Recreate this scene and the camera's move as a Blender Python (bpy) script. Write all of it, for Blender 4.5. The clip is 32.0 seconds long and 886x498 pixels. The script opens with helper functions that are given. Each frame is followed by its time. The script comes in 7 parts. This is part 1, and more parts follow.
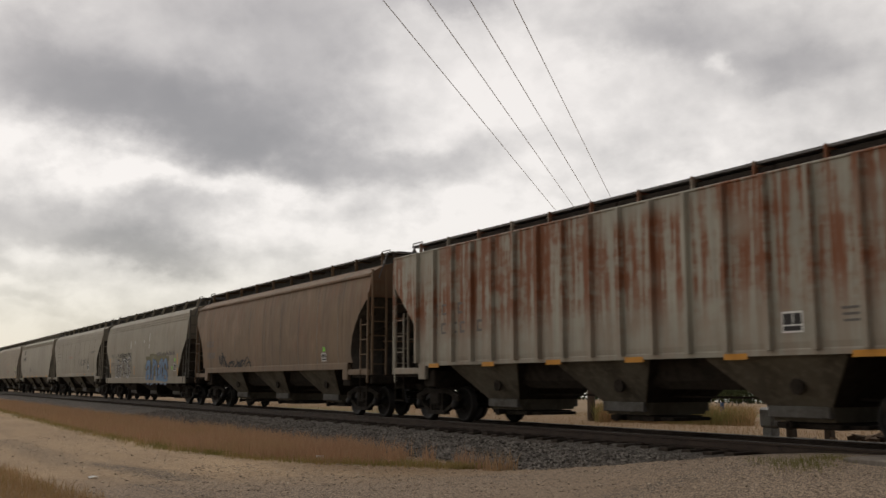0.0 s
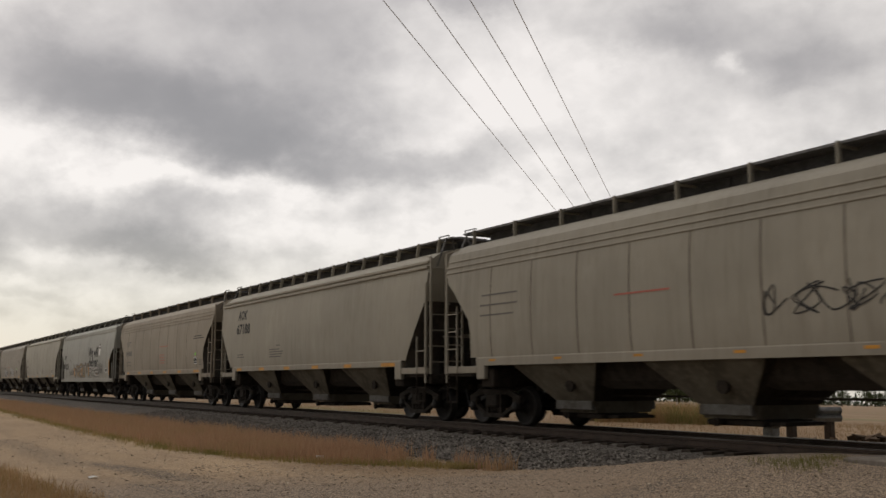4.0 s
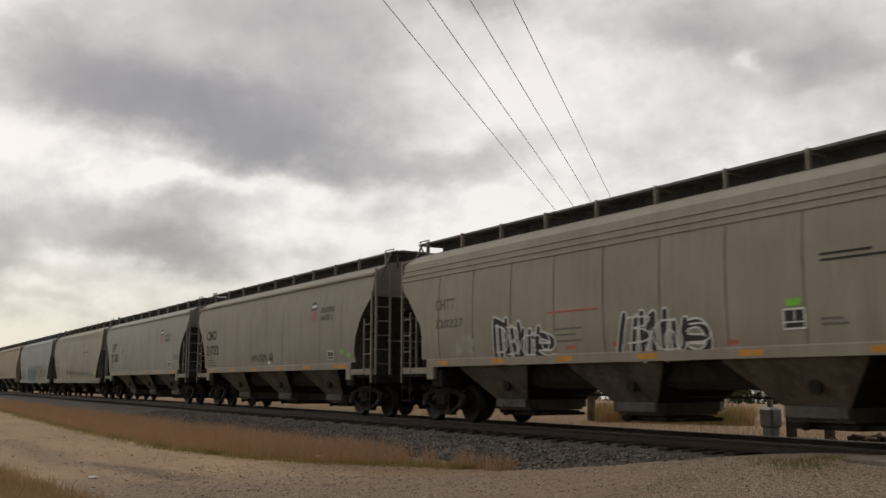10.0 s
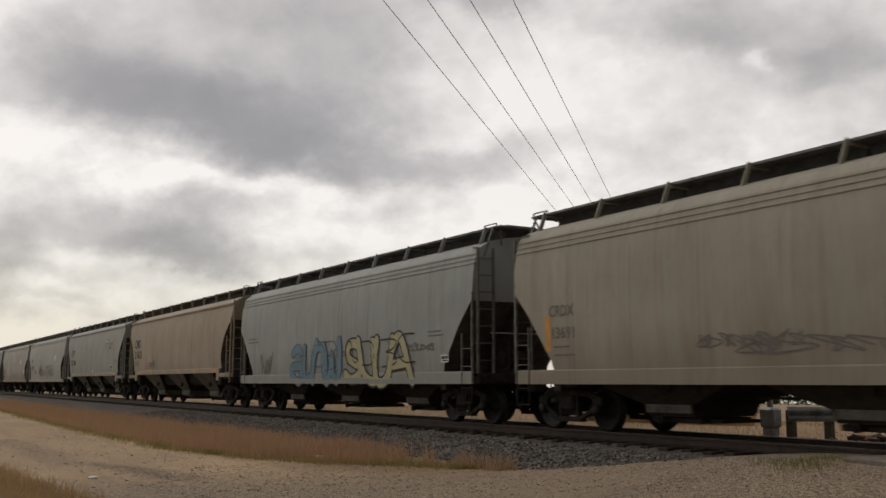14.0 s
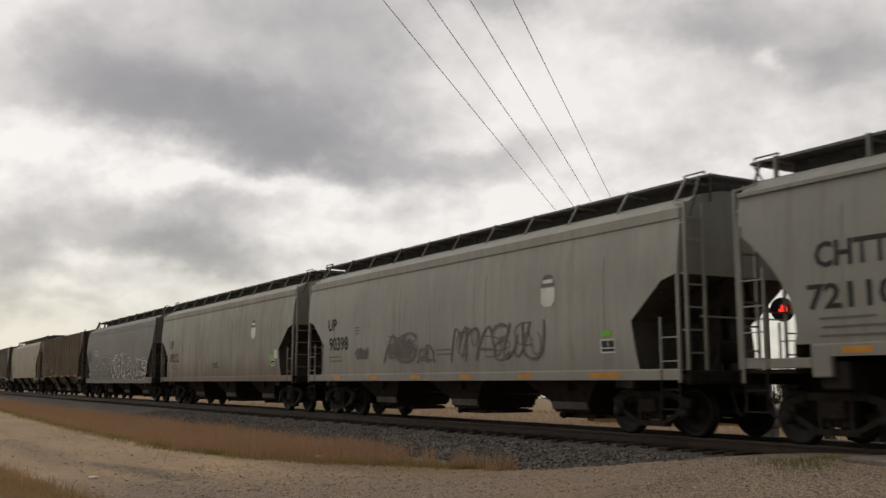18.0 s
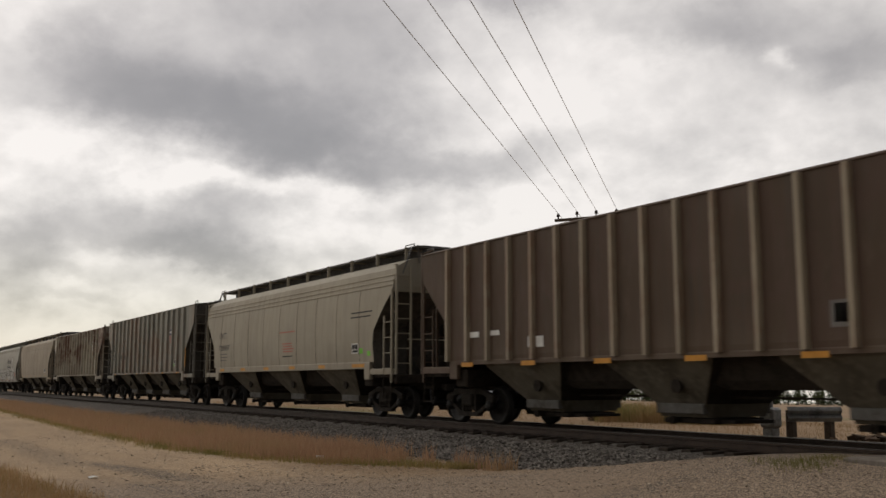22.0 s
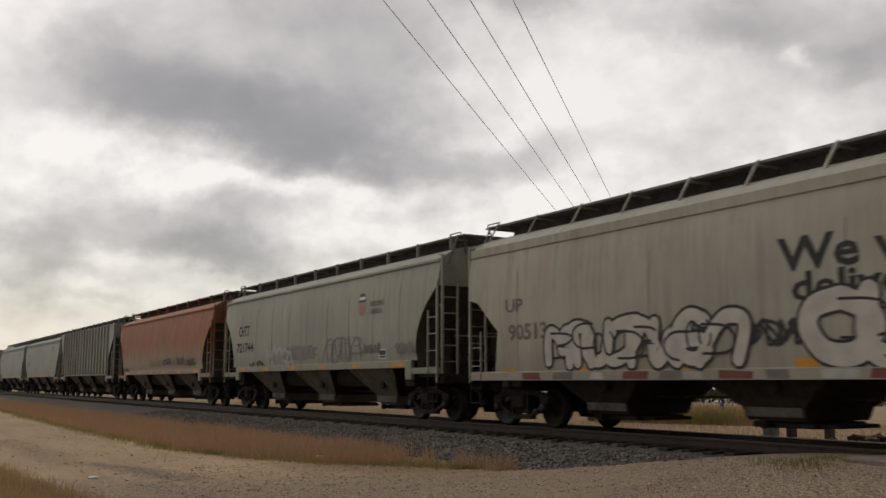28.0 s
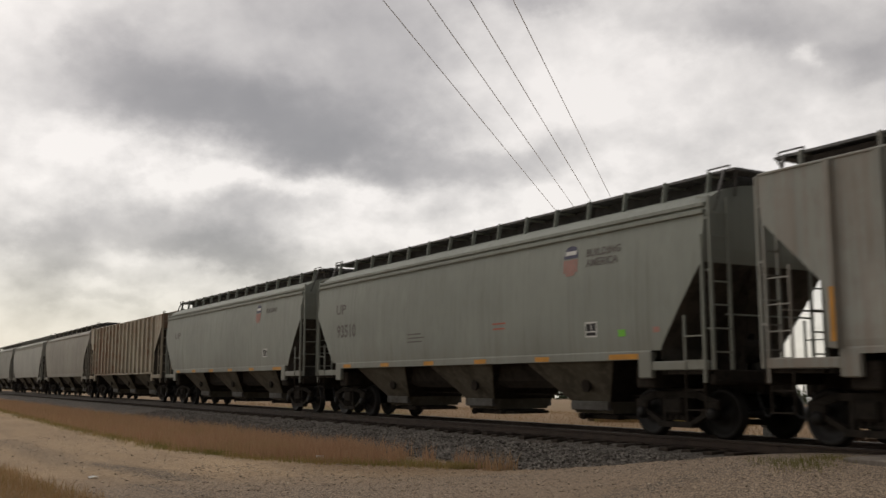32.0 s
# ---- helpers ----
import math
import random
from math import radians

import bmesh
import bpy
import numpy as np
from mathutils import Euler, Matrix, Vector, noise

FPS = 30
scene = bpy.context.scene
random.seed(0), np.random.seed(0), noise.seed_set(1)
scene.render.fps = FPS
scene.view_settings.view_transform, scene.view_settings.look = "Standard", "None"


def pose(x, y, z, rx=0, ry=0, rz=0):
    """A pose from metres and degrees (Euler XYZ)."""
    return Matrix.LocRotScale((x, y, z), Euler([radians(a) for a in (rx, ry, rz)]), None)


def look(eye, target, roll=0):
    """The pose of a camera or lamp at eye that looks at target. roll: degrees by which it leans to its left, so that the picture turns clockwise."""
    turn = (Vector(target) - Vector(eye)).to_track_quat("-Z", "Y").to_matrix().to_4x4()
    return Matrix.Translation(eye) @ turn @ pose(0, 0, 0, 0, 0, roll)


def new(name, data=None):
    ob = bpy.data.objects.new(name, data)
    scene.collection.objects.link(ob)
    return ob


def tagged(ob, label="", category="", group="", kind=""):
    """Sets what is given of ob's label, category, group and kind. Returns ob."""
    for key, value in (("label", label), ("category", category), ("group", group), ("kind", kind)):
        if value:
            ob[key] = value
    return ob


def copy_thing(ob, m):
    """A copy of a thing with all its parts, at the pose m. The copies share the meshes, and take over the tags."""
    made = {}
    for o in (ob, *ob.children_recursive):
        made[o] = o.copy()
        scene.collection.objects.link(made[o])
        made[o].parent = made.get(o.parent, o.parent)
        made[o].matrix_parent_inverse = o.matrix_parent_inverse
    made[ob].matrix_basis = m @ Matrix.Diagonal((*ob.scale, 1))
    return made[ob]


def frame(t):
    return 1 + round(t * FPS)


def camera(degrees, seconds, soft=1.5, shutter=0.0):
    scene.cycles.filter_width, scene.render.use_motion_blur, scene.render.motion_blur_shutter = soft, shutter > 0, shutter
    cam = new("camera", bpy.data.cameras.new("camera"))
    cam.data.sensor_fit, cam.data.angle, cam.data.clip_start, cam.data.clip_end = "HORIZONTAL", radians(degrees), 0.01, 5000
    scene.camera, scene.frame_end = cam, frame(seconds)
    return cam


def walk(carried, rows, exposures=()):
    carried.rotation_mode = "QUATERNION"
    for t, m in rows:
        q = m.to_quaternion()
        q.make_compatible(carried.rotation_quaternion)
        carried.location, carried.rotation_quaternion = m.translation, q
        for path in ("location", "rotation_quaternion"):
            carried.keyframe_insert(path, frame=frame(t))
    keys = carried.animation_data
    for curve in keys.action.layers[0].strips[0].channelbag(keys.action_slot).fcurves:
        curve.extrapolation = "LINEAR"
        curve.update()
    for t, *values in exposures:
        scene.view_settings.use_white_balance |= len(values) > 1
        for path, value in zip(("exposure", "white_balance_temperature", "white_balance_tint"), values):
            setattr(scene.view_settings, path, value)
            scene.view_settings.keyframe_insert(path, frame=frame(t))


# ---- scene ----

# World: x along the track (the train runs towards +x), y away from the camera, z up; ground near the camera is z = 0.
TRACK_Y = 13.82
RAIL_Z = 0.55

cam = camera(49.01, 32.0, 1.5, 0.16)
EYE = Vector((0.0, 0.0, 1.539))
YAW, TILT = radians(30.73), radians(7.81)
AIM = EYE + Vector((-math.cos(YAW) * math.cos(TILT), math.sin(YAW) * math.cos(TILT), math.sin(TILT))) * 10
walk(cam, [(0.0, look(EYE, AIM)), (32.0, look(EYE, AIM))], [(0.0, 0.0, 6980, 10), (32.0, 0.0, 6980, 10)])

# ---------------------------------------------------------------- light
world = bpy.data.worlds.new("overcast_sky")
scene.world = world
world.use_nodes = True
wn = world.node_tree.nodes
wl = world.node_tree.links
sky = wn.new("ShaderNodeTexSky")
sky.sky_type = "NISHITA"
sky.sun_disc = False
SUN_ELEV, SUN_AZ = radians(40), radians(-12)
sky.sun_elevation = SUN_ELEV
sky.sun_rotation = radians(-102)
wl.new(sky.outputs[0], wn["Background"].inputs[0])
wn["Background"].inputs[1].default_value = 0.05

sun = new("sun", bpy.data.lights.new("sun", "SUN"))
sun.data.energy, sun.data.angle, sun.data.color = 0.88, radians(25), (1.0, 0.95, 0.87)
SUN_FROM = Vector((-math.cos(SUN_AZ) * math.cos(SUN_ELEV), math.sin(SUN_AZ) * math.cos(SUN_ELEV), math.sin(SUN_ELEV)))
sun.matrix_world = look(SUN_FROM * 300, Vector((0, 0, 0)))


# ---------------------------------------------------------------- node helpers
class Nodes:
    """Short-hand for building a node material."""

    def __init__(self, name):
        self.mat = bpy.data.materials.new(name)
        self.mat.use_nodes = True
        self.n = self.mat.node_tree.nodes
        self.l = self.mat.node_tree.links
        self.n.clear()

    def node(self, kind):
        return self.n.new(kind)

    def put(self, sock, value):
        if isinstance(value, bpy.types.NodeSocket):
            self.l.new(value, sock)
        elif isinstance(value, (tuple, list)) and sock.type == "RGBA" and len(value) == 3:
            sock.default_value = (*value, 1)
        else:
            sock.default_value = value

    def math(self, op, a, b=0.0, c=None, clamp=False):
        nd = self.node("ShaderNodeMath")
        nd.operation, nd.use_clamp = op, clamp
        self.put(nd.inputs[0], a)
        self.put(nd.inputs[1], b)
        if c is not None:
            self.put(nd.inputs[2], c)
        return nd.outputs[0]

    def coord(self, which="Object"):
        return self.node("ShaderNodeTexCoord").outputs[which]

    def scaled(self, vec, scale, loc=(0, 0, 0)):
        nd = self.node("ShaderNodeMapping")
        self.put(nd.inputs["Vector"], vec)
        nd.inputs["Scale"].default_value = scale
        nd.inputs["Location"].default_value = loc
        return nd.outputs[0]

    def noise(self, vec, scale, detail=4.0, rough=0.55, distort=0.0):
        nd = self.node("ShaderNodeTexNoise")
        self.put(nd.inputs["Vector"], vec)
        nd.inputs["Scale"].default_value = scale
        nd.inputs["Detail"].default_value = detail
        nd.inputs["Roughness"].default_value = rough
        nd.inputs["Distortion"].default_value = distort
        return nd.outputs[0]

    def ramp(self, fac, lo, hi, a=0.0, b=1.0):
        nd = self.node("ShaderNodeMapRange")
        nd.interpolation_type = "SMOOTHSTEP"
        self.put(nd.inputs["Value"], fac)
        for key, v in (("From Min", lo), ("From Max", hi), ("To Min", a), ("To Max", b)):
            nd.inputs[key].default_value = v
        return nd.outputs["Result"]

    def mix(self, fac, a, b, blend="MIX"):
        nd = self.node("ShaderNodeMix")
        nd.data_type, nd.blend_type = "RGBA", blend
        self.put(nd.inputs[0], fac)
        self.put(nd.inputs[6], a)
        self.put(nd.inputs[7], b)
        return nd.outputs[2]

    def surface(self, colour, rough=0.7, metal=0.0, bump=None, strength=0.3, distance=0.02, dusty=0.0):
        out = self.node("ShaderNodeOutputMaterial")
        bsdf = self.node("ShaderNodeBsdfPrincipled")
        self.put(bsdf.inputs["Base Color"], colour)
        self.put(bsdf.inputs["Roughness"], rough)
        self.put(bsdf.inputs["Metallic"], metal)
        bsdf.inputs["Specular IOR Level"].default_value = 0.15 if isinstance(rough, float) and rough >= 0.9 else 0.32
        if dusty > 0:
            bsdf.inputs["Sheen Weight"].default_value = dusty
            bsdf.inputs["Sheen Roughness"].default_value = 0.45
            bsdf.inputs["Sheen Tint"].default_value = (0.9, 0.86, 0.8, 1)
        if bump is not None:
            bp = self.node("ShaderNodeBump")
            bp.inputs["Strength"].default_value = strength
            bp.inputs["Distance"].default_value = distance
            self.put(bp.inputs["Height"], bump)
            self.l.new(bp.outputs[0], bsdf.inputs["Normal"])
        self.l.new(bsdf.outputs[0], out.inputs[0])
        return self.mat


# ---------------------------------------------------------------- materials
def paint(name, base, rust=0.0, grime=0.4, low=0.4, rustcol=(0.17, 0.055, 0.025), dirt=(0.075, 0.06, 0.045), patch=0.0, seed=0.0):
    """Weathered car paint: base colour, vertical rust streaks, dust and grime."""
    m = Nodes(name)
    p = m.coord()
    base = tuple(c * q for c, q in zip(base, (0.80, 0.793, 0.732)))
    off = (seed * 3.7, seed * 1.3, seed)
    big = m.noise(m.scaled(p, (0.35, 0.35, 0.5), off), 1.0, 5)
    streak = m.noise(m.scaled(p, (2.6, 0.6, 0.22), off), 1.0, 6, 0.62)
    fine = m.noise(m.scaled(p, (9, 9, 1.4), off), 1.0, 4, 0.6)
    col = m.mix(m.ramp(big, 0.35, 0.7), base, tuple(c * 0.86 for c in base))
    col = m.mix(m.math("MULTIPLY", m.ramp(streak, 0.45, 0.75), grime ** 1.5 * 0.8), col, tuple(c * 0.45 + d * 0.4 for c, d in zip(base, dirt)))
    col = m.mix(m.math("MULTIPLY", m.ramp(fine, 0.5, 0.75), grime * 0.28), col, dirt)
    drip = m.noise(m.scaled(p, (7.5, 0.8, 0.11), (off[0] + 11, 4, off[2])), 1.0, 5, 0.6)
    spot = m.noise(m.scaled(p, (0.5, 0.5, 0.3), (off[0] + 3, 9, 2)), 1.0, 3)
    col = m.mix(m.math("MULTIPLY", m.math("MULTIPLY", m.ramp(drip, 0.52, 0.63), m.ramp(spot, 0.40, 0.62)), min(0.9, grime ** 1.5 * 0.95)), col, tuple(c * 0.3 + d * 0.5 for c, d in zip(base, dirt)))
    pale = m.noise(m.scaled(p, (1.1, 0.8, 0.5), (off[0] + 7, 1, 4)), 1.0, 6, 0.65)
    col = m.mix(m.math("MULTIPLY", m.ramp(pale, 0.55, 0.72), 0.22 + 0.9 * max(0.0, grime - 0.6)), col, tuple(min(0.75, c * 1.3 + 0.03) for c in base))
    # road dust thrown up along the lower side, with a ragged upper edge
    z = m.node("ShaderNodeSeparateXYZ")
    m.put(z.inputs[0], p)
    edge = m.math("ADD", z.outputs[2], m.math("MULTIPLY", streak, -1.5))
    reach = max(0.0, low - 1.0) * 1.4
    dust = (0.16, 0.125, 0.09) if low < 1 else (0.27, 0.215, 0.155)
    col = m.mix(m.math("MULTIPLY", m.ramp(edge, 1.5 + reach, 0.3 + reach), min(low, 0.9)), col, dust)
    if patch > 0:
        pz = m.noise(m.scaled(p, (0.5, 0.5, 0.35), off), 1.6, 7, 0.7, 0.6)
        col = m.mix(m.math("MULTIPLY", m.ramp(pz, 0.5, 0.62), patch), col, rustcol)
    if rust > 0:
        rs = m.noise(m.scaled(p, (7.5, 1.0, 0.30), (off[0] + 5, 2, 1)), 1.0, 7, 0.68, 0.3)
        blot = m.noise(m.scaled(p, (1.6, 1.0, 3.2), (off[0] + 1, 2, 9)), 1.0, 5, 0.65)
        where = m.noise(m.scaled(p, (0.24, 0.3, 0.5), (off[0], 7, 3)), 1.0, 2)
        more = 0.035 if rust >= 1 else 0.0
        f = m.math("MULTIPLY", m.ramp(m.math("ADD", m.math("MULTIPLY", rs, 0.72), m.math("MULTIPLY", blot, 0.28)), 0.46 - more, 0.58 - more), m.ramp(where, 0.40 - more, 0.58 - more))
        if rust >= 1:
            f = m.math("MULTIPLY", f, m.ramp(z.outputs[2], 1.7, 2.9, 0.2, 1.0))
        col = m.mix(m.math("MULTIPLY", f, min(rust, 1.0)), col, rustcol)
    return m.surface(col, m.ramp(fine, 0.2, 0.8, 0.55, 0.78), 0.0, m.math("ADD", big, m.math("MULTIPLY", fine, 0.2)), 0.25, 0.03, 0.05)


def grimy(name, base, rough=0.8, metal=0.0, scale=6.0, second=None):
    m = Nodes(name)
    p = m.coord()
    a = m.noise(p, scale, 5)
    b = m.noise(p, scale * 6, 4)
    col = m.mix(m.ramp(a, 0.35, 0.7), base, second or tuple(c * 0.55 for c in base))
    col = m.mix(m.math("MULTIPLY", m.ramp(b, 0.45, 0.7), 0.4), col, tuple(min(1, c * 1.5) for c in base))
    return m.surface(col, rough, metal, b, 0.3, 0.01)


def plain(name, base, rough=0.6, metal=0.0):
    m = Nodes(name)
    p = m.coord()
    a = m.noise(p, 3.0, 5)
    return m.surface(m.mix(m.ramp(a, 0.3, 0.75), base, tuple(c * 0.75 for c in base)), rough, metal)


CAR_PAINT = plain("car_paint", (0.45, 0.45, 0.42))
# grime of the underframe; also holds the shade on hopper cross slopes and gaps
UNDER = grimy("underframe_grime_and_shade", (0.036, 0.029, 0.023), 0.95)
TRUCK = grimy("truck_steel", (0.029, 0.024, 0.019), 0.9)
TREAD = grimy("wheel_steel", (0.011, 0.009, 0.0075), 0.6, 0.2)
WALK = grimy("galvanised_walkway", (0.16, 0.155, 0.15), 0.6, 0.2)
WELD = grimy("stained_weld", (0.10, 0.08, 0.062), 0.8, 0.0, 2.0, (0.19, 0.155, 0.12))
SEAM = grimy("faint_weld_line", (0.20, 0.19, 0.165), 0.85, 0.0, 2.0, (0.26, 0.245, 0.215))
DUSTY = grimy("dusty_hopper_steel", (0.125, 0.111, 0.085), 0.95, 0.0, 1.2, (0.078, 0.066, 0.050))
CHUTE = grimy("bare_chute_steel", (0.125, 0.12, 0.11), 0.8, 0.1, 2.0, (0.075, 0.066, 0.055))
HATCH = grimy("dark_hatch_steel", (0.075, 0.072, 0.07), 0.7, 0.1, 3.0)
BLUE = plain("blue_spray_paint", (0.13, 0.23, 0.36), 0.6)
OLIVE = plain("olive_spray_paint", (0.17, 0.16, 0.09), 0.6)
SILVER = plain("silver_spray_paint", (0.40, 0.39, 0.37), 0.5)
OCHRE = plain("ochre_spray_paint", (0.34, 0.22, 0.08), 0.6)
TEAL = plain("teal_spray_paint", (0.13, 0.24, 0.30), 0.6)
CREAM = plain("off_white_spray_paint", (0.50, 0.48, 0.43), 0.6)
MAROON = plain("dull_maroon_paint", (0.17, 0.06, 0.045), 0.7)
PUTTY = plain("pale_putty_paint", (0.36, 0.335, 0.29), 0.7)
DUSTINK = plain("dusty_grey_spray_paint", (0.225, 0.22, 0.20), 0.7)
YELLOW = plain("pale_yellow_spray_paint", (0.44, 0.41, 0.24), 0.6)
SAGE = plain("sage_spray_paint", (0.22, 0.27, 0.235), 0.6)
# soot of one end sheet, and the shade on all sloped end sheets
SOOT_SHADE = grimy("soot_and_shade_paint", (0.085, 0.075, 0.062), 0.85, 0.0, 2.0, (0.045, 0.04, 0.034))
GALV = grimy("grimy_ladder_steel", (0.15, 0.14, 0.12), 0.7, 0.1, 5.0)
RUBBER = grimy("black_rubber_hose", (0.02, 0.02, 0.02), 0.6)
BLACK = plain("black_lettering", (0.035, 0.033, 0.032), 0.7)
WHITE = plain("white_marking", (0.75, 0.74, 0.7), 0.6)
ORANGE = plain("orange_reflector", (0.60, 0.27, 0.035), 0.5)
REDINK = plain("faded_red_lettering", (0.5, 0.16, 0.12), 0.7)
GREEN = plain("green_tag", (0.2, 0.62, 0.06), 0.5)
NAVY = plain("navy_emblem", (0.09, 0.09, 0.14), 0.6)
PINK = plain("faded_red_emblem", (0.47, 0.24, 0.20), 0.6)
GREYINK = plain("faded_grey_lettering", (0.17, 0.155, 0.14), 0.7)


# ---------------------------------------------------------------- mesh helpers
def part(name, bm, material, parent, label="", smooth=False):
    """Links a bmesh as one mesh object under a thing or a part."""
    me = bpy.data.meshes.new(name)
    bmesh.ops.recalc_face_normals(bm, faces=bm.faces)
    if smooth:
        for f in bm.faces:
            f.smooth = True
    bm.to_mesh(me)
    bm.free()
    me.materials.append(material)
    ob = new(name, me)
    if parent is not None:
        ob.parent = parent
    if label:
        ob["label"] = label
    return ob


def box(bm, x0, x1, y0, y1, z0, z1, bevel=0.0):
    vs = [bm.verts.new((x, y, z)) for x in (x0, x1) for y in (y0, y1) for z in (z0, z1)]
    for a, b, c, d in ((0, 1, 3, 2), (4, 6, 7, 5), (0, 4, 5, 1), (2, 3, 7, 6), (0, 2, 6, 4), (1, 5, 7, 3)):
        bm.faces.new((vs[a], vs[b], vs[c], vs[d]))
    if bevel:
        es = list({e for v in vs for e in v.link_edges})
        bmesh.ops.bevel(bm, geom=es, offset=bevel, segments=1, affect="EDGES")
    return bm


def bar(bm, a, b, w=0.03, h=None, sides=4):
    """A rod or flat bar from a to b."""
    a, b = Vector(a), Vector(b)
    d = (b - a).normalized()
    up = Vector((0, 0, 1)) if abs(d.z) < 0.9 else Vector((1, 0, 0))
    s = d.cross(up).normalized()
    u = s.cross(d)
    h = w if h is None else h
    rings = []
    for q in (a, b):
        ring = []
        for i in range(sides):
            t = 2 * math.pi * (i + 0.5) / sides
            ring.append(bm.verts.new(q + s * math.cos(t) * w * 0.707 + u * math.sin(t) * h * 0.707))
        rings.append(ring)
    for i in range(sides):
        j = (i + 1) % sides
        bm.faces.new((rings[0][i], rings[0][j], rings[1][j], rings[1][i]))
    bm.faces.new(rings[0])
    bm.faces.new(list(reversed(rings[1])))
    return bm


def lathe(bm, profile, centre=(0, 0, 0), axis="y", seg=20):
    """Turns (radius, offset) pairs round an axis through the centre."""
    c = Vector(centre)
    rings = []
    for r, o in profile:
        ring = []
        for i in range(seg):
            t = 2 * math.pi * i / seg
            p, q = r * math.cos(t), r * math.sin(t)
            v = {"y": (p, o, q), "z": (p, q, o), "x": (o, p, q)}[axis]
            ring.append(bm.verts.new(c + Vector(v)))
        rings.append(ring)
    for a, b in zip(rings, rings[1:]):
        for i in range(seg):
            j = (i + 1) % seg
            bm.faces.new((a[i], a[j], b[j], b[i]))
    bm.faces.new(rings[0])
    bm.faces.new(list(reversed(rings[-1])))
    return bm


def loft(bm, rows, close=False):
    """Joins rows of points by quads."""
    vs = [[bm.verts.new(p) for p in row] for row in rows]
    for a, b in zip(vs, vs[1:]):
        n = len(a)
        for i in range(n if close else n - 1):
            j = (i + 1) % n
            bm.faces.new((a[i], a[j], b[j], b[i]))
    return vs


def raw_mesh(name, verts, faces, material, smooth=False):
    me = bpy.data.meshes.new(name)
    me.from_pydata(verts, [], faces)
    me.materials.append(material)
    if smooth:
        me.polygons.foreach_set("use_smooth", [True] * len(me.polygons))
    return new(name, me)


def interp(pts, z):
    if z <= pts[0][0]:
        return pts[0][1]
    for (a, fa), (b, fb) in zip(pts, pts[1:]):
        if z <= b:
            return fa + (fb - fa) * (z - a) / (b - a)
    return pts[-1][1]


# ---------------------------------------------------------------- sky
# Cloud masses on the dome: azimuth from -x towards +y and elevation in degrees, half widths, lean, brightness change.
CLOUDS = (
    (15.2, 15.6, 10.5, 2.4, -0.10, -0.190), (21.5, 14.6, 6.0, 2.8, 0.00, -0.150), (12.7, 15.9, 5.3, 1.4, -0.10, -0.080), (10.7, 18.3, 5.2, 1.8, 0.00, -0.080), (19.0, 19.6, 9.0, 3.0, 0.00, -0.120), (24.8, 20.2, 3.8, 3.8, 0.00, -0.110),
    (25.5, 12.8, 6.1, 1.5, -0.05, -0.120), (31.7, 12.5, 4.4, 1.3, 0.10, -0.110), (34.6, 13.7, 2.0, 0.9, 0.00, -0.060), (13.6, 9.1, 6.6, 1.6, -0.05, -0.160), (16.0, 7.4, 4.1, 1.1, -0.10, -0.176), (6.5, 7.5, 2.0, 1.7, 0.00, -0.160),
    (18.9, 10.1, 2.8, 1.0, 0.00, -0.080), (10.1, 5.9, 4.4, 0.6, 0.00, -0.080), (38.4, 12.7, 4.3, 1.8, 0.00, -0.050), (27.3, 9.8, 2.5, 0.7, 0.00, -0.080), (33.0, 9.6, 1.7, 0.6, 0.00, -0.070), (48.7, 20.0, 8.4, 1.8, -0.10, -0.150),
    (53.2, 17.3, 4.4, 1.3, 0.00, -0.150), (45.5, 19.3, 3.6, 1.5, -0.19, -0.080), (50.6, 14.1, 7.8, 2.0, 0.00, -0.050), (33.1, 22.4, 4.2, 0.9, 0.00, -0.130), (16.3, 3.6, 9.4, 0.3, 0.00, -0.040), (8.7, 4.4, 4.0, 0.4, 0.00, -0.080),
    (17.9, 24.4, 16.6, 3.3, 0.00, -0.100), (48.0, 24.5, 13.4, 2.9, 0.00, -0.080), (24.3, 7.5, 2.0, 0.5, 0.00, -0.050), (37.9, 20.1, 1.6, 1.3, 0.00, 0.050), (50.0, 18.0, 0.9, 0.8, 0.00, 0.140), (7.9, 13.6, 3.8, 0.8, -0.14, 0.050),
    (20.9, 9.1, 2.3, 0.9, 0.00, 0.060), (5.6, 18.6, 0.9, 2.0, 0.00, 0.060), (15.3, 12.1, 6.3, 0.6, -0.14, 0.030), (-2.4, 13.5, 8.4, 3.5, 0.00, -0.080), (67.2, 15.4, 8.4, 2.9, 0.00, -0.160), (9.0, 8.6, 9.0, 1.6, 0.00, -0.050),
    (16.5, 11.6, 11.0, 0.6, -0.12, 0.050),
)


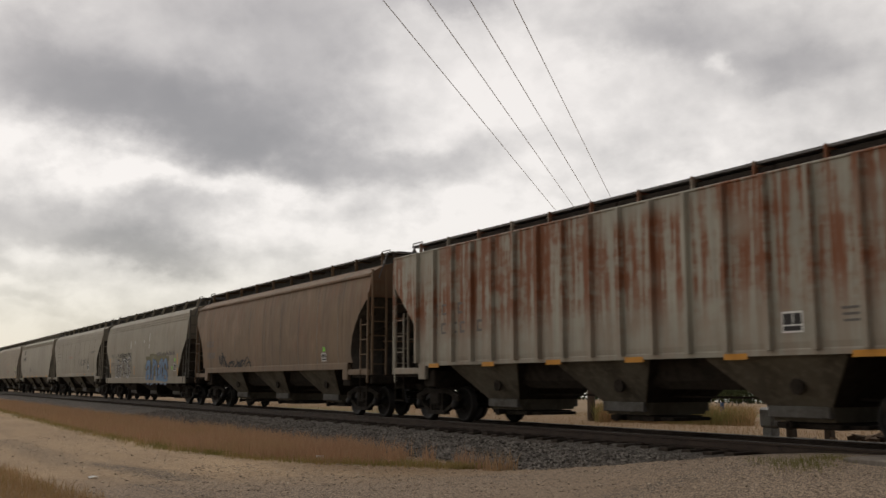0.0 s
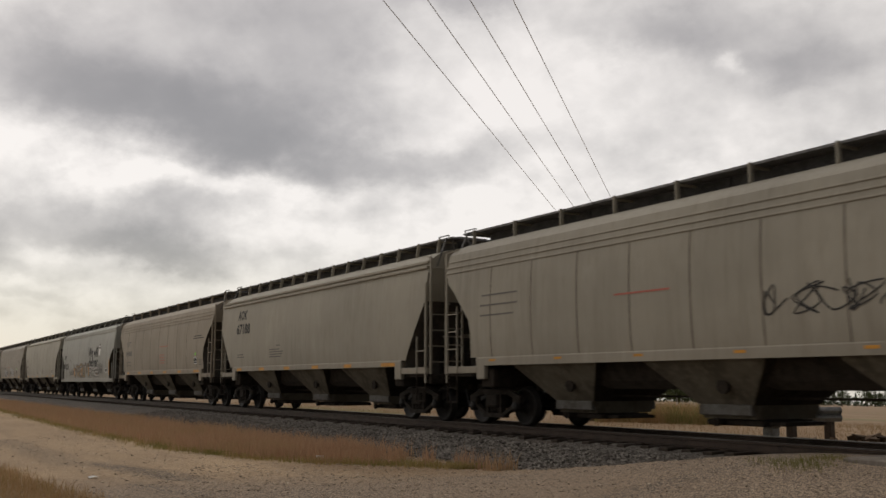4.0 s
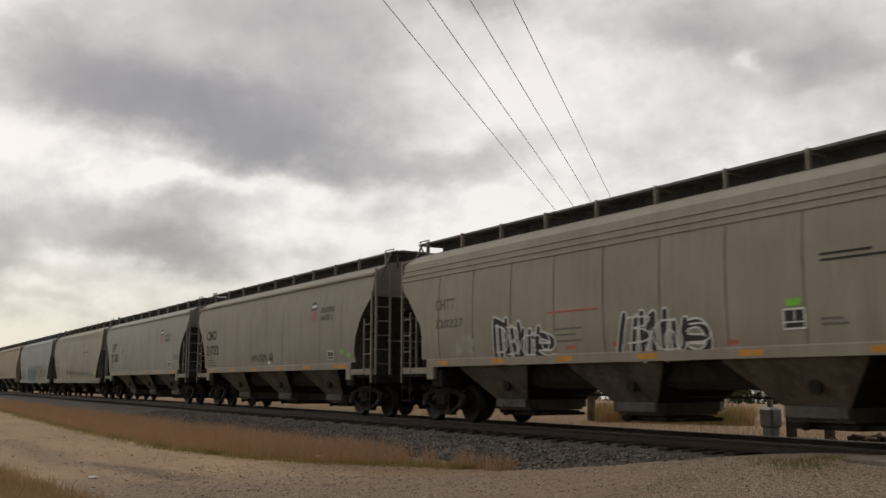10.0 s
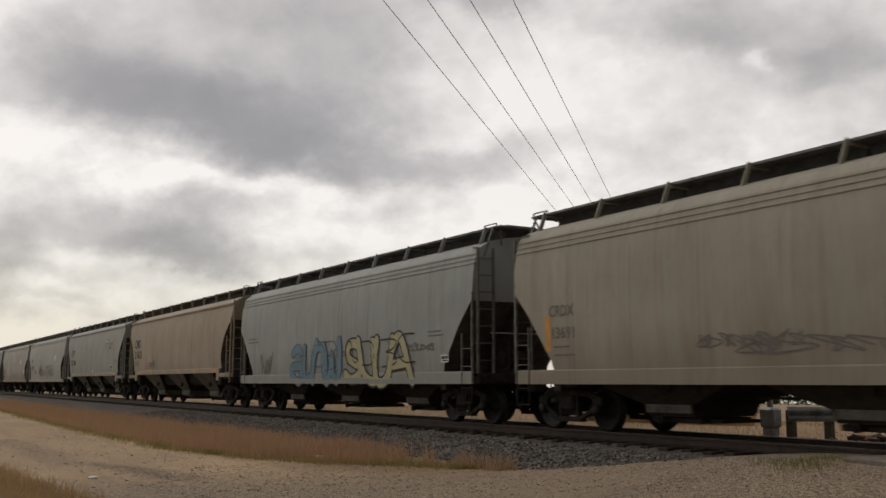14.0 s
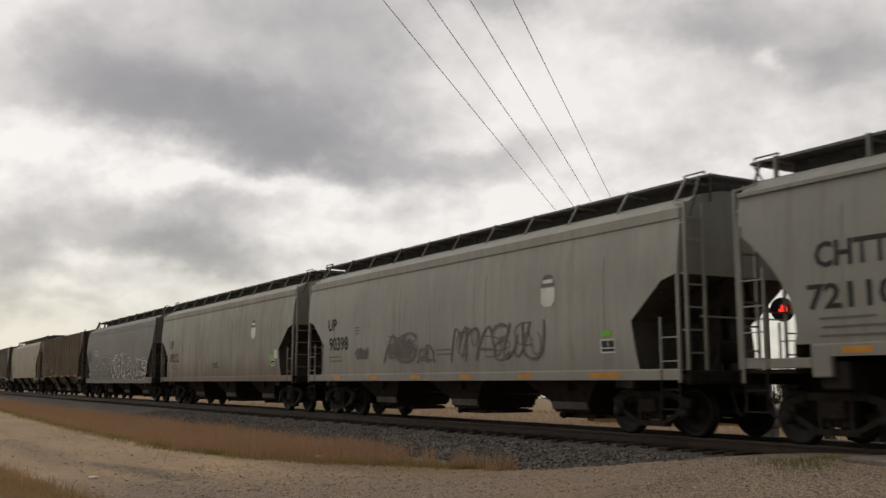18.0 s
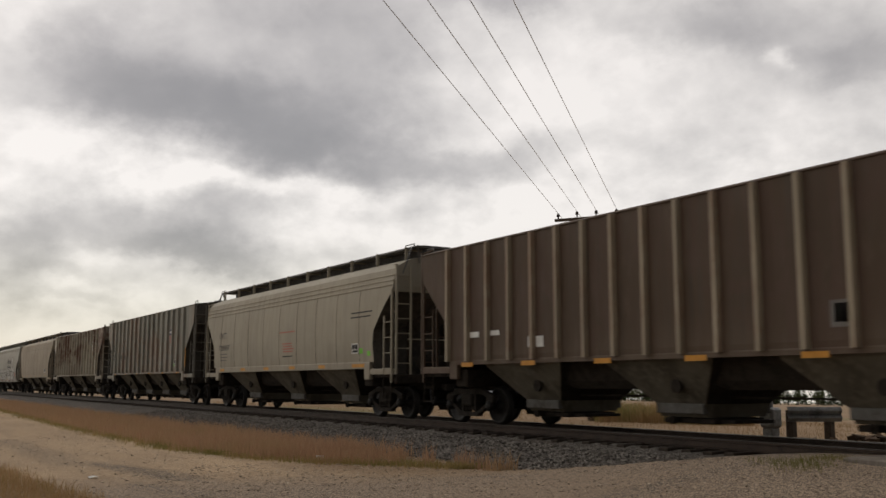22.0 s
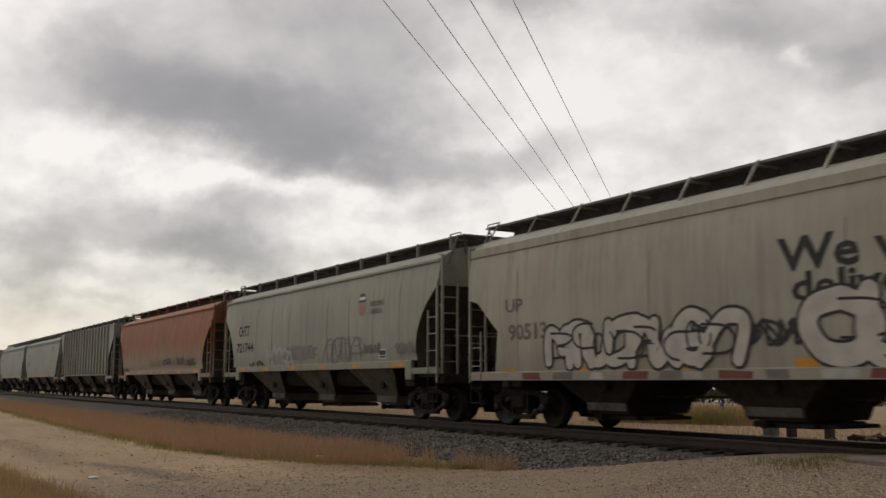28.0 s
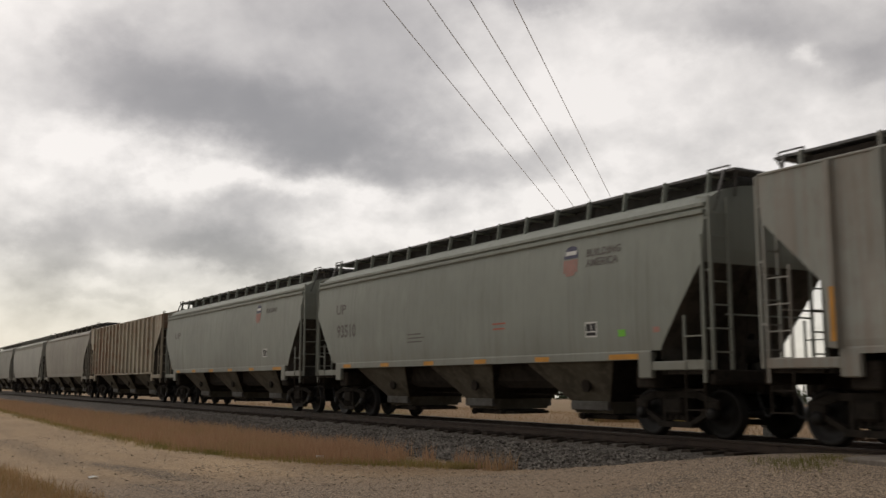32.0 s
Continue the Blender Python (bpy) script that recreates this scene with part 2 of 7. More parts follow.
def cloud_material():
    m = Nodes("cloud_layer")
    p = m.coord()
    unit = m.node("ShaderNodeVectorMath")
    unit.operation = "NORMALIZE"
    m.put(unit.inputs[0], p)
    d = unit.outputs[0]
    s = m.node("ShaderNodeSeparateXYZ")
    m.put(s.inputs[0], d)
    flat = m.scaled(d, (1, 1, 1.35))
    warp_a = m.noise(flat, 9.0, 7, 0.58)
    warp_b = m.noise(m.scaled(d, (1, 1, 1.6), (4, 2, 7)), 10.0, 7, 0.58)
    az = m.math("MULTIPLY", m.math("ARCTAN2", s.outputs[1], m.math("MULTIPLY", s.outputs[0], -1.0)), 57.296)
    el = m.math("MULTIPLY", m.math("ARCSINE", s.outputs[2]), 57.296)
    waz = m.math("ADD", az, m.math("MULTIPLY", m.math("SUBTRACT", warp_a, 0.5), 8.0))
    wel = m.math("ADD", el, m.math("MULTIPLY", m.math("SUBTRACT", warp_b, 0.5), 5.0))
    total = 0.0
    for a0, e0, ra, re, lean, amount in CLOUDS:
        da = m.math("SUBTRACT", waz, a0)
        de = m.math("SUBTRACT", m.math("SUBTRACT", wel, e0), m.math("MULTIPLY", da, lean))
        q = m.math("ADD", m.math("POWER", m.math("ABSOLUTE", m.math("DIVIDE", da, ra)), 2.0), m.math("POWER", m.math("ABSOLUTE", m.math("DIVIDE", de, re)), 2.0))
        total = m.math("ADD", total, m.math("MULTIPLY", m.math("POWER", 2.718, m.math("MULTIPLY", m.math("POWER", q, 1.3), -0.8)), amount))
    # billows: broad swells, softer inside the dark masses, and fine curls at their rims
    broad = m.math("MULTIPLY", m.math("SUBTRACT", m.noise(flat, 6.0, 4, 0.5), 0.5), 0.20)
    curl = m.math("MULTIPLY", m.math("SUBTRACT", m.noise(flat, 14.0, 8, 0.55, 0.1), 0.5), 0.26)
    puff = m.math("MULTIPLY", m.math("SUBTRACT", m.noise(m.scaled(d, (1, 1, 1.6), (2, 5, 1)), 22.0, 6, 0.52), 0.5), 0.24)
    curl = m.math("ADD", curl, m.math("MULTIPLY", puff, m.ramp(el, 19.0, 12.0)))
    curl = m.math("MULTIPLY", curl, m.ramp(total, -0.36, -0.04, 0.35, 1.0))
    total = m.math("ADD", m.math("ADD", total, 0.935), m.math("ADD", broad, curl))
    # thick cloud stays pale grey, thin cloud levels off at white
    total = m.math("MINIMUM", m.math("SMOOTH_MAX", total, 0.58, 0.16), 0.955)
    low = m.ramp(el, 9.0, 2.0)
    bright = m.math("SUBTRACT", m.math("POWER", total, 2.2), 0.09)
    # the layer is thinnest towards the veiled sun and thickens away from it
    share = m.ramp(s.outputs[0], -0.75, 0.85, 1.0, 0.20)
    bright = m.math("MULTIPLY", m.math("MULTIPLY", bright, m.ramp(el, 2.0, 10.0, 0.80, 1.0)), m.math("MULTIPLY", share, m.ramp(el, 24.0, 60.0, 1.0, 1.02)))
    tint = m.mix(m.ramp(total, 0.6, 0.9), (1.0, 0.96, 0.985), (1.0, 0.975, 0.98))
    tint = m.mix(m.math("MULTIPLY", low, 0.6), tint, (1.0, 0.985, 0.90))
    out = m.node("ShaderNodeOutputMaterial")
    em = m.node("ShaderNodeEmission")
    clear = m.node("ShaderNodeBsdfTransparent")
    clear.inputs[0].default_value = (0.3, 0.3, 0.3, 1)
    add = m.node("ShaderNodeAddShader")
    m.put(em.inputs["Color"], tint)
    m.put(em.inputs["Strength"], bright)
    m.l.new(em.outputs[0], add.inputs[0])
    m.l.new(clear.outputs[0], add.inputs[1])
    m.l.new(add.outputs[0], out.inputs[0])
    return m.mat


def build_sky():
    bm = bmesh.new()
    rows = []
    for i in range(25):
        el = radians(-6 + 95.5 * i / 24)
        rows.append([(4200 * math.cos(el) * math.cos(t), 4200 * math.cos(el) * math.sin(t), 4200 * math.sin(el)) for t in [2 * math.pi * j / 64 for j in range(64)]])
    loft(bm, rows, close=True)
    dome = part("backdrop", bm, cloud_material(), None)
    tagged(dome, "broken layer of grey and white overcast clouds", "sky", kind="structure")
    return dome


# ---------------------------------------------------------------- ground
def ground_height(x, y):
    def step(v, a, b):
        t = min(1.0, max(0.0, (v - a) / (b - a)))
        return t * t * (3 - 2 * t)
    z = 0.47 * step(x, -15.5, -9.0) * step(y, 6.5, 11.6) * (1 - step(x, 6, 14))
    # track bed, then the fields that fall away behind it
    z = max(z, 0.30 * step(y, 12.2, 13.4)) if y < TRACK_Y else max(z * step(y, 30, 19), 0.30 * step(y, 19, 15.6))
    if y > 19:
        d = y - 19
        z -= 0.0255 * d * step(d, 0, 25)
    # low bank of broken earth beside the guard rail
    z += 0.26 * math.exp(-((x + 12.7) / 1.5) ** 2 - ((y - 17.3) / 0.7) ** 2)
    if x < -120 and y < 12:
        z -= 0.002 * (-120 - x)
    z += 0.05 * (noise.noise((x * 0.35, y * 0.35, 0)) + 0.4 * noise.noise((x * 1.3, y * 1.3, 3))) * (1 - step(abs(y), 60, 120))
    return z


def ground_material():
    m = Nodes("dirt_gravel_field")
    p = m.coord()
    s = m.node("ShaderNodeSeparateXYZ")
    m.put(s.inputs[0], p)
    x, y = s.outputs[0], s.outputs[1]
    wob = m.math("MULTIPLY", m.math("SUBTRACT", m.noise(p, 0.5, 4), 0.5), 3.0)
    big = m.noise(p, 0.22, 5)
    ruts = m.noise(m.scaled(p, (0.12, 0.9, 1)), 1.0, 7, 0.66, 0.4)
    fine = m.noise(p, 9.0, 6, 0.7)
    grit = m.noise(p, 38.0, 4, 0.7)
    dirt = m.mix(m.ramp(big, 0.3, 0.7), (0.480, 0.334, 0.195), (0.328, 0.221, 0.129))
    dirt = m.mix(m.math("MULTIPLY", m.ramp(ruts, 0.46, 0.66), 0.72), dirt, (0.258, 0.173, 0.100))
    dirt = m.mix(m.math("MULTIPLY", m.ramp(fine, 0.55, 0.75), 0.5), dirt, (0.584, 0.424, 0.269))
    # oily mud patch where vehicles turn
    px = m.math("DIVIDE", m.math("ADD", x, 17.5), 2.7)
    py = m.math("DIVIDE", m.math("ADD", m.math("ADD", m.math("ADD", y, -4.45), m.math("MULTIPLY", m.math("ADD", x, 17.5), -0.17)), m.math("MULTIPLY", wob, 0.10)), 0.42)
    blot = m.math("ADD", m.math("MULTIPLY", px, px), m.math("MULTIPLY", py, py))
    smear = m.noise(m.scaled(p, (0.5, 3.2, 1), (2, 0, 0)), 1.0, 6, 0.6, 0.5)
    dirt = m.mix(m.math("MULTIPLY", m.math("MULTIPLY", m.ramp(blot, 1.5, 0.1), m.ramp(smear, 0.30, 0.52)), 0.92), dirt, (0.085, 0.062, 0.044))
    cell = m.node("ShaderNodeTexVoronoi")
    m.put(cell.inputs["Vector"], p)
    cell.inputs["Scale"].default_value = 52.0
    tone = m.node("ShaderNodeSeparateColor")
    m.put(tone.inputs[0], cell.outputs["Color"])
    speck = tone.outputs[0]
    dirt = m.mix(m.math("MULTIPLY", m.ramp(grit, 0.48, 0.62), 0.75), dirt, (0.300, 0.205, 0.123))
    dirt = m.mix(m.math("MULTIPLY", m.ramp(speck, 0.72, 0.95), 0.75), dirt, (0.696, 0.514, 0.332))
    dirt = m.mix(m.math("MULTIPLY", m.math("MULTIPLY", m.ramp(speck, 0.28, 0.0), m.ramp(ruts, 0.42, 0.62)), 0.55), dirt, (0.181, 0.128, 0.080))
    stone = m.mix(m.ramp(speck, 0.2, 0.85), (0.085, 0.063, 0.044), (0.500, 0.372, 0.258))
    stone = m.mix(m.math("MULTIPLY", m.ramp(grit, 0.42, 0.62), 0.5), stone, (0.178, 0.122, 0.080))
    stone = m.mix(m.math("MULTIPLY", m.ramp(big, 0.4, 0.7), 0.4), stone, (0.278, 0.193, 0.125))
    gx = m.math("ADD", x, m.math("ADD", wob, m.math("MULTIPLY", y, -0.3)))
    col = m.mix(m.ramp(gx, -18.5, -15.0), dirt, stone)
    # wheel tracks of darker, coarser gravel
    for x0, y0, x1, y1, wide, amount in ((-29.2, 3.4, -19.6, 3.6, 0.50, 0.70), (-15.6, 3.7, -13.3, 4.0, 0.22, 0.90), (-9.5, 7.3, -9.6, 11.7, 0.32, 0.75), (-20.3, 4.1, -15.5, 4.6, 0.25, 0.80), (-15.0, 6.9, -12.6, 9.5, 0.20, 0.50)):
        ux, uy = x1 - x0, y1 - y0
        run = math.hypot(ux, uy)
        ux, uy = ux / run, uy / run
        ax, ay = m.math("SUBTRACT", x, x0), m.math("SUBTRACT", y, y0)
        along = m.math("ADD", m.math("MULTIPLY", ax, ux), m.math("MULTIPLY", ay, uy))
        across = m.math("ADD", m.math("ADD", m.math("MULTIPLY", ax, -uy), m.math("MULTIPLY", ay, ux)), m.math("MULTIPLY", wob, 0.12))
        near = m.math("MULTIPLY", m.ramp(m.math("ABSOLUTE", across), wide * 1.3, wide * 0.3), m.math("MULTIPLY", m.ramp(along, -0.6, 0.4), m.ramp(along, run + 0.6, run - 0.4)))
        broken = m.ramp(m.math("ADD", m.math("MULTIPLY", fine, 0.5), m.math("MULTIPLY", speck, 0.5)), 0.62, 0.36)
        col = m.mix(m.math("MULTIPLY", m.math("MULTIPLY", near, broken), amount), col, (0.065, 0.053, 0.042))
    soil = m.mix(m.ramp(fine, 0.3, 0.7), (0.20, 0.125, 0.065), (0.27, 0.17, 0.085))
    gy = m.math("ADD", y, wob)
    col = m.mix(m.math("MULTIPLY", m.ramp(gy, 6.2, 8.2), m.ramp(gx, -15.5, -18.5)), col, soil)
    straw = m.mix(m.ramp(m.noise(m.scaled(p, (0.05, 0.15, 1)), 1.0, 5), 0.35, 0.65), (0.34, 0.222, 0.125), (0.26, 0.168, 0.090))
    straw = m.mix(m.math("MULTIPLY", m.ramp(m.noise(m.scaled(p, (0.03, 0.09, 1), (3, 1, 0)), 1.0, 4), 0.56, 0.66), 0.55), straw, (0.16, 0.17, 0.045))
    col = m.mix(m.ramp(gy, 18.5, 21.0), col, straw)
    far_grass = m.mix(m.ramp(big, 0.3, 0.7), (0.30, 0.21, 0.11), (0.22, 0.18, 0.08))
    col = m.mix(m.ramp(gy, -6.0, -12.0), col, far_grass)
    h = m.math("ADD", m.math("MULTIPLY", fine, 0.5), m.math("ADD", m.math("MULTIPLY", grit, 0.3), m.math("MULTIPLY", speck, 0.25)))
    return m.surface(col, 0.95, 0.0, h, 0.75, 0.03, 0.15)


def build_ground():
    def axis(lo, hi, step, reach):
        v = list(np.arange(lo, hi + 0.01, step))
        d = step
        a = v[0]
        left = []
        while a > -reach:
            d *= 1.22
            a -= d
            left.append(a)
        d = step
        a = v[-1]
        right = []
        while a < reach:
            d *= 1.22
            a += d
            right.append(a)
        return list(reversed(left)) + v + right
    xs = axis(-60, 8, 0.45, 3600)
    ys = axis(-4, 30, 0.3, 3600)
    verts = [(x, y, ground_height(x, y)) for y in ys for x in xs]
    n = len(xs)
    faces = [(j * n + i, j * n + i + 1, (j + 1) * n + i + 1, (j + 1) * n + i) for j in range(len(ys) - 1) for i in range(n - 1)]
    g = raw_mesh("ground", verts, faces, ground_material(), True)
    tagged(g, "bare dirt lot and gravel road beside dry straw fields", "ground", kind="structure")
    return g


def ballast_material():
    m = Nodes("ballast_stone")
    p = m.coord()
    v = m.node("ShaderNodeTexVoronoi")
    m.put(v.inputs["Vector"], p)
    v.inputs["Scale"].default_value = 40.0
    hsv = m.node("ShaderNodeSeparateColor")
    m.put(hsv.inputs[0], v.outputs["Color"])
    g = hsv.outputs[0]
    col = m.mix(g, (0.060, 0.053, 0.047), (0.285, 0.255, 0.222))
    col = m.mix(m.math("MULTIPLY", m.ramp(m.noise(p, 0.7, 4), 0.45, 0.7), 0.5), col, (0.12, 0.09, 0.065))
    return m.surface(col, 0.9, 0.0, m.math("SUBTRACT", 1.0, v.outputs["Distance"]), 0.9, 0.05)


def build_track():
    mat = ballast_material()
    prof = ((-4.5, -0.08), (-3.9, 0.02), (-2.1, 0.27), (-1.55, 0.285), (-1.15, 0.335), (1.75, 0.35), (2.1, 0.34), (3.5, 0.04), (4.0, -0.05))
    verts, faces = [], []
    xs = list(np.arange(-90, 12.01, 0.35)) + list(np.arange(14, 300, 6.0))
    xs = list(np.arange(-900, -90, 6.0)) + xs
    fine = []
    for (a, za), (b, zb) in zip(prof, prof[1:]):
        k = 5 if abs(zb - za) > 0.2 else 2
        fine += [(a + (b - a) * i / k, za + (zb - za) * i / k) for i in range(k)]
    fine.append(prof[-1])
    for x in xs:
        for y, z in fine:
            j = 0.035 * noise.noise((x * 2.1, y * 2.1, 1)) + 0.03 * noise.noise((x * 6, y * 6, 4))
            verts.append((x, TRACK_Y + y + 0.10 * noise.noise((x * 0.4, 0, 8)), z + j))
    n = len(fine)
    faces = [(i * n + j, i * n + j + 1, (i + 1) * n + j + 1, (i + 1) * n + j) for i in range(len(xs) - 1) for j in range(n - 1)]
    bed = raw_mesh("ballast_bed", verts, faces, mat)
    tagged(bed, "dark grey crushed stone railway ballast", "ballast", kind="structure")
    # loose stones on the near shoulder
    rng = np.random.default_rng(5)
    sv, sf = [], []
    cube = np.array([(x, y, z) for x in (-1, 1) for y in (-1, 1) for z in (-1, 1)], float)
    quads = ((0, 1, 3, 2), (4, 6, 7, 5), (0, 4, 5, 1), (2, 3, 7, 6), (0, 2, 6, 4), (1, 5, 7, 3))
    for i in range(26000):
        x = -5.0 - 40.0 * rng.random() ** 1.6
        y = -4.05 + 2.4 * rng.random()
        z = float(np.interp(y, [q[0] for q in prof], [q[1] for q in prof]))
        s = 0.010 + 0.015 * rng.random()
        c = cube * (s, s * (0.6 + 0.6 * rng.random()), s * 0.7) + rng.normal(0, 0.007, (8, 3))
        t = rng.random() * 6.28
        rot = np.array(((math.cos(t), -math.sin(t), 0), (math.sin(t), math.cos(t), 0), (0, 0, 1)))
        c = c @ rot.T + (x, TRACK_Y + y, z + s * 0.35)
        k = len(sv)
        sv += c.tolist()
        sf += [tuple(k + q for q in f) for f in quads]
    m = Nodes("loose_ballast_stone")
    rnd = m.node("ShaderNodeNewGeometry").outputs["Random Per Island"]
    col = m.mix(rnd, (0.065, 0.057, 0.050), (0.31, 0.28, 0.245))
    stones = raw_mesh("ballast_stones", sv, sf, m.surface(col, 0.9))
    tagged(stones, "loose angular grey ballast stones on the shoulder", "stones", kind="stuff")

    rail_mat = grimy("rusty_rail", (0.05, 0.033, 0.024), 0.6, 0.3, 4.0)
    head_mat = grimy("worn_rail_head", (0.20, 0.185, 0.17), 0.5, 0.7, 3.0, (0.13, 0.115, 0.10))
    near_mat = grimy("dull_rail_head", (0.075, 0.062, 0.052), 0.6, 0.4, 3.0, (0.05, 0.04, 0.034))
    tie_mat = grimy("creosote_tie", (0.034, 0.026, 0.020), 0.9, 0.0, 3.0, (0.055, 0.043, 0.034))
    sec = ((-0.07, 0), (0.07, 0), (0.07, 0.015), (0.012, 0.03), (0.012, 0.125), (0.036, 0.135), (0.036, 0.162), (-0.036, 0.162), (-0.036, 0.135), (-0.012, 0.125), (-0.012, 0.03), (-0.07, 0.015))
    for side in (-0.755, 0.755):
        rail = new("rail")
        tagged(rail, "rusty brown steel rail with a worn head", "rail", "rails of the track", "structure")
        bm = bmesh.new()
        loft(bm, [[(x, TRACK_Y + side + a, RAIL_Z - 0.18 + b) for a, b in sec] for x in (-900, 300)], close=True)
        part("rail_body", bm, rail_mat, rail)
        bm = bmesh.new()
        box(bm, -900, 300, TRACK_Y + side - 0.034, TRACK_Y + side + 0.034, RAIL_Z - 0.016, RAIL_Z)
        # the near head takes a darker colour than the far one
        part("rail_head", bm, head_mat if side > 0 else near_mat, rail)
    bm = bmesh.new()
    box(bm, -0.115, 0.115, -1.3, 1.3, 0.19, 0.372, 0.012)
    bed_ties = tagged(new("track_ties"), "dark creosoted wooden railway ties in ballast", "railway ties", kind="structure")
    first = part("tie", bm, tie_mat, bed_ties)
    first.location = (-9.0, TRACK_Y, 0)
    for i in range(1, 190):
        t = new("tie", first.data)
        t.parent = bed_ties
        t.location = (-9.0 - 0.54 * i + 0.04 * math.sin(i * 7.3), TRACK_Y + 0.05 * math.sin(i * 3.1), 0.006 * math.sin(i * 1.7))
        t.rotation_euler = (0, 0, 0.02 * math.sin(i * 2.3))
    # tie plates under the near rail
    bm = bmesh.new()
    for i in range(0, 120):
        x = -9.0 - 0.54 * i
        box(bm, x - 0.09, x + 0.09, TRACK_Y - 0.755 - 0.17, TRACK_Y - 0.755 + 0.17, 0.368, 0.382)
    tagged(part("tie_plates", bm, rail_mat, bed_ties), kind="stuff")
    # crossing surface where the gravel road meets the rails
    conc = grimy("crossing_asphalt", (0.22, 0.19, 0.16), 0.9, 0.0, 2.0)
    cross = tagged(new("level_crossing"), "grey concrete and asphalt road crossing panels between rails", "road crossing", kind="structure")
    for y0, y1 in ((-2.35, -0.84), (-0.66, 0.66), (0.84, 2.5)):
        for i in range(3):
            bm = bmesh.new()
            box(bm, -8.75 + i * 2.6, -8.75 + i * 2.6 + 2.57, TRACK_Y + y0, TRACK_Y + y1, 0.2, RAIL_Z - 0.015, 0.02)
            part("panel", bm, conc, cross)


def blades(name, label, count, place, height, colours, width=0.008, seed=1, lean=0.25):
    """Many single blades of dry grass."""
    rng = np.random.default_rng(seed)
    pos = place(rng, count)
    h = height[0] + (height[1] - height[0]) * rng.random(count) ** 1.2
    t = rng.random(count) * 6.283
    w = width * (0.6 + 0.8 * rng.random(count))
    side = np.stack((np.cos(t) * w, np.sin(t) * w, np.zeros(count)), 1)
    bend = rng.normal(0, lean, (count, 2)) * h[:, None]
    tip = np.stack((pos[:, 0] + bend[:, 0], pos[:, 1] + bend[:, 1], pos[:, 2] + h), 1)
    mid = pos * 0.45 + tip * 0.55
    mid[:, :2] = pos[:, :2] * 0.68 + tip[:, :2] * 0.32
    v = np.empty((count, 5, 3))
    v[:, 0], v[:, 1], v[:, 2], v[:, 3], v[:, 4] = pos - side, pos + side, mid + side * 0.8, mid - side * 0.8, tip
    k = np.arange(count)[:, None] * 5
    faces = (k + (0, 1, 2, 3)).tolist() + (k + (3, 2, 4)).tolist()
    m = Nodes(name + "_leaf")
    rnd = m.node("ShaderNodeNewGeometry").outputs["Random Per Island"]
    p = m.coord()
    col = m.mix(rnd, colours[0], colours[1])
    col = m.mix(m.math("MULTIPLY", m.ramp(m.noise(p, 0.6, 3), 0.42, 0.66), 0.8), col, colours[2])
    out = m.node("ShaderNodeOutputMaterial")
    df = m.node("ShaderNodeBsdfDiffuse")
    tr = m.node("ShaderNodeBsdfTranslucent")
    mx = m.node("ShaderNodeMixShader")
    mx.inputs[0].default_value = 0.35
    m.put(df.inputs[0], col)
    m.put(tr.inputs[0], col)
    m.l.new(df.outputs[0], mx.inputs[1])
    m.l.new(tr.outputs[0], mx.inputs[2])
    m.l.new(mx.outputs[0], out.inputs[0])
    ob = raw_mesh(name, v.reshape(-1, 3).tolist(), faces, m.mat)
    return tagged(ob, label, "grass", kind="stuff")


EDGE = ((-140.0, 8.6), (-59.0, 6.75), (-32.0, 6.2), (-22.0, 6.45), (-18.8, 7.1), (-15.4, 9.2), (-13.8, 10.6))


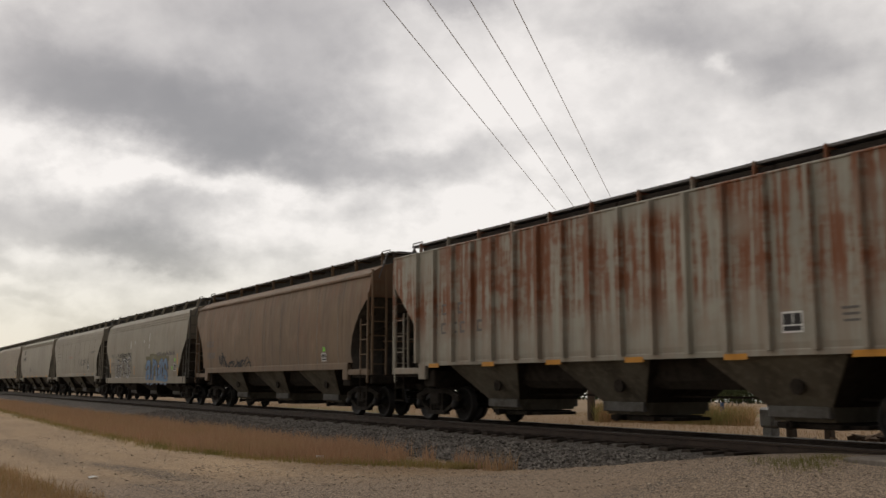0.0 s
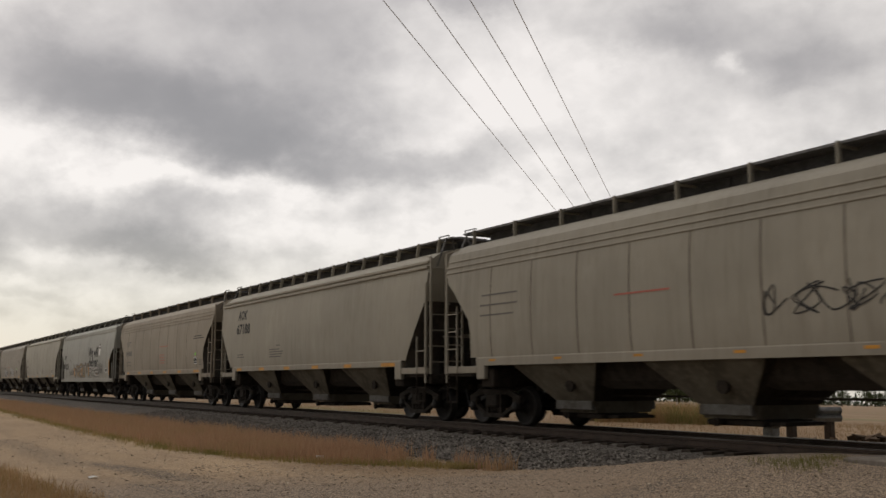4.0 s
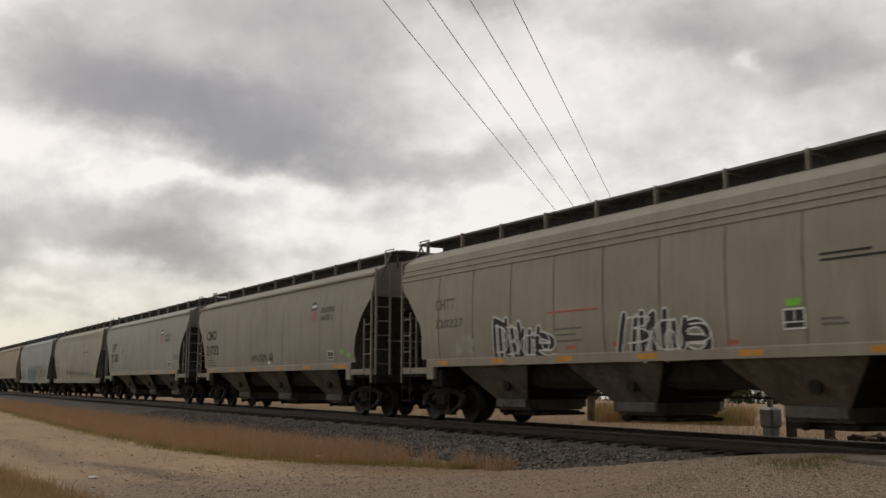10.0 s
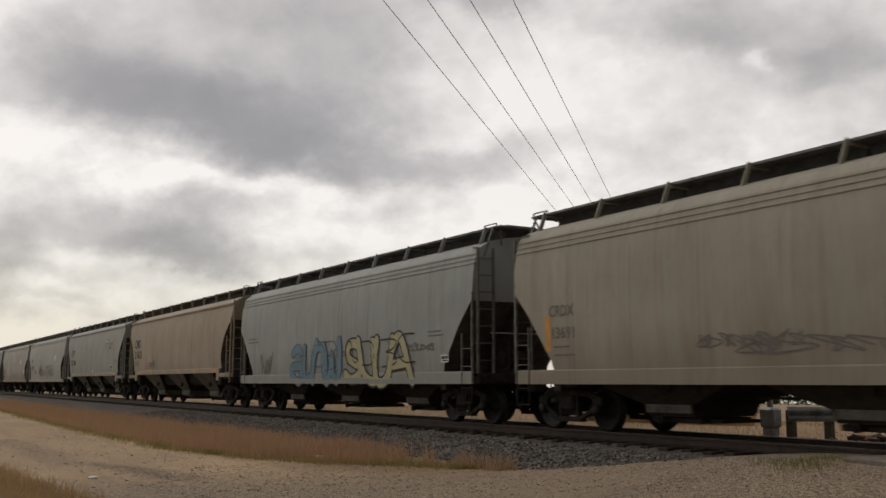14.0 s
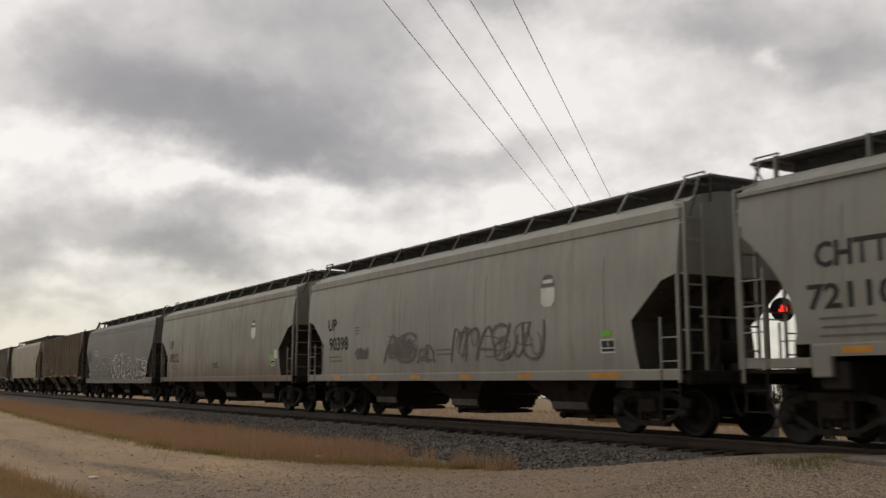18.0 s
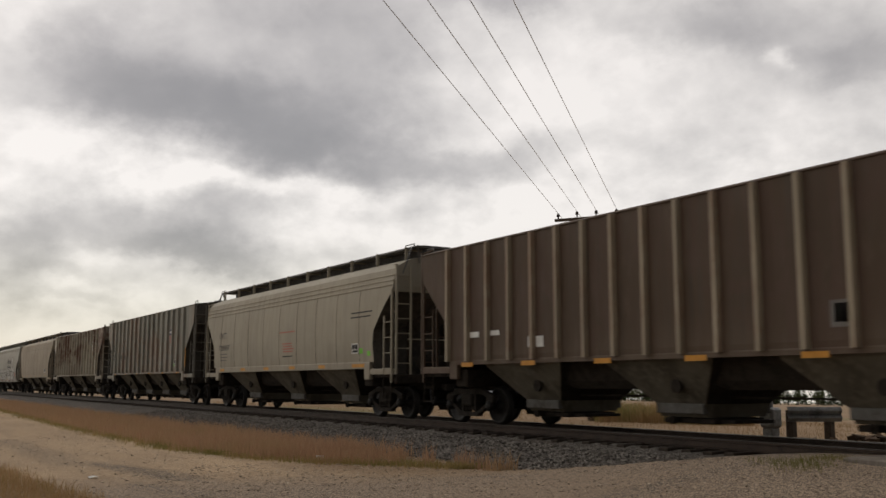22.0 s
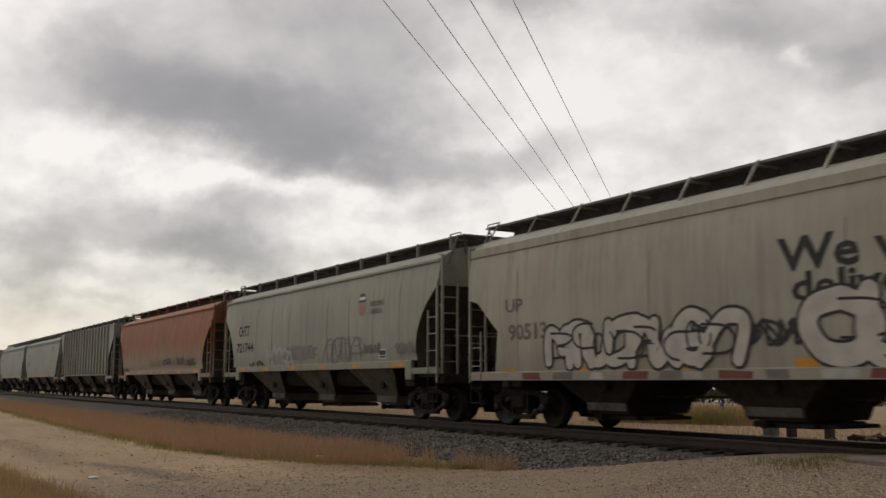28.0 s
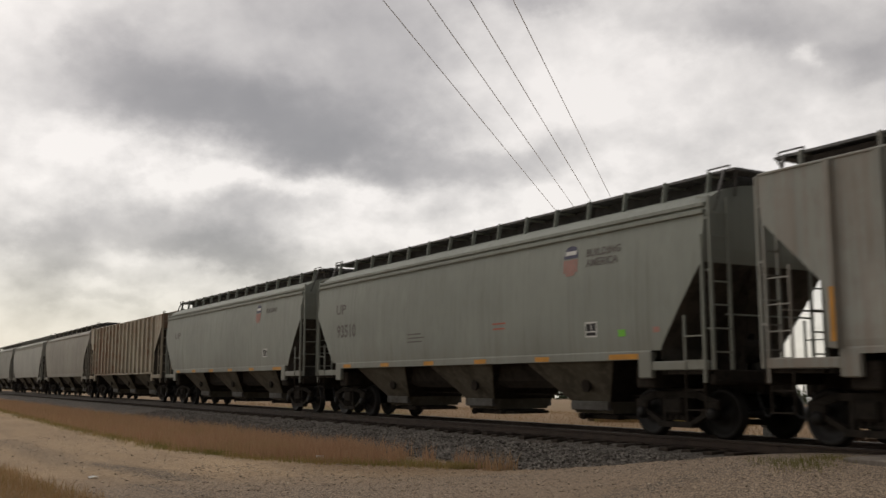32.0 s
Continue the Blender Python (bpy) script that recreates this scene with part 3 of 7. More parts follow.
def build_grass():
    ex = [e[0] for e in EDGE]
    ey = [e[1] for e in EDGE]

    def verge(rng, n):
        x = -14.2 - 110 * rng.random(n) ** 2.1
        lo = np.interp(x, ex, ey)
        y = lo + (9.75 - lo) * rng.random(n) ** 0.9
        y += 0.2 * np.sin(x * 2.3) + rng.normal(0, 0.12, n)
        tuft = np.sin(x * 3.1 + 2 * np.sin(y * 2.7)) * np.sin(y * 4.3 + 1.7 * np.sin(x * 1.9))
        away = (tuft < -0.35) | (rng.random(n) < np.clip((x + 19.5) / 4.2, 0, 0.96))
        x = np.where(away, -19.0 - 60 * rng.random(n) ** 1.6, x)
        y = np.where(away, np.interp(x, ex, ey) + (9.6 - np.interp(x, ex, ey)) * rng.random(n), y)
        z = np.array([ground_height(a, b) for a, b in zip(x, y)])
        return np.stack((x, y, z), 1)

    def verge_front(rng, n):
        x = -15.0 - 50 * rng.random(n) ** 1.7
        y = np.interp(x, ex, ey) + rng.normal(0, 0.22, n)
        z = np.array([ground_height(a, b) for a, b in zip(x, y)])
        return np.stack((x, y, z), 1)

    def corner(rng, n):
        x = -12.5 - 9.0 * rng.random(n)
        y = 2.55 + 0.10 * (x + 14.5) - 1.6 * rng.random(n) ** 1.3 + rng.normal(0, 0.12, n)
        z = np.array([ground_height(a, b) for a, b in zip(x, y)])
        return np.stack((x, y, z), 1)

    def tall_weeds(rng, n):
        az = np.radians(39.5 + 8.7 * rng.random(n))
        d = 39.0 + 7.0 * rng.random(n)
        x, y = -np.cos(az) * d, np.sin(az) * d
        return np.stack((x, y, np.array([ground_height(a, b) for a, b in zip(x, y)])), 1)

    def crossing_weeds(rng, n):
        q = rng.random(n) * 1.7 - 0.7
        x = -8.6 - 0.7 * q - 2.2 * np.clip(-q, 0, 1) + rng.normal(0, 0.22, n)
        y = 10.5 + 1.5 * np.clip(q, 0, 1) + 0.9 * np.clip(-q, 0, 1) + rng.normal(0, 0.20, n)
        z = np.array([ground_height(a, b) for a, b in zip(x, y)])
        return np.stack((x, y, z), 1)

    def field(rng, n):
        x = -12 - 60 * rng.random(n) ** 1.3
        y = 18.6 + 26 * rng.random(n) ** 1.5
        z = np.array([ground_height(a, b) for a, b in zip(x, y)])
        return np.stack((x, y, z), 1)

    rust = ((0.44, 0.262, 0.162), (0.53, 0.362, 0.232), (0.43, 0.30, 0.165))
    blades("verge_grass", "tall reddish-brown dry grass along the ballast", 52000, verge, (0.08, 0.42), rust, 0.006, 3)
    blades("verge_grass_edge", "short green and straw grass at the dirt's edge", 8000, verge_front, (0.04, 0.15), ((0.30, 0.25, 0.10), (0.42, 0.31, 0.14), (0.17, 0.18, 0.05)), 0.006, 4)
    blades("corner_grass", "dry brown and green grass clump on the dirt lot", 9000, corner, (0.04, 0.22), ((0.44, 0.27, 0.15), (0.34, 0.25, 0.11), (0.50, 0.35, 0.20)), 0.004, 5)
    blades("tall_weeds", "tall tan and green weeds on the field's edge behind the track", 9000, tall_weeds, (0.45, 0.9), ((0.40, 0.25, 0.125), (0.46, 0.31, 0.165), (0.20, 0.21, 0.07)), 0.010, 9, 0.4)
    blades("crossing_weeds", "thin yellow-green weeds beside the gravel crossing", 1000, crossing_weeds, (0.02, 0.10), ((0.24, 0.20, 0.085), (0.34, 0.26, 0.13), (0.16, 0.17, 0.05)), 0.003, 6)
    blades("field_grass", "straw-coloured dry field grass behind the track", 26000, field, (0.08, 0.26), ((0.36, 0.235, 0.135), (0.42, 0.285, 0.170), (0.25, 0.20, 0.10)), 0.005, 7, 0.6)


def scatter_stones():
    rng = np.random.default_rng(11)
    sv, sf = [], []
    cube = np.array([(x, y, z) for x in (-1, 1) for y in (-1, 1) for z in (-1, 1)], float)
    quads = ((0, 1, 3, 2), (4, 6, 7, 5), (0, 4, 5, 1), (2, 3, 7, 6), (0, 2, 6, 4), (1, 5, 7, 3))
    for i in range(15500):
        if i < 12000:
            x, y = -6.0 - 12.0 * rng.random(), 4.0 + 8.0 * rng.random()
            s = 0.005 + 0.010 * rng.random() ** 3
        else:
            x, y = -11 - 20 * rng.random() ** 1.5, 2 + 6.0 * rng.random()
            s = 0.005 + 0.015 * rng.random() ** 4
        c = cube * (s, s * (0.7 + 0.5 * rng.random()), s * 0.4) + rng.normal(0, s * 0.2, (8, 3))
        t = rng.random() * 6.28
        rot = np.array(((math.cos(t), -math.sin(t), 0), (math.sin(t), math.cos(t), 0), (0, 0, 1)))
        c = c @ rot.T + (x, y, ground_height(x, y) + s * 0.1)
        k = len(sv)
        sv += c.tolist()
        sf += [tuple(k + q for q in f) for f in quads]
    m = Nodes("road_gravel_stone")
    rnd = m.node("ShaderNodeNewGeometry").outputs["Random Per Island"]
    col = m.mix(rnd, (0.12, 0.09, 0.065), (0.62, 0.51, 0.39))
    ob = raw_mesh("road_gravel", sv, sf, m.surface(col, 0.9))
    tagged(ob, "scattered brown and pale gravel stones on the dirt", "gravel", kind="stuff")

    # rubble and broken earth between the track and the guard rail
    vs, fs = [], []
    for i in range(1500):
        x, y = -17.0 + 11.5 * rng.random(), 16.6 + 3.2 * rng.random()
        s = 0.02 + 0.10 * rng.random() ** 4
        c = cube * (s, s * (0.6 + 0.6 * rng.random()), s * 0.55) + rng.normal(0, s * 0.22, (8, 3))
        k = len(vs)
        vs += (c + (x, y, ground_height(x, y) + s * 0.2)).tolist()
        fs += [tuple(k + q for q in f) for f in quads]
    m = Nodes("broken_earth")
    rnd = m.node("ShaderNodeNewGeometry").outputs["Random Per Island"]
    ob = raw_mesh("rubble", vs, fs, m.surface(m.mix(rnd, (0.07, 0.05, 0.035), (0.26, 0.185, 0.13)), 0.95))
    tagged(ob, "brown rubble and broken earth beside the rails", "rubble", kind="stuff")


# ---------------------------------------------------------------- covered hopper cars
TRUCK_X = 6.9
WHEEL_R = 0.44

# side outline from the sill up: (height over the rail, half width); cut: (height, inset of the side sheet from the end)
ROUND = ((1.37, 1.50), (1.56, 1.555), (1.9, 1.585), (2.4, 1.60), (2.9, 1.595), (3.3, 1.575), (3.6, 1.545), (3.86, 1.505), (4.08, 1.455))
FLAT = ((1.46, 1.58), (1.6, 1.60), (2.2, 1.60), (2.8, 1.60), (3.4, 1.60), (3.9, 1.60), (4.22, 1.595))
LOW = ((0.95, 1.53), (1.25, 1.555), (1.7, 1.585), (2.3, 1.60), (2.9, 1.595), (3.3, 1.575), (3.6, 1.545), (3.80, 1.51), (4.06, 1.44))
MID = ((1.03, 1.53), (1.22, 1.555), (1.7, 1.585), (2.3, 1.60), (2.9, 1.595), (3.4, 1.565), (3.7, 1.525), (4.08, 1.44))
ROOF_ROUND = ((4.17, 1.36), (4.28, 1.18), (4.38, 0.92), (4.46, 0.55), (4.50, 0.0))
ROOF_FLAT = ((4.27, 1.5), (4.36, 1.0), (4.42, 0.5), (4.45, 0.0))

RIBBED = ((1.46, 1.58), (1.6, 1.60), (2.2, 1.60), (2.8, 1.60), (3.4, 1.60), (3.9, 1.60), (4.31, 1.595))
ROOF_RIBBED = ((4.35, 1.5), (4.40, 1.0), (4.44, 0.5), (4.46, 0.0))
TALL = ((1.46, 1.58), (1.6, 1.60), (2.2, 1.60), (2.8, 1.60), (3.4, 1.60), (3.9, 1.60), (4.34, 1.595))
ROOF_TALL = ((4.38, 1.5), (4.44, 1.0), (4.48, 0.5), (4.50, 0.0))

KINDS = {
    "oval": dict(half=8.25, side=ROUND, roof=ROOF_ROUND, sill=(1.37, 1.56), cut=((1.56, 1.04), (1.75, 1.10), (1.95, 1.10), (2.3, 1.00), (2.65, 0.80), (2.93, 0.57), (3.2, 0.28), (3.4, 0.03)), bays=3, ridges=(4.08,), lean=0.0, seams=9, posts=10),
    "seam": dict(half=8.25, side=ROUND, roof=ROOF_ROUND, sill=(1.37, 1.56), cut=((1.56, 1.10), (2.1, 1.14), (2.44, 1.06), (3.12, 0.42), (3.44, 0.03)), bays=3, ridges=(3.64, 3.77, 3.91), lean=0.0, seams=9, posts=10),
    "deep": dict(half=8.12, side=LOW, roof=ROOF_ROUND, sill=(0.95, 1.24), cut=((1.24, 1.36), (1.44, 1.28), (2.38, 0.55), (2.9, 0.03)), bays=3, ridges=(3.80, 3.91, 4.03), lean=0.12, seams=8, posts=9),
    "band": dict(half=8.25, side=MID, roof=ROOF_ROUND, sill=(1.03, 1.22), cut=((1.22, 1.08), (1.5, 1.14), (2.12, 1.24), (2.80, 0.42), (2.90, 0.03)), bays=3, ridges=(4.08,), lean=0.22, seams=4, posts=11),
    "slant": dict(half=8.18, side=ROUND, roof=ROOF_ROUND, sill=(1.40, 1.56), cut=((1.56, 1.10), (1.62, 1.08), (2.98, 0.08), (3.04, 0.03)), bays=3, ridges=(3.95, 4.08), lean=0.05, seams=0, posts=15),
    "rib": dict(half=8.3, side=RIBBED, roof=ROOF_RIBBED, sill=(1.40, 1.50), cut=((1.50, 1.16), (2.47, 1.12), (3.50, 0.06), (3.56, 0.03)), bays=3, ridges=(4.31,), lean=0.0, seams=0, posts=12, ribs=17),
    "ribplain": dict(half=8.3, side=FLAT, roof=ROOF_FLAT, sill=(1.40, 1.50), cut=((1.50, 1.16), (2.47, 1.12), (3.50, 0.06), (3.56, 0.03)), bays=3, ridges=(4.22,), lean=0.0, seams=0, posts=0, ribs=17),
    "ribfour": dict(half=8.4, side=TALL, roof=ROOF_TALL, sill=(1.40, 1.50), cut=((1.50, 1.16), (2.47, 1.12), (3.50, 0.06), (3.56, 0.03)), bays=4, ridges=(4.34,), lean=0.0, seams=0, posts=0, ribs=17),
}


def width_at(kind, z):
    return interp(kind["side"], z)


def side_rows(kind):
    """Heights at which the side sheet is built, from sill to eave."""
    z0 = kind["sill"][1]
    top = kind["side"][-1][0]
    zs = {round(z0, 3), round(top, 3)}
    for z, _ in kind["side"] + kind["cut"]:
        if z0 <= z <= top:
            zs.add(round(z, 3))
    return sorted(zs)


def inset_at(kind, z):
    return interp(kind["cut"], z)


def build_truck(car, x, name="truck"):
    bm = bmesh.new()
    box(bm, -0.22, 0.22, -1.15, 1.15, 0.42, 0.72, 0.04)
    lathe(bm, ((0.2, 0.70), (0.2, 0.86)), axis="z", seg=14)
    truck = part(name, bm, TRUCK, car, "four-wheeled freight truck of grimy cast steel")
    truck.location = (x, 0, 0)
    for s in (-1, 1):
        bm = bmesh.new()
        y = s * 1.02

        def member(x0, z0, x1, z1, deep, wide=0.11):
            """One cast member of the frame, as a flat bar in the frame's plane."""
            d = Vector((x1 - x0, z1 - z0)).normalized() * deep / 2
            ring = ((x0 - d.y, z0 + d.x), (x1 - d.y, z1 + d.x), (x1 + d.y, z1 - d.x), (x0 + d.y, z0 - d.x))
            vs = loft(bm, [[(u, y + w, v) for u, v in ring] for w in (-wide / 2, wide / 2)], close=True)
            bm.faces.new(vs[0])
            bm.faces.new(vs[1])

        for e in (-1, 1):
            member(e * 1.04, 0.62, e * 0.52, 0.77, 0.12)
            member(e * 0.98, 0.56, e * 0.36, 0.25, 0.085)
            member(e * 0.28, 0.24, e * 0.28, 0.76, 0.075, 0.14)
            box(bm, e * 0.89 - 0.15, e * 0.89 + 0.15, y - 0.07, y + 0.07, 0.50, 0.68, 0.03)
        member(-0.56, 0.77, 0.56, 0.77, 0.12)
        member(-0.42, 0.235, 0.42, 0.235, 0.10, 0.16)
        part("side_frame", bm, TRUCK, truck)
        bm = bmesh.new()
        for px in (-0.15, 0.0, 0.15):
            lathe(bm, ((0.06, 0.31), (0.07, 0.33), (0.055, 0.36), (0.07, 0.39), (0.055, 0.42), (0.07, 0.45), (0.055, 0.48), (0.06, 0.51)), (px, s * 1.02, 0), "z", 10)
        part("spring_nest", bm, TRUCK, truck)
    bm = bmesh.new()
    for px in (-0.42, 0.42):
        box(bm, px - 0.05, px + 0.05, -0.75, 0.75, 0.36, 0.46)
        for s in (-0.755, 0.755):
            box(bm, px - 0.09, px + 0.09, s - 0.05, s + 0.05, 0.30, 0.52)
    part("brake_beam", bm, UNDER, truck)
    for px in (-0.89, 0.89):
        bm = bmesh.new()
        lathe(bm, ((0.08, -1.0), (0.08, 1.0)), seg=12)
        for s in (-1, 1):
            prof = ((0.11, 0.60), (0.12, 0.66), (0.36, 0.70), (0.47, 0.69), (0.47, 0.72), (WHEEL_R, 0.735), (WHEEL_R - 0.006, 0.81), (WHEEL_R - 0.03, 0.83), (0.36, 0.825), (0.34, 0.78), (0.15, 0.77), (0.12, 0.84), (0.09, 0.85))
            lathe(bm, [(r, s * o) for r, o in prof], seg=28)
            lathe(bm, [(0.105, s * 0.93), (0.115, s * 0.96), (0.115, s * 1.11), (0.07, s * 1.14), (0.02, s * 1.145)], seg=12)
        w = part("wheelset", bm, TREAD, truck, "pair of worn steel wheels on one axle", True)
        w.location = (px, 0, WHEEL_R)
    return truck


def build_car(kind_name):
    kind = KINDS[kind_name]
    half = kind["half"]
    car = new("covered_hopper_car")
    zs = side_rows(kind)
    cols = 34
    z_lo, z_hi = kind["sill"]
    top = kind["side"][-1][0]
    for s in (-1, 1):
        bm = bmesh.new()
        rows = []
        for z in zs:
            e = half - inset_at(kind, z) if z <= kind["cut"][-1][0] else half
            rows.append([(-e + 2 * e * i / cols, s * width_at(kind, z), z) for i in range(cols + 1)])
        loft(bm, rows)
        part("side_sheet", bm, CAR_PAINT, car, "", "ribs" not in kind)
    bm = bmesh.new()
    arc = [(w, z) for z, w in (kind["side"][-1],) + kind["roof"]]
    arc = arc + [(-w, z) for w, z in reversed(arc[:-1])]
    vs = loft(bm, [[(x, w, z) for w, z in arc] for x in np.linspace(-half, half, 20)])
    part("roof", bm, CAR_PAINT, car, "", True)
    # end bulkheads with the sloped sheet below
    for s in (-1, 1):
        bm = bmesh.new()
        ends = []
        for z in zs:
            e = half - (inset_at(kind, z) if z <= kind["cut"][-1][0] else 0.0) - 0.003
            w = width_at(kind, z)
            ends.append([(s * e, -w, z), (s * e, -w * 0.5, z), (s * e, 0, z), (s * e, w * 0.5, z), (s * e, w, z)])
        rows_top = [[(s * (half - 0.003), -w, z), (s * (half - 0.003), -w * 0.5, z), (s * (half - 0.003), 0, z), (s * (half - 0.003), w * 0.5, z), (s * (half - 0.003), w, z)] for z, w in kind["roof"][:-1]]
        rows_top.append([(s * (half - 0.003), y, kind["roof"][-1][0] - 0.01) for y in (-0.3, -0.15, 0, 0.15, 0.3)])
        k = max(i for i, z in enumerate(zs) if z <= kind["cut"][-1][0] + 0.001)
        loft(bm, ends[k:] + rows_top)
        part("end_sheet", bm, SOOT_SHADE if kind_name == "ribfour" else CAR_PAINT, car)
        # sloped sheet: the shade under the end is put into a darker colour
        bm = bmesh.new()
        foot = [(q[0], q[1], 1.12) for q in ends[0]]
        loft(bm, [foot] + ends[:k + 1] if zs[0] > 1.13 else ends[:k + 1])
        part("slope_sheet", bm, SOOT_SHADE, car, "sloped end sheet with shade in its dark colour")
        if kind_name == "ribfour" and s > 0:
            bm = bmesh.new()
            box(bm, *sorted((s * (half - 0.16), s * (half - 0.12))), -1.2, 0.85, 1.19, 3.58)
            part("end_bulkhead", bm, UNDER, car, "dark steel bulkhead across the car's end")
        if kind_name != "seam":
            bm = bmesh.new()
            out = [(half - 1.0, 1.2), (half - 0.30, 1.2), (half - 0.22, 2.3), (half - 0.06, 3.05), (half - 0.5, 3.0)]
            vs = loft(bm, [[(s * q, y, z) for q, z in out] for y in (-0.34, -0.30)], close=True)
            bm.faces.new(vs[0])
            bm.faces.new(vs[1])
            part("shear_web", bm, UNDER, car, "dark steel web beneath the end slope")
        # stiffening posts on the end
        for y in (-0.55, 0.55):
            bm = bmesh.new()
            box(bm, *sorted((s * (half - 0.98), s * (half - 0.88))), y - 0.05, y + 0.05, 1.2, 2.9)
            part("end_post", bm, UNDER, car)
        bm = bmesh.new()
        bar(bm, (s * (half - 0.95), -1.35, 2.2), (s * (half - 0.06), -0.1, 3.1), 0.06)
        part("end_brace", bm, UNDER, car)
        bm = bmesh.new()
        bar(bm, (s * (half - 0.95), 1.35, 2.2), (s * (half - 0.06), 0.1, 3.1), 0.06)
        part("end_brace", bm, UNDER, car)
    for s in (-1, 1):
        w = width_at(kind, z_hi)
        bm = bmesh.new()
        reach = half - 1.35 if z_lo > 1.2 else half
        loft(bm, [[(x, s * (w - 0.12), z_lo), (x, s * (w + 0.012), z_lo), (x, s * (w + 0.012), z_hi - 0.02), (x, s * (w + 0.0), z_hi + 0.005), (x, s * (w - 0.12), z_hi)] for x in (-reach, reach)], close=True)
        part("side_sill", bm, CAR_PAINT, car)
        for e in (-1, 1):
            if z_lo > 1.2:
                bm = bmesh.new()
                a, b = sorted((e * (half - 1.35), e * (half - 1.70)))
                box(bm, a, b, *sorted((s * (w - 0.10), s * (w + 0.018))), 1.06, z_hi - 0.01, 0.02)
                part("jacking_bracket", bm, CAR_PAINT, car)
                bm = bmesh.new()
                a, b = sorted((e * (half - 1.35), e * half))
                box(bm, a, b, *sorted((s * (w - 0.08), s * (w + 0.006))), 1.20, 1.36, 0.015)
                part("end_side_sill", bm, CAR_PAINT, car)
            else:
                bm = bmesh.new()
                a, b = sorted((e * (half - 1.3), e * (half - 1.55)))
                box(bm, a, b, *sorted((s * (w - 0.2), s * (w - 0.02))), z_lo - 0.16, z_lo + 0.02, 0.02)
                part("jacking_bracket", bm, UNDER, car)
        for i, zr in enumerate(kind["ridges"]):
            wr = width_at(kind, min(zr, top)) if zr <= top else interp([(z, q) for z, q in kind["roof"]], zr)
            bm = bmesh.new()
            h = 0.07 if kind_name in ("oval", "slant") else (0.19 if kind_name == "band" else 0.03)
            box(bm, -half, half, *sorted((s * (wr - 0.05), s * (wr + (0.075 if h > 0.04 else 0.025)))), zr - h, zr + 0.005, 0.008)
            part("eave_rail", bm, CAR_PAINT, car)
        # vertical weld seams or outside posts
        if kind["seams"]:
            for i in range(kind["seams"]):
                x = -half + 2.0 + (2 * half - 4.0) * i / (kind["seams"] - 1)
                bm = bmesh.new()
                fine = 0.5 if kind_name in ("oval", "slant", "band") else 1.0
                rows = [[(x - 0.025 * fine, s * (width_at(kind, z) - 0.01), z), (x - 0.012 * fine, s * (width_at(kind, z) + 0.005), z), (x + 0.012 * fine, s * (width_at(kind, z) + 0.005), z), (x + 0.025 * fine, s * (width_at(kind, z) - 0.01), z)] for z in zs if z <= 3.62]
                loft(bm, rows)
                part("seam", bm, CAR_PAINT if kind_name == "deep" else (WELD if kind_name == "seam" else SEAM), car)
        if "ribs" in kind:
            n = kind["ribs"]
            for i in range(n):
                x = -half + 1.35 + (2 * half - 2.7) * i / (n - 1)
                bm = bmesh.new()
                y = s * 1.598
                loft(bm, [[(x - 0.065, y, z), (x - 0.05, y + s * 0.10, z), (x + 0.05, y + s * 0.10, z), (x + 0.065, y, z)] for z in (1.48, top - 0.03)])
                f = [(x - 0.065, y, 1.48), (x - 0.05, y + s * 0.10, 1.48), (x + 0.05, y + s * 0.10, 1.48), (x + 0.065, y, 1.48)]
                bm.faces.new([bm.verts.new(q) for q in f])
                part("side_post", bm, CAR_PAINT, car)
    # hopper bays
    nb = kind["bays"]
    span = 4.2 if nb == 3 else 3.15
    a = span / 3
    for i in range(nb):
        cx = (i - (nb - 1) / 2) * span
        bm = bmesh.new()
        zt = z_lo + 0.05
        w = width_at(kind, z_hi) - 0.13
        if z_lo > 1.2:
            a = span * (0.335 if nb == 3 else 0.37)
            levels = ((a, w, zt), (a - 0.03, w - 0.03, zt - 0.10), (0.62, 0.84, 0.60), (0.60, 0.74, 0.36))
        else:
            top_a = 1.36 if kind_name == "band" else 1.72
            levels = ((top_a, 1.16, zt + 0.02), (top_a - 0.2, 1.10, zt - 0.12), (0.64, 0.88, 0.58), (0.60, 0.78, 0.36))
        rows = [[(cx - q, -y, z), (cx + q, -y, z), (cx + q, y, z), (cx - q, y, z)] for q, y, z in levels]
        vs = loft(bm, rows, close=True)
        bm.faces.new(vs[-1])
        # bays under a low sill take the darker underframe colour
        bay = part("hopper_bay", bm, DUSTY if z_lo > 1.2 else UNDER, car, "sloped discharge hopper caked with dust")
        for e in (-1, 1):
            # cross slopes coloured dark for shade, a sheet's thickness outside the dusty side walls
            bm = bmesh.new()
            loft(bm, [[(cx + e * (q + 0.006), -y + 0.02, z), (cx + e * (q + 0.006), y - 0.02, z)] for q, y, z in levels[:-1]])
            part("slope_sheet", bm, UNDER, bay, "hopper cross slope coloured dark for shade")
        bm = bmesh.new()
        box(bm, cx - 0.60, cx + 0.60, -0.88, 0.88, 0.42, 0.61, 0.015)
        part("outlet_chute", bm, CHUTE, bay, "bare grey steel outlet chute")
        bm = bmesh.new()
        box(bm, cx - 0.64, cx + 0.64, -0.66, 0.66, 0.24, 0.345, 0.02)
        box(bm, cx + 0.6, cx + 1.0, -0.5, 0.5, 0.255, 0.32, 0.01)
        bar(bm, (cx - 0.2, -0.9, 0.30), (cx - 0.2, 0.9, 0.30), 0.06, None, 8)
        lathe(bm, ((0.075, -0.9), (0.075, -0.82)), (cx - 0.2, 0, 0.30), "y", 10)
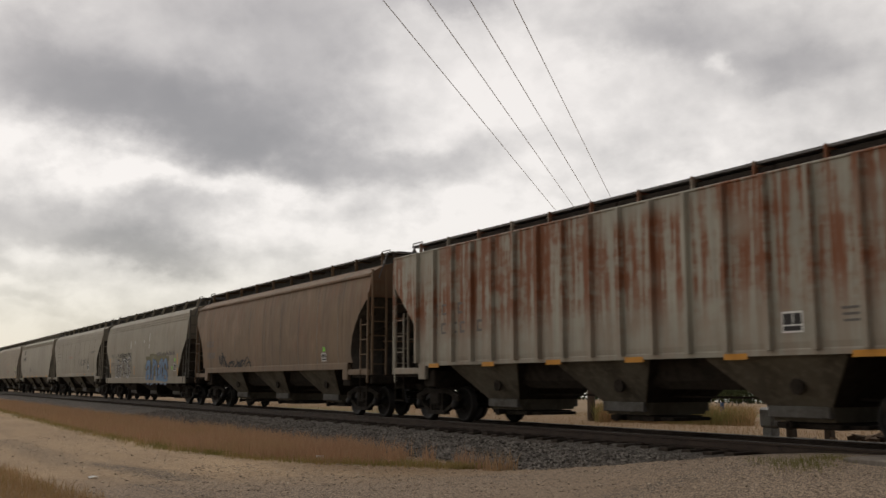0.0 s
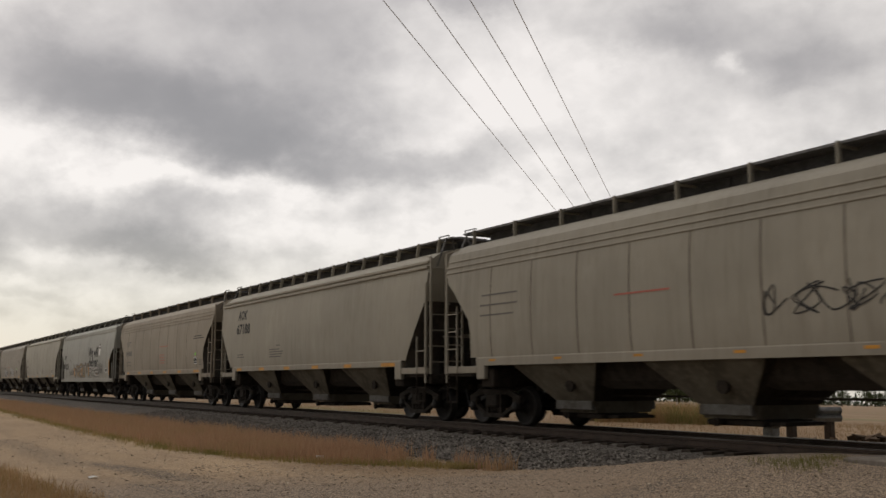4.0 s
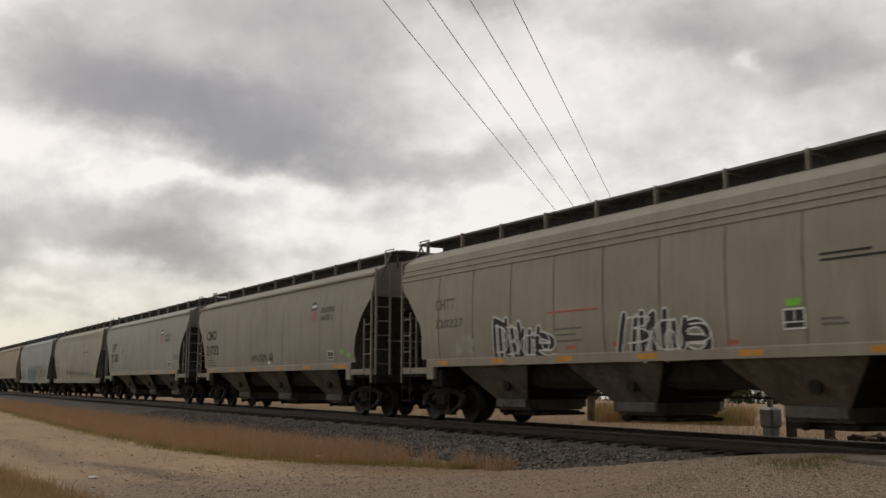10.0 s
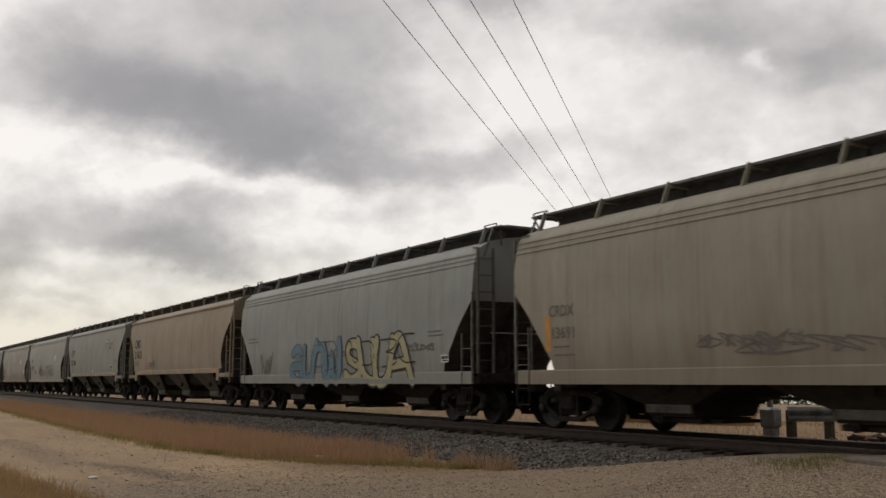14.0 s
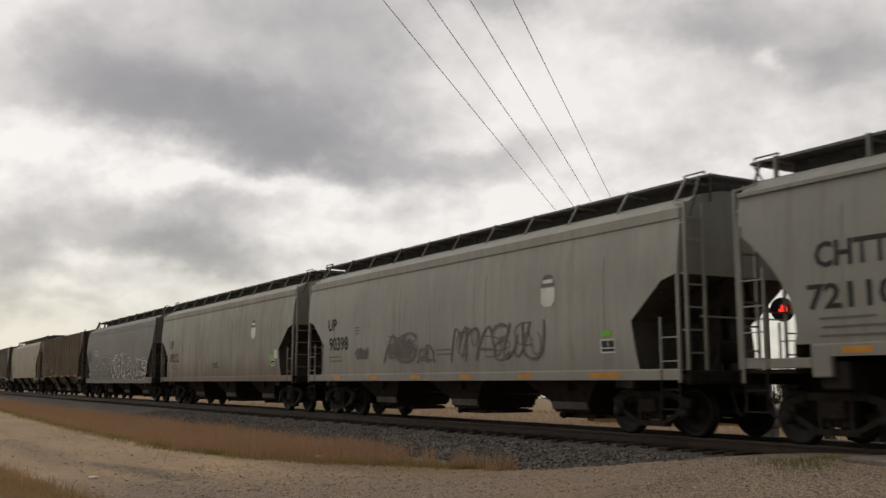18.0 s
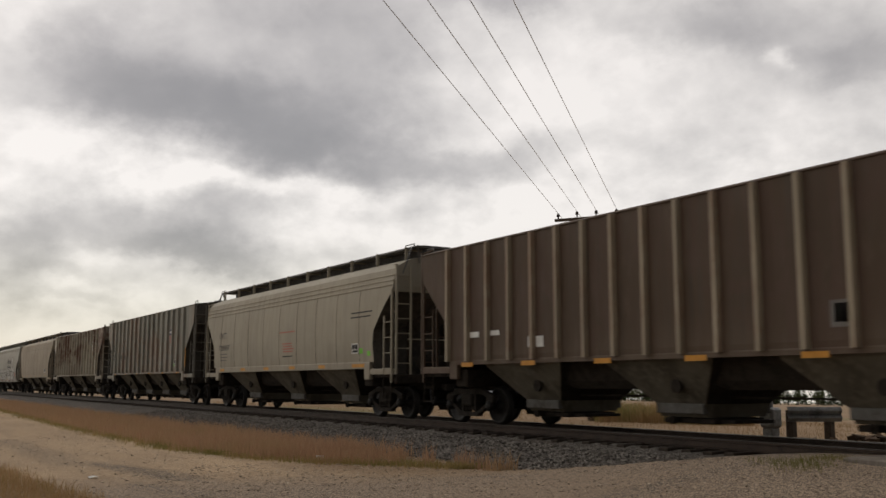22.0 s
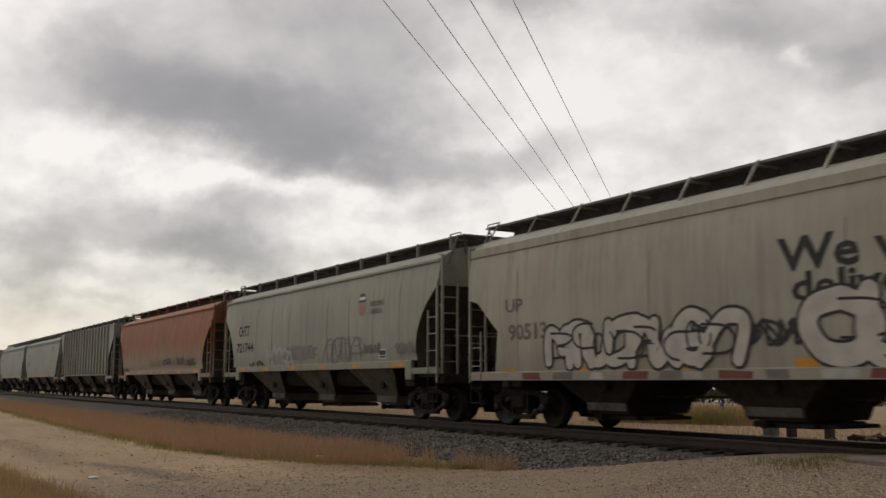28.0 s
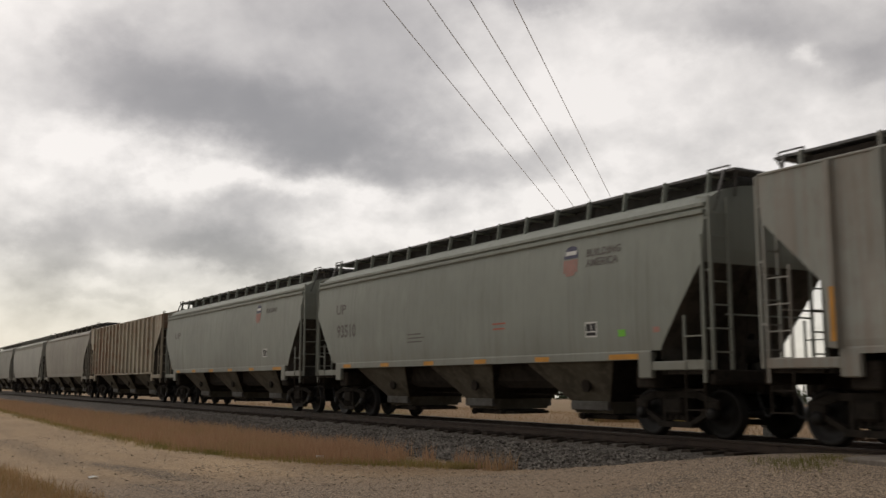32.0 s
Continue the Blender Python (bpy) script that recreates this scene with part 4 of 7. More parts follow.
        part("outlet_gate", bm, UNDER, bay)
        bm = bmesh.new()
        lathe(bm, ((0.13, -0.03), (0.13, 0.03), (0.1, 0.04)), (cx + 0.25, -w * 0.80, 0.92), "y", 10)
        part("inspection_port", bm, UNDER, bay)
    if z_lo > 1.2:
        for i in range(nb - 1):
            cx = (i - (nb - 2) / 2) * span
            # filler for the gap between bays, coloured dark for its shade
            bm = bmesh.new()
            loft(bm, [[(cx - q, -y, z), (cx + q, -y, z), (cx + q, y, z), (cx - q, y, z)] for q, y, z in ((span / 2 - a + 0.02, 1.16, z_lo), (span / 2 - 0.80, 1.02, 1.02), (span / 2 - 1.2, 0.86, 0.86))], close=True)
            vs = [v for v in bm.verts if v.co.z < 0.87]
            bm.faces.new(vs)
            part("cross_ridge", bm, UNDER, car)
    else:
        # flat dark plate added to close the belly behind the sill
        bm = bmesh.new()
        box(bm, -half + 1.4, half - 1.4, -1.42, 1.42, z_lo + 0.05, z_lo + 0.09)
        part("belly_sheet", bm, UNDER, car)
    ladder = GALV if kind_name in ("ribfour", "deep") else CAR_PAINT
    # centre sill, end sills, couplers
    for e in (-1, 1):
        bm = bmesh.new()
        box(bm, *sorted((e * 5.7, e * (half + 0.05))), -0.26, 0.26, 0.78, 1.12, 0.02)
        part("stub_sill", bm, UNDER, car)
    for e in (-1, 1):
        bm = bmesh.new()
        box(bm, *sorted((e * (half - 1.0), e * (half + 0.10))), -1.50, 1.50, 1.13, 1.19)
        box(bm, *sorted((e * (half - 0.02), e * (half + 0.12))), -1.5, 1.5, 0.95, 1.20, 0.02)
        part("end_platform", bm, UNDER, car)
        bm = bmesh.new()
        box(bm, *sorted((e * (half - 1.9), e * (half - 1.4))), -1.45, 1.45, 0.88, 1.30, 0.03)
        part("bolster", bm, UNDER, car)
        bm = bmesh.new()
        bar(bm, (e * half, 0, 0.88), (e * (half + 0.34), 0, 0.88), 0.15)
        box(bm, *sorted((e * (half + 0.28), e * (half + 0.48))), -0.14, 0.12, 0.74, 1.02, 0.04)
        part("coupler", bm, TRUCK, car, "cast steel knuckle coupler")
        bm = bmesh.new()
        pts = [(e * (half + 0.05 + 0.40 * t), -0.42 - 0.05 * t, 0.82 - 0.42 * math.sin(t * 2.6)) for t in np.linspace(0, 1, 7)]
        for a, b in zip(pts, pts[1:]):
            bar(bm, a, b, 0.035, None, 6)
        part("brake_hose", bm, RUBBER, car)
        # uncoupling lever and brake platform handrail
        bm = bmesh.new()
        bar(bm, (e * (half + 0.16), -1.45, 1.02), (e * (half + 0.16), -0.2, 1.02), 0.03)
        part("uncoupling_lever", bm, UNDER, car)
        bm = bmesh.new()
        bar(bm, (e * (half + 0.03), -1.1, 2.15), (e * (half + 0.03), 1.1, 2.15), 0.03)
        part("grab_bar", bm, CAR_PAINT, car)
        for s in (-1, 1):
            zt = 3.42 if kind_name not in ("band", "deep") else 3.0
            bm = bmesh.new()
            y = s * 1.56
            bar(bm, (e * (half - 0.04), y, 0.98), (e * (half - 0.04), y, zt + 0.1), 0.055, 0.045)
            part("corner_post", bm, ladder, car)
            bm = bmesh.new()
            zi = 2.8 if kind_name in ("oval", "rib", "ribfour", "ribplain", "seam") else 2.15
            bar(bm, (e * (half - 0.50), y, 1.2), (e * (half - 0.50), y, zi), 0.042, 0.03)
            z = 1.36
            while z < zi:
                bar(bm, (e * (half - 0.50), y - s * 0.0, z), (e * (half - 0.02), y, z), 0.022)
                z += 0.42
            part("side_ladder", bm, ladder, car)
            bm = bmesh.new()
            bar(bm, (e * (half - 0.06), y, 0.50), (e * (half - 0.06), y, 1.2), 0.032, 0.02)
            bar(bm, (e * (half - 0.50), y, 0.50), (e * (half - 0.50), y, 1.2), 0.032, 0.02)
            for zz in (0.52, 0.86):
                bar(bm, (e * (half - 0.50), y, zz), (e * (half - 0.06), y, zz), 0.024)
            part("sill_step", bm, UNDER, car)
        top_z = min(top + 0.1, 4.3)
        for s in (-1, 1):
            bm = bmesh.new()
            xe = e * (half + 0.09)
            ya, yb = s * (width_at(kind, 3.6) - 0.06), s * (width_at(kind, 3.6) - 0.50)
            bar(bm, (xe, ya, 1.2), (xe, ya, top_z), 0.055, 0.05)
            bar(bm, (xe, yb, 1.2), (xe, yb, top_z), 0.05, 0.045)
            bar(bm, (xe, ya, top_z - 0.03), (e * (half - 0.3), ya - s * 0.12, top_z + 0.04), 0.035)
            for zz in (1.9, 2.9, 3.8):
                bar(bm, (xe, ya, zz), (e * (half - 0.03), ya, zz), 0.035)
            z = 1.5
            while z < top_z:
                bar(bm, (xe, ya, z), (xe, yb, z), 0.028)
                z += 0.40
            part("end_ladder", bm, ladder, car)
    # air reservoir and brake rigging beneath one end
    bm = bmesh.new()
    lathe(bm, ((0.1, -0.45), (0.2, -0.38), (0.22, 0.0), (0.2, 0.38), (0.1, 0.45)), (half - 0.55, 0, 1.55), "y", 14)
    part("air_reservoir", bm, UNDER, car)
    bm = bmesh.new()
    bar(bm, (-TRUCK_X + 1.2, -0.35, 0.72), (TRUCK_X - 1.2, -0.35, 0.72), 0.04)
    part("brake_rod", bm, UNDER, car)
    # roof: hatches and running boards
    crown = kind["roof"][-1][0]
    if kind["posts"]:
        for i in range(4):
            bm = bmesh.new()
            x0 = -7.95 + i * 3.98
            deep_box = kind_name == "rib"
            wide = 0.90 if deep_box else 0.48
            box(bm, x0, x0 + 3.96, -wide, wide, crown - 0.06, 4.62 if deep_box else 4.82, 0.03)
            part("hatch_cover", bm, UNDER if deep_box else HATCH, car)
        zw = 4.72
        for s in (-1, 1):
            bm = bmesh.new()
            box(bm, -half + 0.05, half - 0.05, *sorted((s * 0.50, s * 0.93)), zw - 0.045, zw)
            for i in range(17):
                x = -half + 0.05 + i * (2 * half - 0.1) / 17
                box(bm, x, x + 0.03, *sorted((s * 0.49, s * 0.94)), zw - 0.06, zw + 0.004)
            part("running_board", bm, WALK, car, "galvanised steel grating walkway")
            n = kind["posts"]
            foot = 0.955 + kind["lean"]
            zf = interp([(-w, z) for z, w in kind["roof"]], -min(foot, 1.3)) - 0.02
            for i in range(n):
                x = -half + 0.35 + (2 * half - 0.7) * i / (n - 1)
                bm = bmesh.new()
                bar(bm, (x - (kind["lean"] * 0.5), s * foot, zf), (x, s * 0.955, zw + 0.005), 0.09, 0.035)
                bar(bm, (x, s * 0.93, zw - 0.07), (x, s * 0.3, zw - 0.07), 0.05, 0.04)
                part("walkway_bracket", bm, CAR_PAINT, car)
        for e in (-1, 1):
            bm = bmesh.new()
            box(bm, *sorted((e * (half - 0.15), e * (half + 0.22))), -0.93, 0.93, zw - 0.045, zw - 0.002)
            for s in (-1, 1):
                bar(bm, (e * (half - 0.02), s * 1.25, 3.95), (e * (half - 0.02), s * 0.95, zw - 0.01), 0.04)
                bar(bm, (e * (half + 0.2), s * 0.9, zw), (e * (half + 0.02), s * 0.75, crown - 0.25), 0.035)
            bar(bm, (e * (half - 0.4), -0.95, zw + 0.05), (e * (half + 0.1), -0.95, zw + 0.05), 0.025)
            bar(bm, (e * (half - 0.4), -0.95, zw), (e * (half - 0.4), -0.95, zw + 0.05), 0.025)
            bar(bm, (e * (half + 0.1), -0.95, zw), (e * (half + 0.1), -0.95, zw + 0.05), 0.025)
            part("end_walkway", bm, WALK, car)
    else:
        for i in range(3):
            bm = bmesh.new()
            x0 = -7.2 + i * 5.0
            box(bm, x0, x0 + 4.4, -0.5, 0.5, crown - 0.03, crown + 0.08, 0.03)
            part("hatch_cover", bm, CAR_PAINT, car)
        for e in (-1, 1):
            bm = bmesh.new()
            box(bm, *sorted((e * (half - 0.5), e * (half + 0.15))), -0.6, 0.6, crown + 0.005, crown + 0.04)
            bar(bm, (e * (half - 0.35), -1.45, top + 0.02), (e * (half - 0.35), -1.45, top + 0.16), 0.025)
            bar(bm, (e * (half - 0.35), -1.45, top + 0.16), (e * (half - 0.02), -1.45, top + 0.16), 0.025)
            bar(bm, (e * (half - 0.02), -1.45, top + 0.02), (e * (half - 0.02), -1.45, top + 0.16), 0.025)
            part("end_walkway", bm, WALK, car)
    # two trucks
    for x in (-TRUCK_X, TRUCK_X):
        build_truck(car, x)
    return car


# ---------------------------------------------------------------- markings on the near side of a car
def stick(car, kind, name, polys, material, label="", lift=0.008):
    """Flat paint or decal on the near side: polygons of (x, z), laid on the curved side."""
    bm = bmesh.new()
    if "ribs" in kind and name == "reflector":
        # these strips sit on the face of the nearest outside post
        gap = (2 * kind["half"] - 2.7) / (kind["ribs"] - 1)
        x0, z0 = polys[0][0]
        x0 = -kind["half"] + 1.35 + gap * round((x0 + 0.1 + kind["half"] - 1.35) / gap) - 0.043
        polys = [rect(x0, z0, 0.086, polys[0][2][1] - z0)]
        lift = 0.1035
    for poly in polys:
        vs = []
        for x, z in poly:
            rib = 0.103 if "ribs" in kind and lift > 0.05 else 0.0
            vs.append(bm.verts.new((x, -(width_at(kind, z) + max(lift, rib)), z)))
        try:
            bm.faces.new(vs)
        except ValueError:
            pass
    return part(name, bm, material, car, label)


def rect(x, z, w, h):
    return ((x, z), (x + w, z), (x + w, z + h), (x, z + h))


def lettering(car, kind, text, x, z, height, material, label="", bold=0.034, spacing=1.0, lift=0.009, squeeze=1.0):
    """Words in the built-in font, laid on the near side, lower left corner at x, z."""
    cu = bpy.data.curves.new("lettering", "FONT")
    cu.body = text
    cu.size = height / 0.7
    cu.space_character = spacing
    cu.space_line = 0.85
    cu.resolution_u = 2
    cu.offset = bold * height
    tmp = bpy.data.objects.new("lettering", cu)
    scene.collection.objects.link(tmp)
    me = bpy.data.meshes.new_from_object(tmp)
    bpy.data.objects.remove(tmp)
    lines = text.count("\n")
    up = lines * cu.size * 0.85
    for v in me.vertices:
        px, pz = v.co.x * squeeze + x, v.co.y + z + up
        v.co = (px, -(width_at(kind, pz) + lift), pz)
    me.materials.clear()
    me.materials.append(material)
    ob = new("lettering", me)
    ob.parent = car
    if label:
        ob["label"] = label
    return ob


def word(car, kind, text, x, z, w, h, material):
    """A readable word or number fitted to its width and height; on ribbed cars it lies on the sheet between the posts."""
    if "ribs" in kind:
        # one character after the other into the free panels between the posts
        first = -kind["half"] + 1.35
        gap = (2 * kind["half"] - 2.7) / (kind["ribs"] - 1)
        slots = [first + gap * (i + q) for i in range(kind["ribs"] - 1) for q in (0.32, 0.70)]
        chars = text.replace(" ", "")
        wide = min(0.30, w / len(chars))
        used = set()
        for i, ch in enumerate(chars):
            want = x + w * (i + 0.5) / len(chars)
            best = min((abs(q - want), j) for j, q in enumerate(slots) if j not in used)[1]
            used.update(range(best + 1))
            one = lettering(car, kind, ch, 0.0, z, h, material)
            xs = [v.co.x for v in one.data.vertices]
            a, b = min(xs), max(xs)
            t = wide / max(b - a, wide * 0.6)
            for v in one.data.vertices:
                v.co.x = slots[best] + (v.co.x - (a + b) / 2) * t
        return None
    ob = lettering(car, kind, text, 0.0, z, h, material, bold=0.034 if h > 0.3 else 0.026)
    xs = [v.co.x for v in ob.data.vertices]
    a, b = min(xs), max(xs)
    for v in ob.data.vertices:
        v.co.x = x + (v.co.x - a) * w / (b - a)
    return ob


def panel_x(kind, x, w):
    """On ribbed cars, moves a marking into the middle of the nearest panel between posts."""
    if "ribs" not in kind:
        return x
    gap = (2 * kind["half"] - 2.7) / (kind["ribs"] - 1)
    i = round((x + w / 2 + kind["half"] - 1.35) / gap - 0.5)
    return -kind["half"] + 1.35 + gap * (i + 0.5) - w / 2


def placard(car, kind, x, z, w, h):
    """Black inspection panel with white ruled borders."""
    x = panel_x(kind, x, w)
    stick(car, kind, "placard", [rect(x, z, w, h)], BLACK, "black inspection panel with white rules")
    t = 0.03
    polys = [rect(x, z, w, t), rect(x, z + h - t, w, t), rect(x, z + t, t, h - 2 * t), rect(x + w - t, z + t, t, h - 2 * t), rect(x + t, z + h * 0.32, w - 2 * t, t * 0.7), rect(x + w * 0.5, z + h * 0.35, t * 0.7, h * 0.55)]
    stick(car, kind, "placard_border", polys, WHITE, "", 0.010)


def reflectors(car, kind, size):
    """Orange reflective strips along the side sill."""
    z0, z1 = kind["sill"]
    h = 0.10 * size
    half = kind["half"]
    for i in range(6):
        x = -half + 1.9 + i * (2 * half - 4.4) / 5
        n = 0.9 * size if i == 5 else 0.5 * size
        bm = bmesh.new()
        y = -(width_at(kind, z1) + 0.017)
        vs = [bm.verts.new(q) for q in ((x, y, z1 - 0.05 - h), (x + n, y, z1 - 0.05 - h), (x + n, y, z1 - 0.05), (x, y, z1 - 0.05))]
        bm.faces.new(vs)
        part("reflector", bm, ORANGE, car, "orange reflective strip")


def small_print(car, kind, x, z, w, rows, material, pitch=0.085, seed=0):
    """Unreadable stencilled lines as plain bars."""
    rng = random.Random(seed)
    for i in range(rows):
        a = x + rng.uniform(0, 0.08) * w
        stick(car, kind, "stencil_line", [rect(a, z - i * pitch, w * rng.uniform(0.7, 1.0), 0.036)], material)


def emblem(car, kind, x, z, s, faded=False):
    """Shield-shaped emblem: dark cap, striped body."""
    if "ribs" in kind:
        s = min(s, 0.95)
    x = panel_x(kind, x, s * 0.7)
    hat = ((x, z + s * 0.62), (x + s * 0.12, z + s * 0.95), (x + s * 0.35, z + s), (x + s * 0.58, z + s * 0.95), (x + s * 0.7, z + s * 0.62))
    stick(car, kind, "emblem_cap", [hat], GREYINK if faded else NAVY)
    stick(car, kind, "emblem_band", [rect(x + 0.1 * s, z + s * 0.72, s * 0.5, s * 0.12)], WHITE, "", 0.010)
    if faded:
        stick(car, kind, "emblem_body", [((x, z + s * 0.58), (x, z + s * 0.15), (x + s * 0.18, z), (x + s * 0.52, z), (x + s * 0.7, z + s * 0.15), (x + s * 0.7, z + s * 0.58))], WHITE)
    else:
        stick(car, kind, "emblem_body", [rect(x + s * (0.02 + i * 0.135), z + s * (0.1 if 0 < i < 4 else 0.2), s * 0.10, s * (0.48 if 0 < i < 4 else 0.38)) for i in range(5)], PINK)


def scrawl(car, kind, x, z, w, h, material, seed, thick=0.05, n=5):
    """Loose spray-can scribbles."""
    rng = random.Random(seed)
    for i in range(n):
        cx = x + w * (i + 0.5) / n
        pts = [(cx + w / n * rng.uniform(-0.75, 0.75), z + h * (0.1 + 0.85 * (0.5 + 0.5 * math.sin(k * 1.9 + i)) * rng.uniform(0.6, 1))) for k in range(8)]
        smooth = []
        for k in range(len(pts) - 1):
            for u in (0, 0.25, 0.5, 0.75):
                p0, p1, p2, p3 = pts[max(k - 1, 0)], pts[k], pts[k + 1], pts[min(k + 2, len(pts) - 1)]
                smooth.append(tuple(0.5 * (2 * p1[c] + (p2[c] - p0[c]) * u + (2 * p0[c] - 5 * p1[c] + 4 * p2[c] - p3[c]) * u * u + (3 * p1[c] - p0[c] - 3 * p2[c] + p3[c]) * u ** 3) for c in (0, 1)))
        spray(car, kind, "graffiti_stroke", [smooth], thick * (0.75 if n < 6 else 0.5), material, 0.011, "loose spray-painted scribble")


# centre lines of swollen spray-can forms in a unit box: arches, bowls, loops, hooks, peaks
FORMS = {
    "arch": (((0.05, 0.0), (0.05, 0.6), (0.2, 0.92), (0.6, 0.95), (0.85, 0.65), (0.92, 0.0)),),
    "bowl": (((0.05, 1.0), (0.05, 0.4), (0.3, 0.05), (0.65, 0.05), (0.92, 0.4), (0.92, 1.0)),),
    "loop": (((0.5, 0.98), (0.12, 0.8), (0.05, 0.4), (0.3, 0.03), (0.72, 0.06), (0.95, 0.45), (0.85, 0.85), (0.5, 0.98)),),
    "hook": (((0.92, 0.85), (0.6, 1.0), (0.15, 0.88), (0.2, 0.58), (0.75, 0.46), (0.9, 0.2), (0.55, 0.0), (0.05, 0.1)),),
    "peak": (((0.0, 0.0), (0.25, 0.75), (0.48, 1.0), (0.7, 0.75), (0.98, 0.0)), ((0.2, 0.36), (0.78, 0.36))),
    "crest": (((0.0, 0.0), (0.05, 0.7), (0.2, 0.98), (0.42, 0.75), (0.48, 0.3), (0.56, 0.75), (0.78, 0.98), (0.95, 0.7), (1.0, 0.0)),),
    "curl": (((0.95, 0.15), (0.5, 0.0), (0.1, 0.25), (0.08, 0.7), (0.45, 1.0), (0.9, 0.85), (0.85, 0.55), (0.25, 0.48)),),
    "slab": (((0.1, 0.0), (0.12, 1.0)), ((0.5, 0.05), (0.5, 0.95)), ((0.88, 0.0), (0.9, 1.0)), ((0.1, 0.97), (0.9, 0.95))),
}


def curve_through(pts, steps=5):
    """Points on a smooth curve through the given ones."""
    out = []
    for k in range(len(pts) - 1):
        p0, p1, p2, p3 = pts[max(k - 1, 0)], pts[k], pts[k + 1], pts[min(k + 2, len(pts) - 1)]
        for j in range(steps):
            q = j / steps
            out.append(tuple(0.5 * (2 * p1[c] + (p2[c] - p0[c]) * q + (2 * p0[c] - 5 * p1[c] + 4 * p2[c] - p3[c]) * q * q + (3 * p1[c] - p0[c] - 3 * p2[c] + p3[c]) * q ** 3) for c in (0, 1)))
    return out + [pts[-1]]


def spray(car, kind, name, lines, width, material, lift, label):
    """Round-ended spray strokes along smooth lines, each one welded strip laid on the near side."""
    made = None
    for line in lines:
        pts = [Vector(q) for q in line]
        bm = bmesh.new()

        def lay(q, k):
            return bm.verts.new((q.x, -(width_at(kind, q.y) + lift + 0.00004 * k), q.y))

        rows = []
        for k, q in enumerate(pts):
            d = pts[min(k + 1, len(pts) - 1)] - pts[max(k - 1, 0)]
            d = d.normalized() if d.length > 1e-6 else Vector((1, 0))
            n = Vector((-d.y, d.x)) * width / 2
            rows.append((lay(q - n, k), lay(q + n, k), n, d))
        for p, q in zip(rows, rows[1:]):
            bm.faces.new((p[0], q[0], q[1], p[1]))
        for k, way in ((0, -1), (len(pts) - 1, 1)):
            lo, hi, n, d = rows[k]
            tip = [lay(pts[k] + n * math.cos(t) + d * way * width / 2 * math.sin(t), k) for t in (math.pi * 0.25, math.pi * 0.5, math.pi * 0.75)]
            bm.faces.new([hi] + tip + [lo])
        made = part(name, bm, material, car, label)
    return made


def throwup(car, kind, x, z, w, h, forms, fill, line, thick, rim=0.05, slant=0.0, drop=0.0, seed=1):
    """A row of swollen spray-painted forms, each a thick filled stroke with a darker or paler rim; no words."""
    rng = random.Random(seed)
    step = w / len(forms)
    for i, form in enumerate(forms):
        sx, sz = step * rng.uniform(1.15, 1.55), h * rng.uniform(0.84, 1.0) * (1 - drop * i)
        x0, z0 = x + step * (i - 0.12), z + h * rng.uniform(0.0, 0.06)
        lean, tilt = slant + rng.uniform(-0.25, 0.25), rng.uniform(-0.16, 0.16)
        over, back = rng.random() < 0.5, rng.random() < 0.5
        lines = []
        for line_pts in FORMS[form]:
            pts = [(1 - a if back else a, 1 - b if over else b) for a, b in line_pts]
            lines.append(curve_through([(x0 + sx * (a + lean * (b - 0.5)) + rng.uniform(-0.05, 0.05) * sx, z0 + sz * min(1.06, max(0.0, b + tilt * (a - 0.5) + rng.uniform(-0.06, 0.06)))) for a, b in pts]))
        lift = 0.0195 + 0.0012 * i if z < 1.2 else 0.010 + 0.0012 * i
        if line is not None:
            spray(car, kind, "graffiti_outline", lines, thick + 2 * rim, line, lift, "spray-painted graffiti outline")
        if fill is not None:
            spray(car, kind, "graffiti_form", lines, thick, fill, lift + 0.003, "filled spray-painted graffiti form")
        # a loose flourish across the form
        other = FORMS[("hook", "arch", "crest", "bowl")[(i + seed) % 4]][0]
        u0, v0 = rng.uniform(0.0, 0.5), rng.uniform(0.0, 0.4)
        twist = [(x0 + sx * (u0 + 0.75 * b), min(z0 + sz, z0 + sz * (v0 + 0.75 * a))) for a, b in other]
        spray(car, kind, "graffiti_flourish", [curve_through(twist)], max(0.03, rim * 0.9), line or fill, lift + 0.0045, "loose spray-painted flourish")


def cloud_patch(car, kind, x, z, w, h, material, seed, lift=0.0065):
    """A lumpy sprayed cloud behind a piece."""
    rng = random.Random(seed)
    n = 26
    ring = []
    for k in range(n):
        a = 2 * math.pi * k / n
        c, q = math.cos(a), math.sin(a)
        bump = 0.84 + 0.16 * (k % 3 != 0) + rng.uniform(-0.04, 0.04)
        ring.append((x + w / 2 + w / 2 * bump * math.copysign(abs(c) ** 0.6, c), z + h / 2 + h / 2 * bump * math.copysign(abs(q) ** 0.6, q)))
    bm = bmesh.new()
    mid = bm.verts.new((x + w / 2, -(width_at(kind, z + h / 2) + lift), z + h / 2))
    vs = [bm.verts.new((a, -(width_at(kind, b) + lift), b)) for a, b in ring]
    for k in range(n):
        bm.faces.new((mid, vs[k], vs[(k + 1) % n]))
    part("graffiti_cloud", bm, material, car, "lumpy sprayed cloud behind the graffiti")


